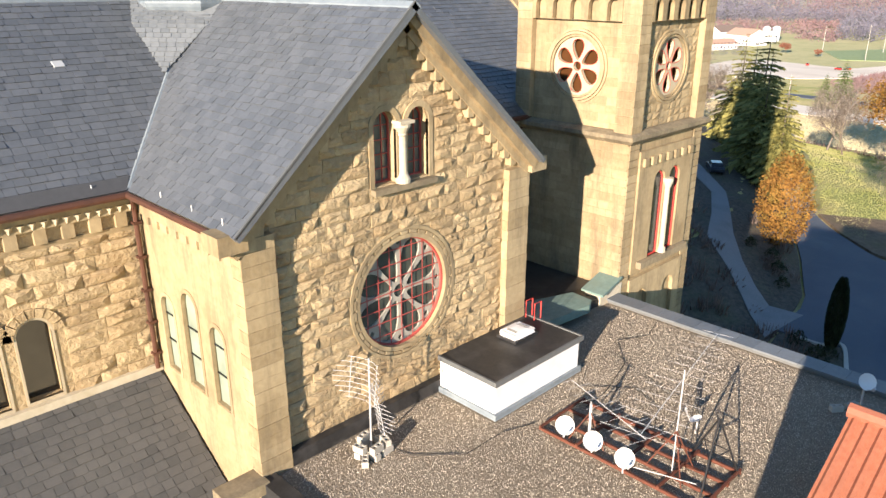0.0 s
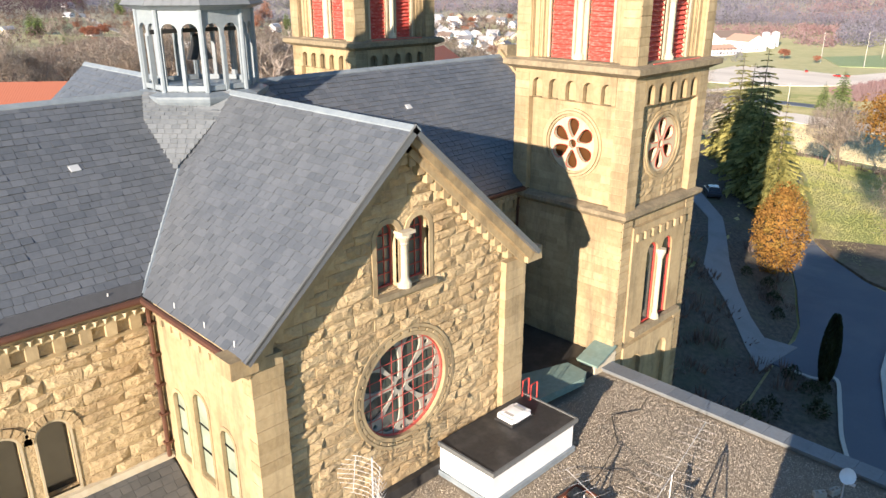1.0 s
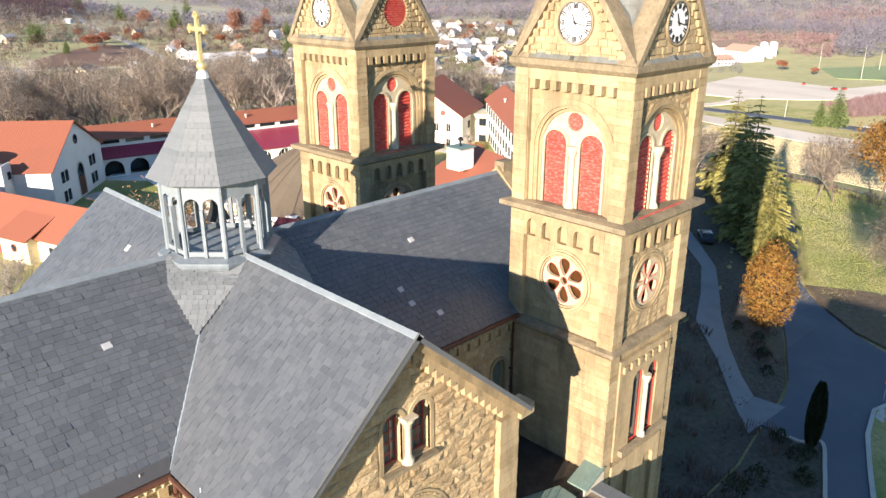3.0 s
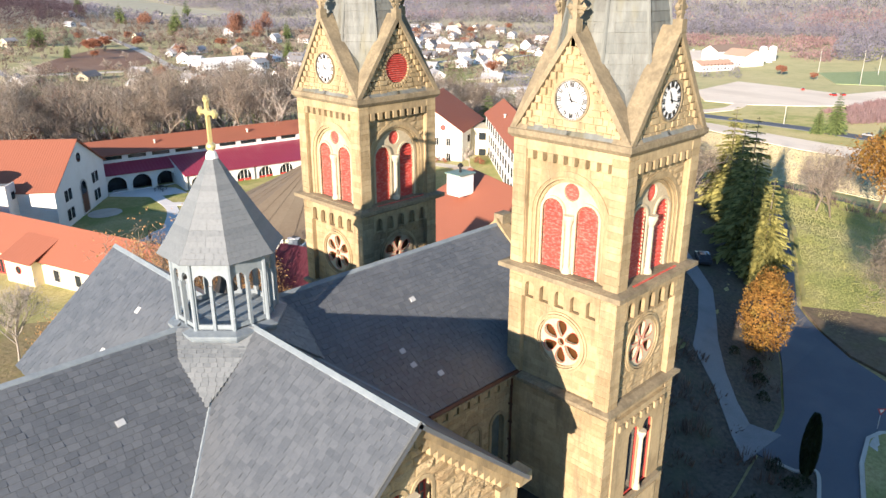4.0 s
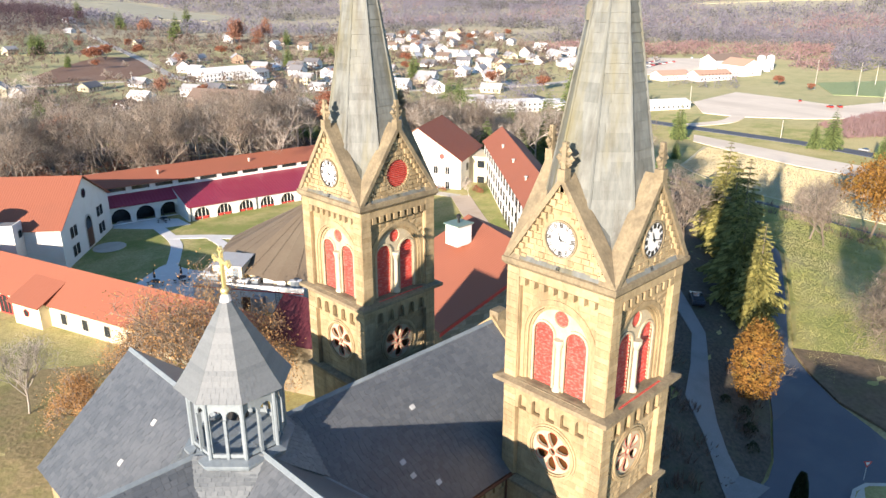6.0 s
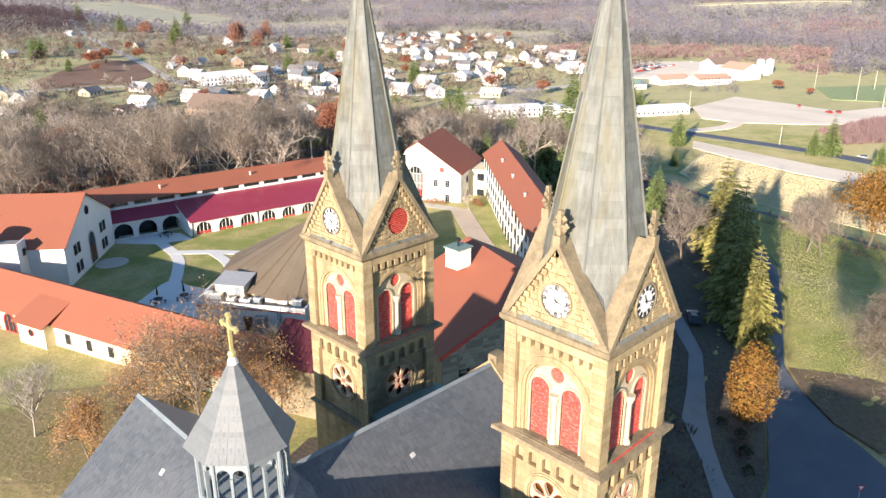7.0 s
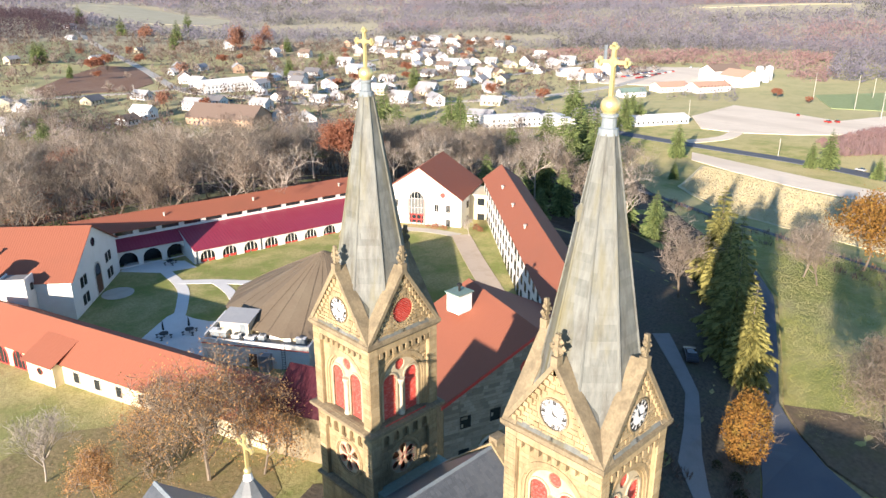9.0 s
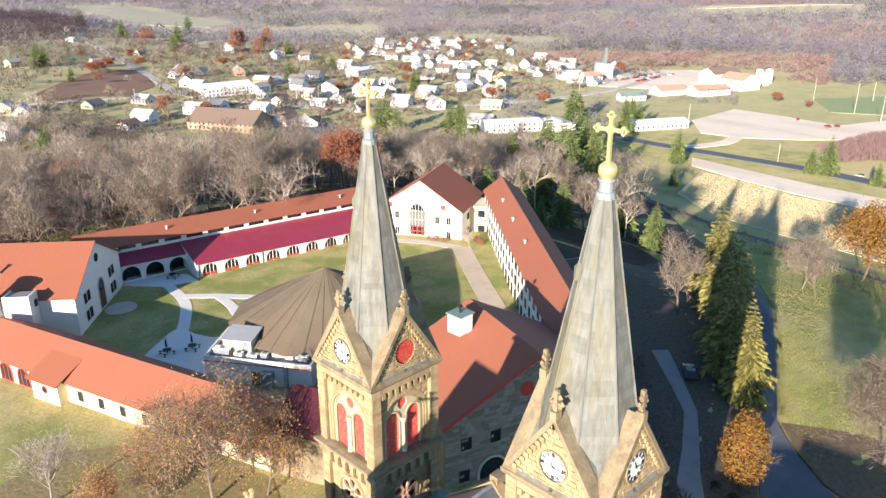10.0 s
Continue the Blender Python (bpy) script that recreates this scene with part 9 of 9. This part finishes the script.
def yagi(name, label, foot, top, boom0, boom1, n, l0, l1):
    m = tagged(new(name), label, "antenna", "roof antennas")
    part("mast", Shape().tube([foot, top], 0.02), PALEMETAL, m)
    a, b_ = Vector(boom0), Vector(boom1)
    part("boom", Shape().tube([a, b_], 0.012, 0.010, 5), PALEMETAL, m)
    side = (b_ - a).cross(Vector((0, 0, 1))).normalized()
    for k in range(n):
        f = k / (n - 1)
        c, L_ = a.lerp(b_, f), (l0 + (l1 - l0) * f) / 2
        part("element", Shape().tube([c - side * L_, c + side * L_], 0.005, 0.005, 4), PALEMETAL, m)
    return m


y1 = yagi("yagi_antenna", "long television antenna with many rods on a mast", (10.25, -20.2, RZ), (10.27, -20.2, 16.4), (8.4, -20.1, 15.2), (15.0, -18.95, 15.35), 14, 2.2, 1.0)
for x, y in ((9.75, -20.75), (10.9, -20.5), (10.1, -19.5)):
    part("strut", Shape().tube([(x, y, RZ + 0.1), (10.25, -20.2, 14.5)], 0.022), RUST, y1)
y2 = yagi("yagi_antenna", "short television antenna with white rods above the rack", (9.91, -17.64, RZ), (9.91, -17.62, 14.45), (9.7, -19.6, 14.2), (10.8, -16.3, 14.25), 10, 1.7, 0.8)
part("sleeve", Shape().tube([(9.91, -17.64, RZ + 0.3), (9.91, -17.63, 14.35)], 0.045), PALEMETAL, y2)
for x, y in ((9.5, -17.2), (10.5, -17.4), (9.7, -18.3)):
    part("strut", Shape().tube([(x, y, RZ + 0.1), (9.91, -17.63, 14.1)], 0.022), RUST, y2)
tp = tagged(new("tripod_mast"), "dark lattice tripod standing on the flat roof", "tripod")
for x, y in ((9.9, -21.25), (11.5, -21.6), (11.6, -20.1)):
    part("leg", Shape().tube([(x, y, RZ), (11.3, -20.9, 14.75)], 0.03), BLACK, tp)
part("brace", Shape().tube([(10.6, -21.05, 13.8), (11.4, -21.25, 13.8), (11.45, -20.5, 13.8), (10.6, -21.05, 13.8)], 0.018), BLACK, tp)
part("white_rod", Shape().tube([(9.35, -19.5, RZ + 0.35), (9.9, -21.1, RZ + 0.35)], 0.014), PALEMETAL, tp)

grid = tagged(new("grid_antenna"), "grid reflector antenna on a mast held by concrete blocks", "antenna")
gx, gy = 5.0, -13.3
part("mast", Shape().tube([(gx, gy, RZ), (gx + 0.03, gy, 16.1)], 0.03), PALEMETAL, grid)
for zc, ang in ((15.45, 190), (14.35, 330)):
    n_ = Vector((math.cos(radians(ang)), math.sin(radians(ang)), 0.15)).normalized()
    u = n_.cross(Vector((0, 0, 1))).normalized()
    v = u.cross(n_)
    c = Vector((gx, gy, zc)) + n_ * 0.15
    for k in range(9):
        o = (k - 4) * 0.155
        w_ = 0.88 * math.sqrt(1 - (o / 0.8) ** 2)
        part("grid_rod", Shape().tube([c + v * o + u * w_ * t + n_ * 0.28 * (w_ * t) ** 2 * 2 for t in (-1, -0.5, 0, 0.5, 1)], 0.009, 0.009, 4), PALEMETAL, grid)
    for t in (-0.6, 0.6):
        part("rib", Shape().tube([c + v * o + u * t * 0.8 + n_ * 0.1 for o in (-0.62, 0, 0.62)], 0.013, 0.013, 4), PALEMETAL, grid)
unit = tagged(new("concrete_block"), "hollow grey concrete block weighing the antenna mast", "block", "ballast blocks")
bl = Shape().plate(lambda u, z, d: (u, z, d), [(-0.2, -0.1), (0.2, -0.1), (0.2, 0.1), (-0.2, 0.1)], [[(-0.16, -0.06), (-0.03, -0.06), (-0.03, 0.06), (-0.16, 0.06)], [(0.03, -0.06), (0.16, -0.06), (0.16, 0.06), (0.03, 0.06)]], 0, 0.2)
part("shell", bl, BLOCK, unit)
spots_ = ((4.55, -13.35, 0, 20), (4.75, -13.72, 0, 95), (5.2, -13.75, 0, 5), (5.35, -13.3, 0, 80), (5.0, -12.98, 0, 0), (4.5, -13.4, 0.2, 100), (4.85, -13.74, 0.2, 8), (5.3, -13.6, 0.2, 75), (4.95, -13.0, 0.2, 15), (4.4, -13.75, 0, 50))
for n, (x, y, z, a) in enumerate(spots_):
    m = pose(x, y, RZ + z, 0, 0, a)
    if n:
        copy_thing(unit, m)
    else:
        unit.matrix_basis = m
cab = tagged(new("roof_cable"), "black cable lying across the gravel roof", "cable")
part("run", Shape().tube([(5.4, -13.9, RZ + 0.03), (5.6, -14.4, RZ + 0.03), (6.8, -15.5, RZ + 0.03), (8.4, -15.5, RZ + 0.03), (9.5, -15.9, RZ + 0.03)], 0.011), BLACK, cab)
part("run", Shape().tube([(11.4, -16.5, RZ + 0.03), (12.7, -16.4, RZ + 0.03), (14.8, -15.8, RZ + 0.03), (16.2, -14.6, RZ + 0.03), (17.4, -15.2, RZ + 0.03), (18.8, -14.8, RZ + 0.03)], 0.013), BLACK, cab)
part("run", Shape().tube([(11.2, -19.0, RZ + 0.03), (13.0, -18.2, RZ + 0.03), (13.6, -17.0, RZ + 0.03), (12.4, -15.6, RZ + 0.03), (13.4, -15.1, RZ + 0.03)], 0.010), BLACK, cab)
lad2 = tagged(new("roof_ladder_rail"), "red tubular ladder rail behind the rooftop box", "ladder rail")
for y in (-12.55, -12.95):
    part("rail", Shape().tube([(13.42, y, 13.4), (13.42, y, 15.1), (13.05, y, 15.1), (13.05, y, 14.45)], 0.025, 0.025, 6), REDBAR, lad2)
part("rung", Shape().tube([(13.42, -12.55, 14.3), (13.42, -12.95, 14.3)], 0.02), REDBAR, lad2)
for x, y in ((17.0, -22.3), (17.5, -22.6), (16.7, -23.0)):
    copy_thing(unit, pose(x, y, RZ, 0, 0, x * 40))
sgn = tagged(new("yield_sign"), "white and red triangular road sign on a post", "sign")
sgn.matrix_basis = pose(71.0, -13.2, ground_at(71.0, -13.2) + 0.2, 0, 0, -45)
part("post", Shape().tube([(0, 0, -0.3), (0, 0, 2.2)], 0.04), PALEMETAL, sgn)
part("panel", Shape().plate(wall_frame(0, -0.05, 1, 0, 0, 1), [(0, 1.5), (0.45, 2.3), (-0.45, 2.3)], [], 0, 0.02), REDBAR, sgn)
part("white_field", Shape().plate(wall_frame(0, -0.06, 1, 0, 0, 1), [(0, 1.75), (0.26, 2.2), (-0.26, 2.2)], [], 0, 0.005), WHITEMETAL, sgn)
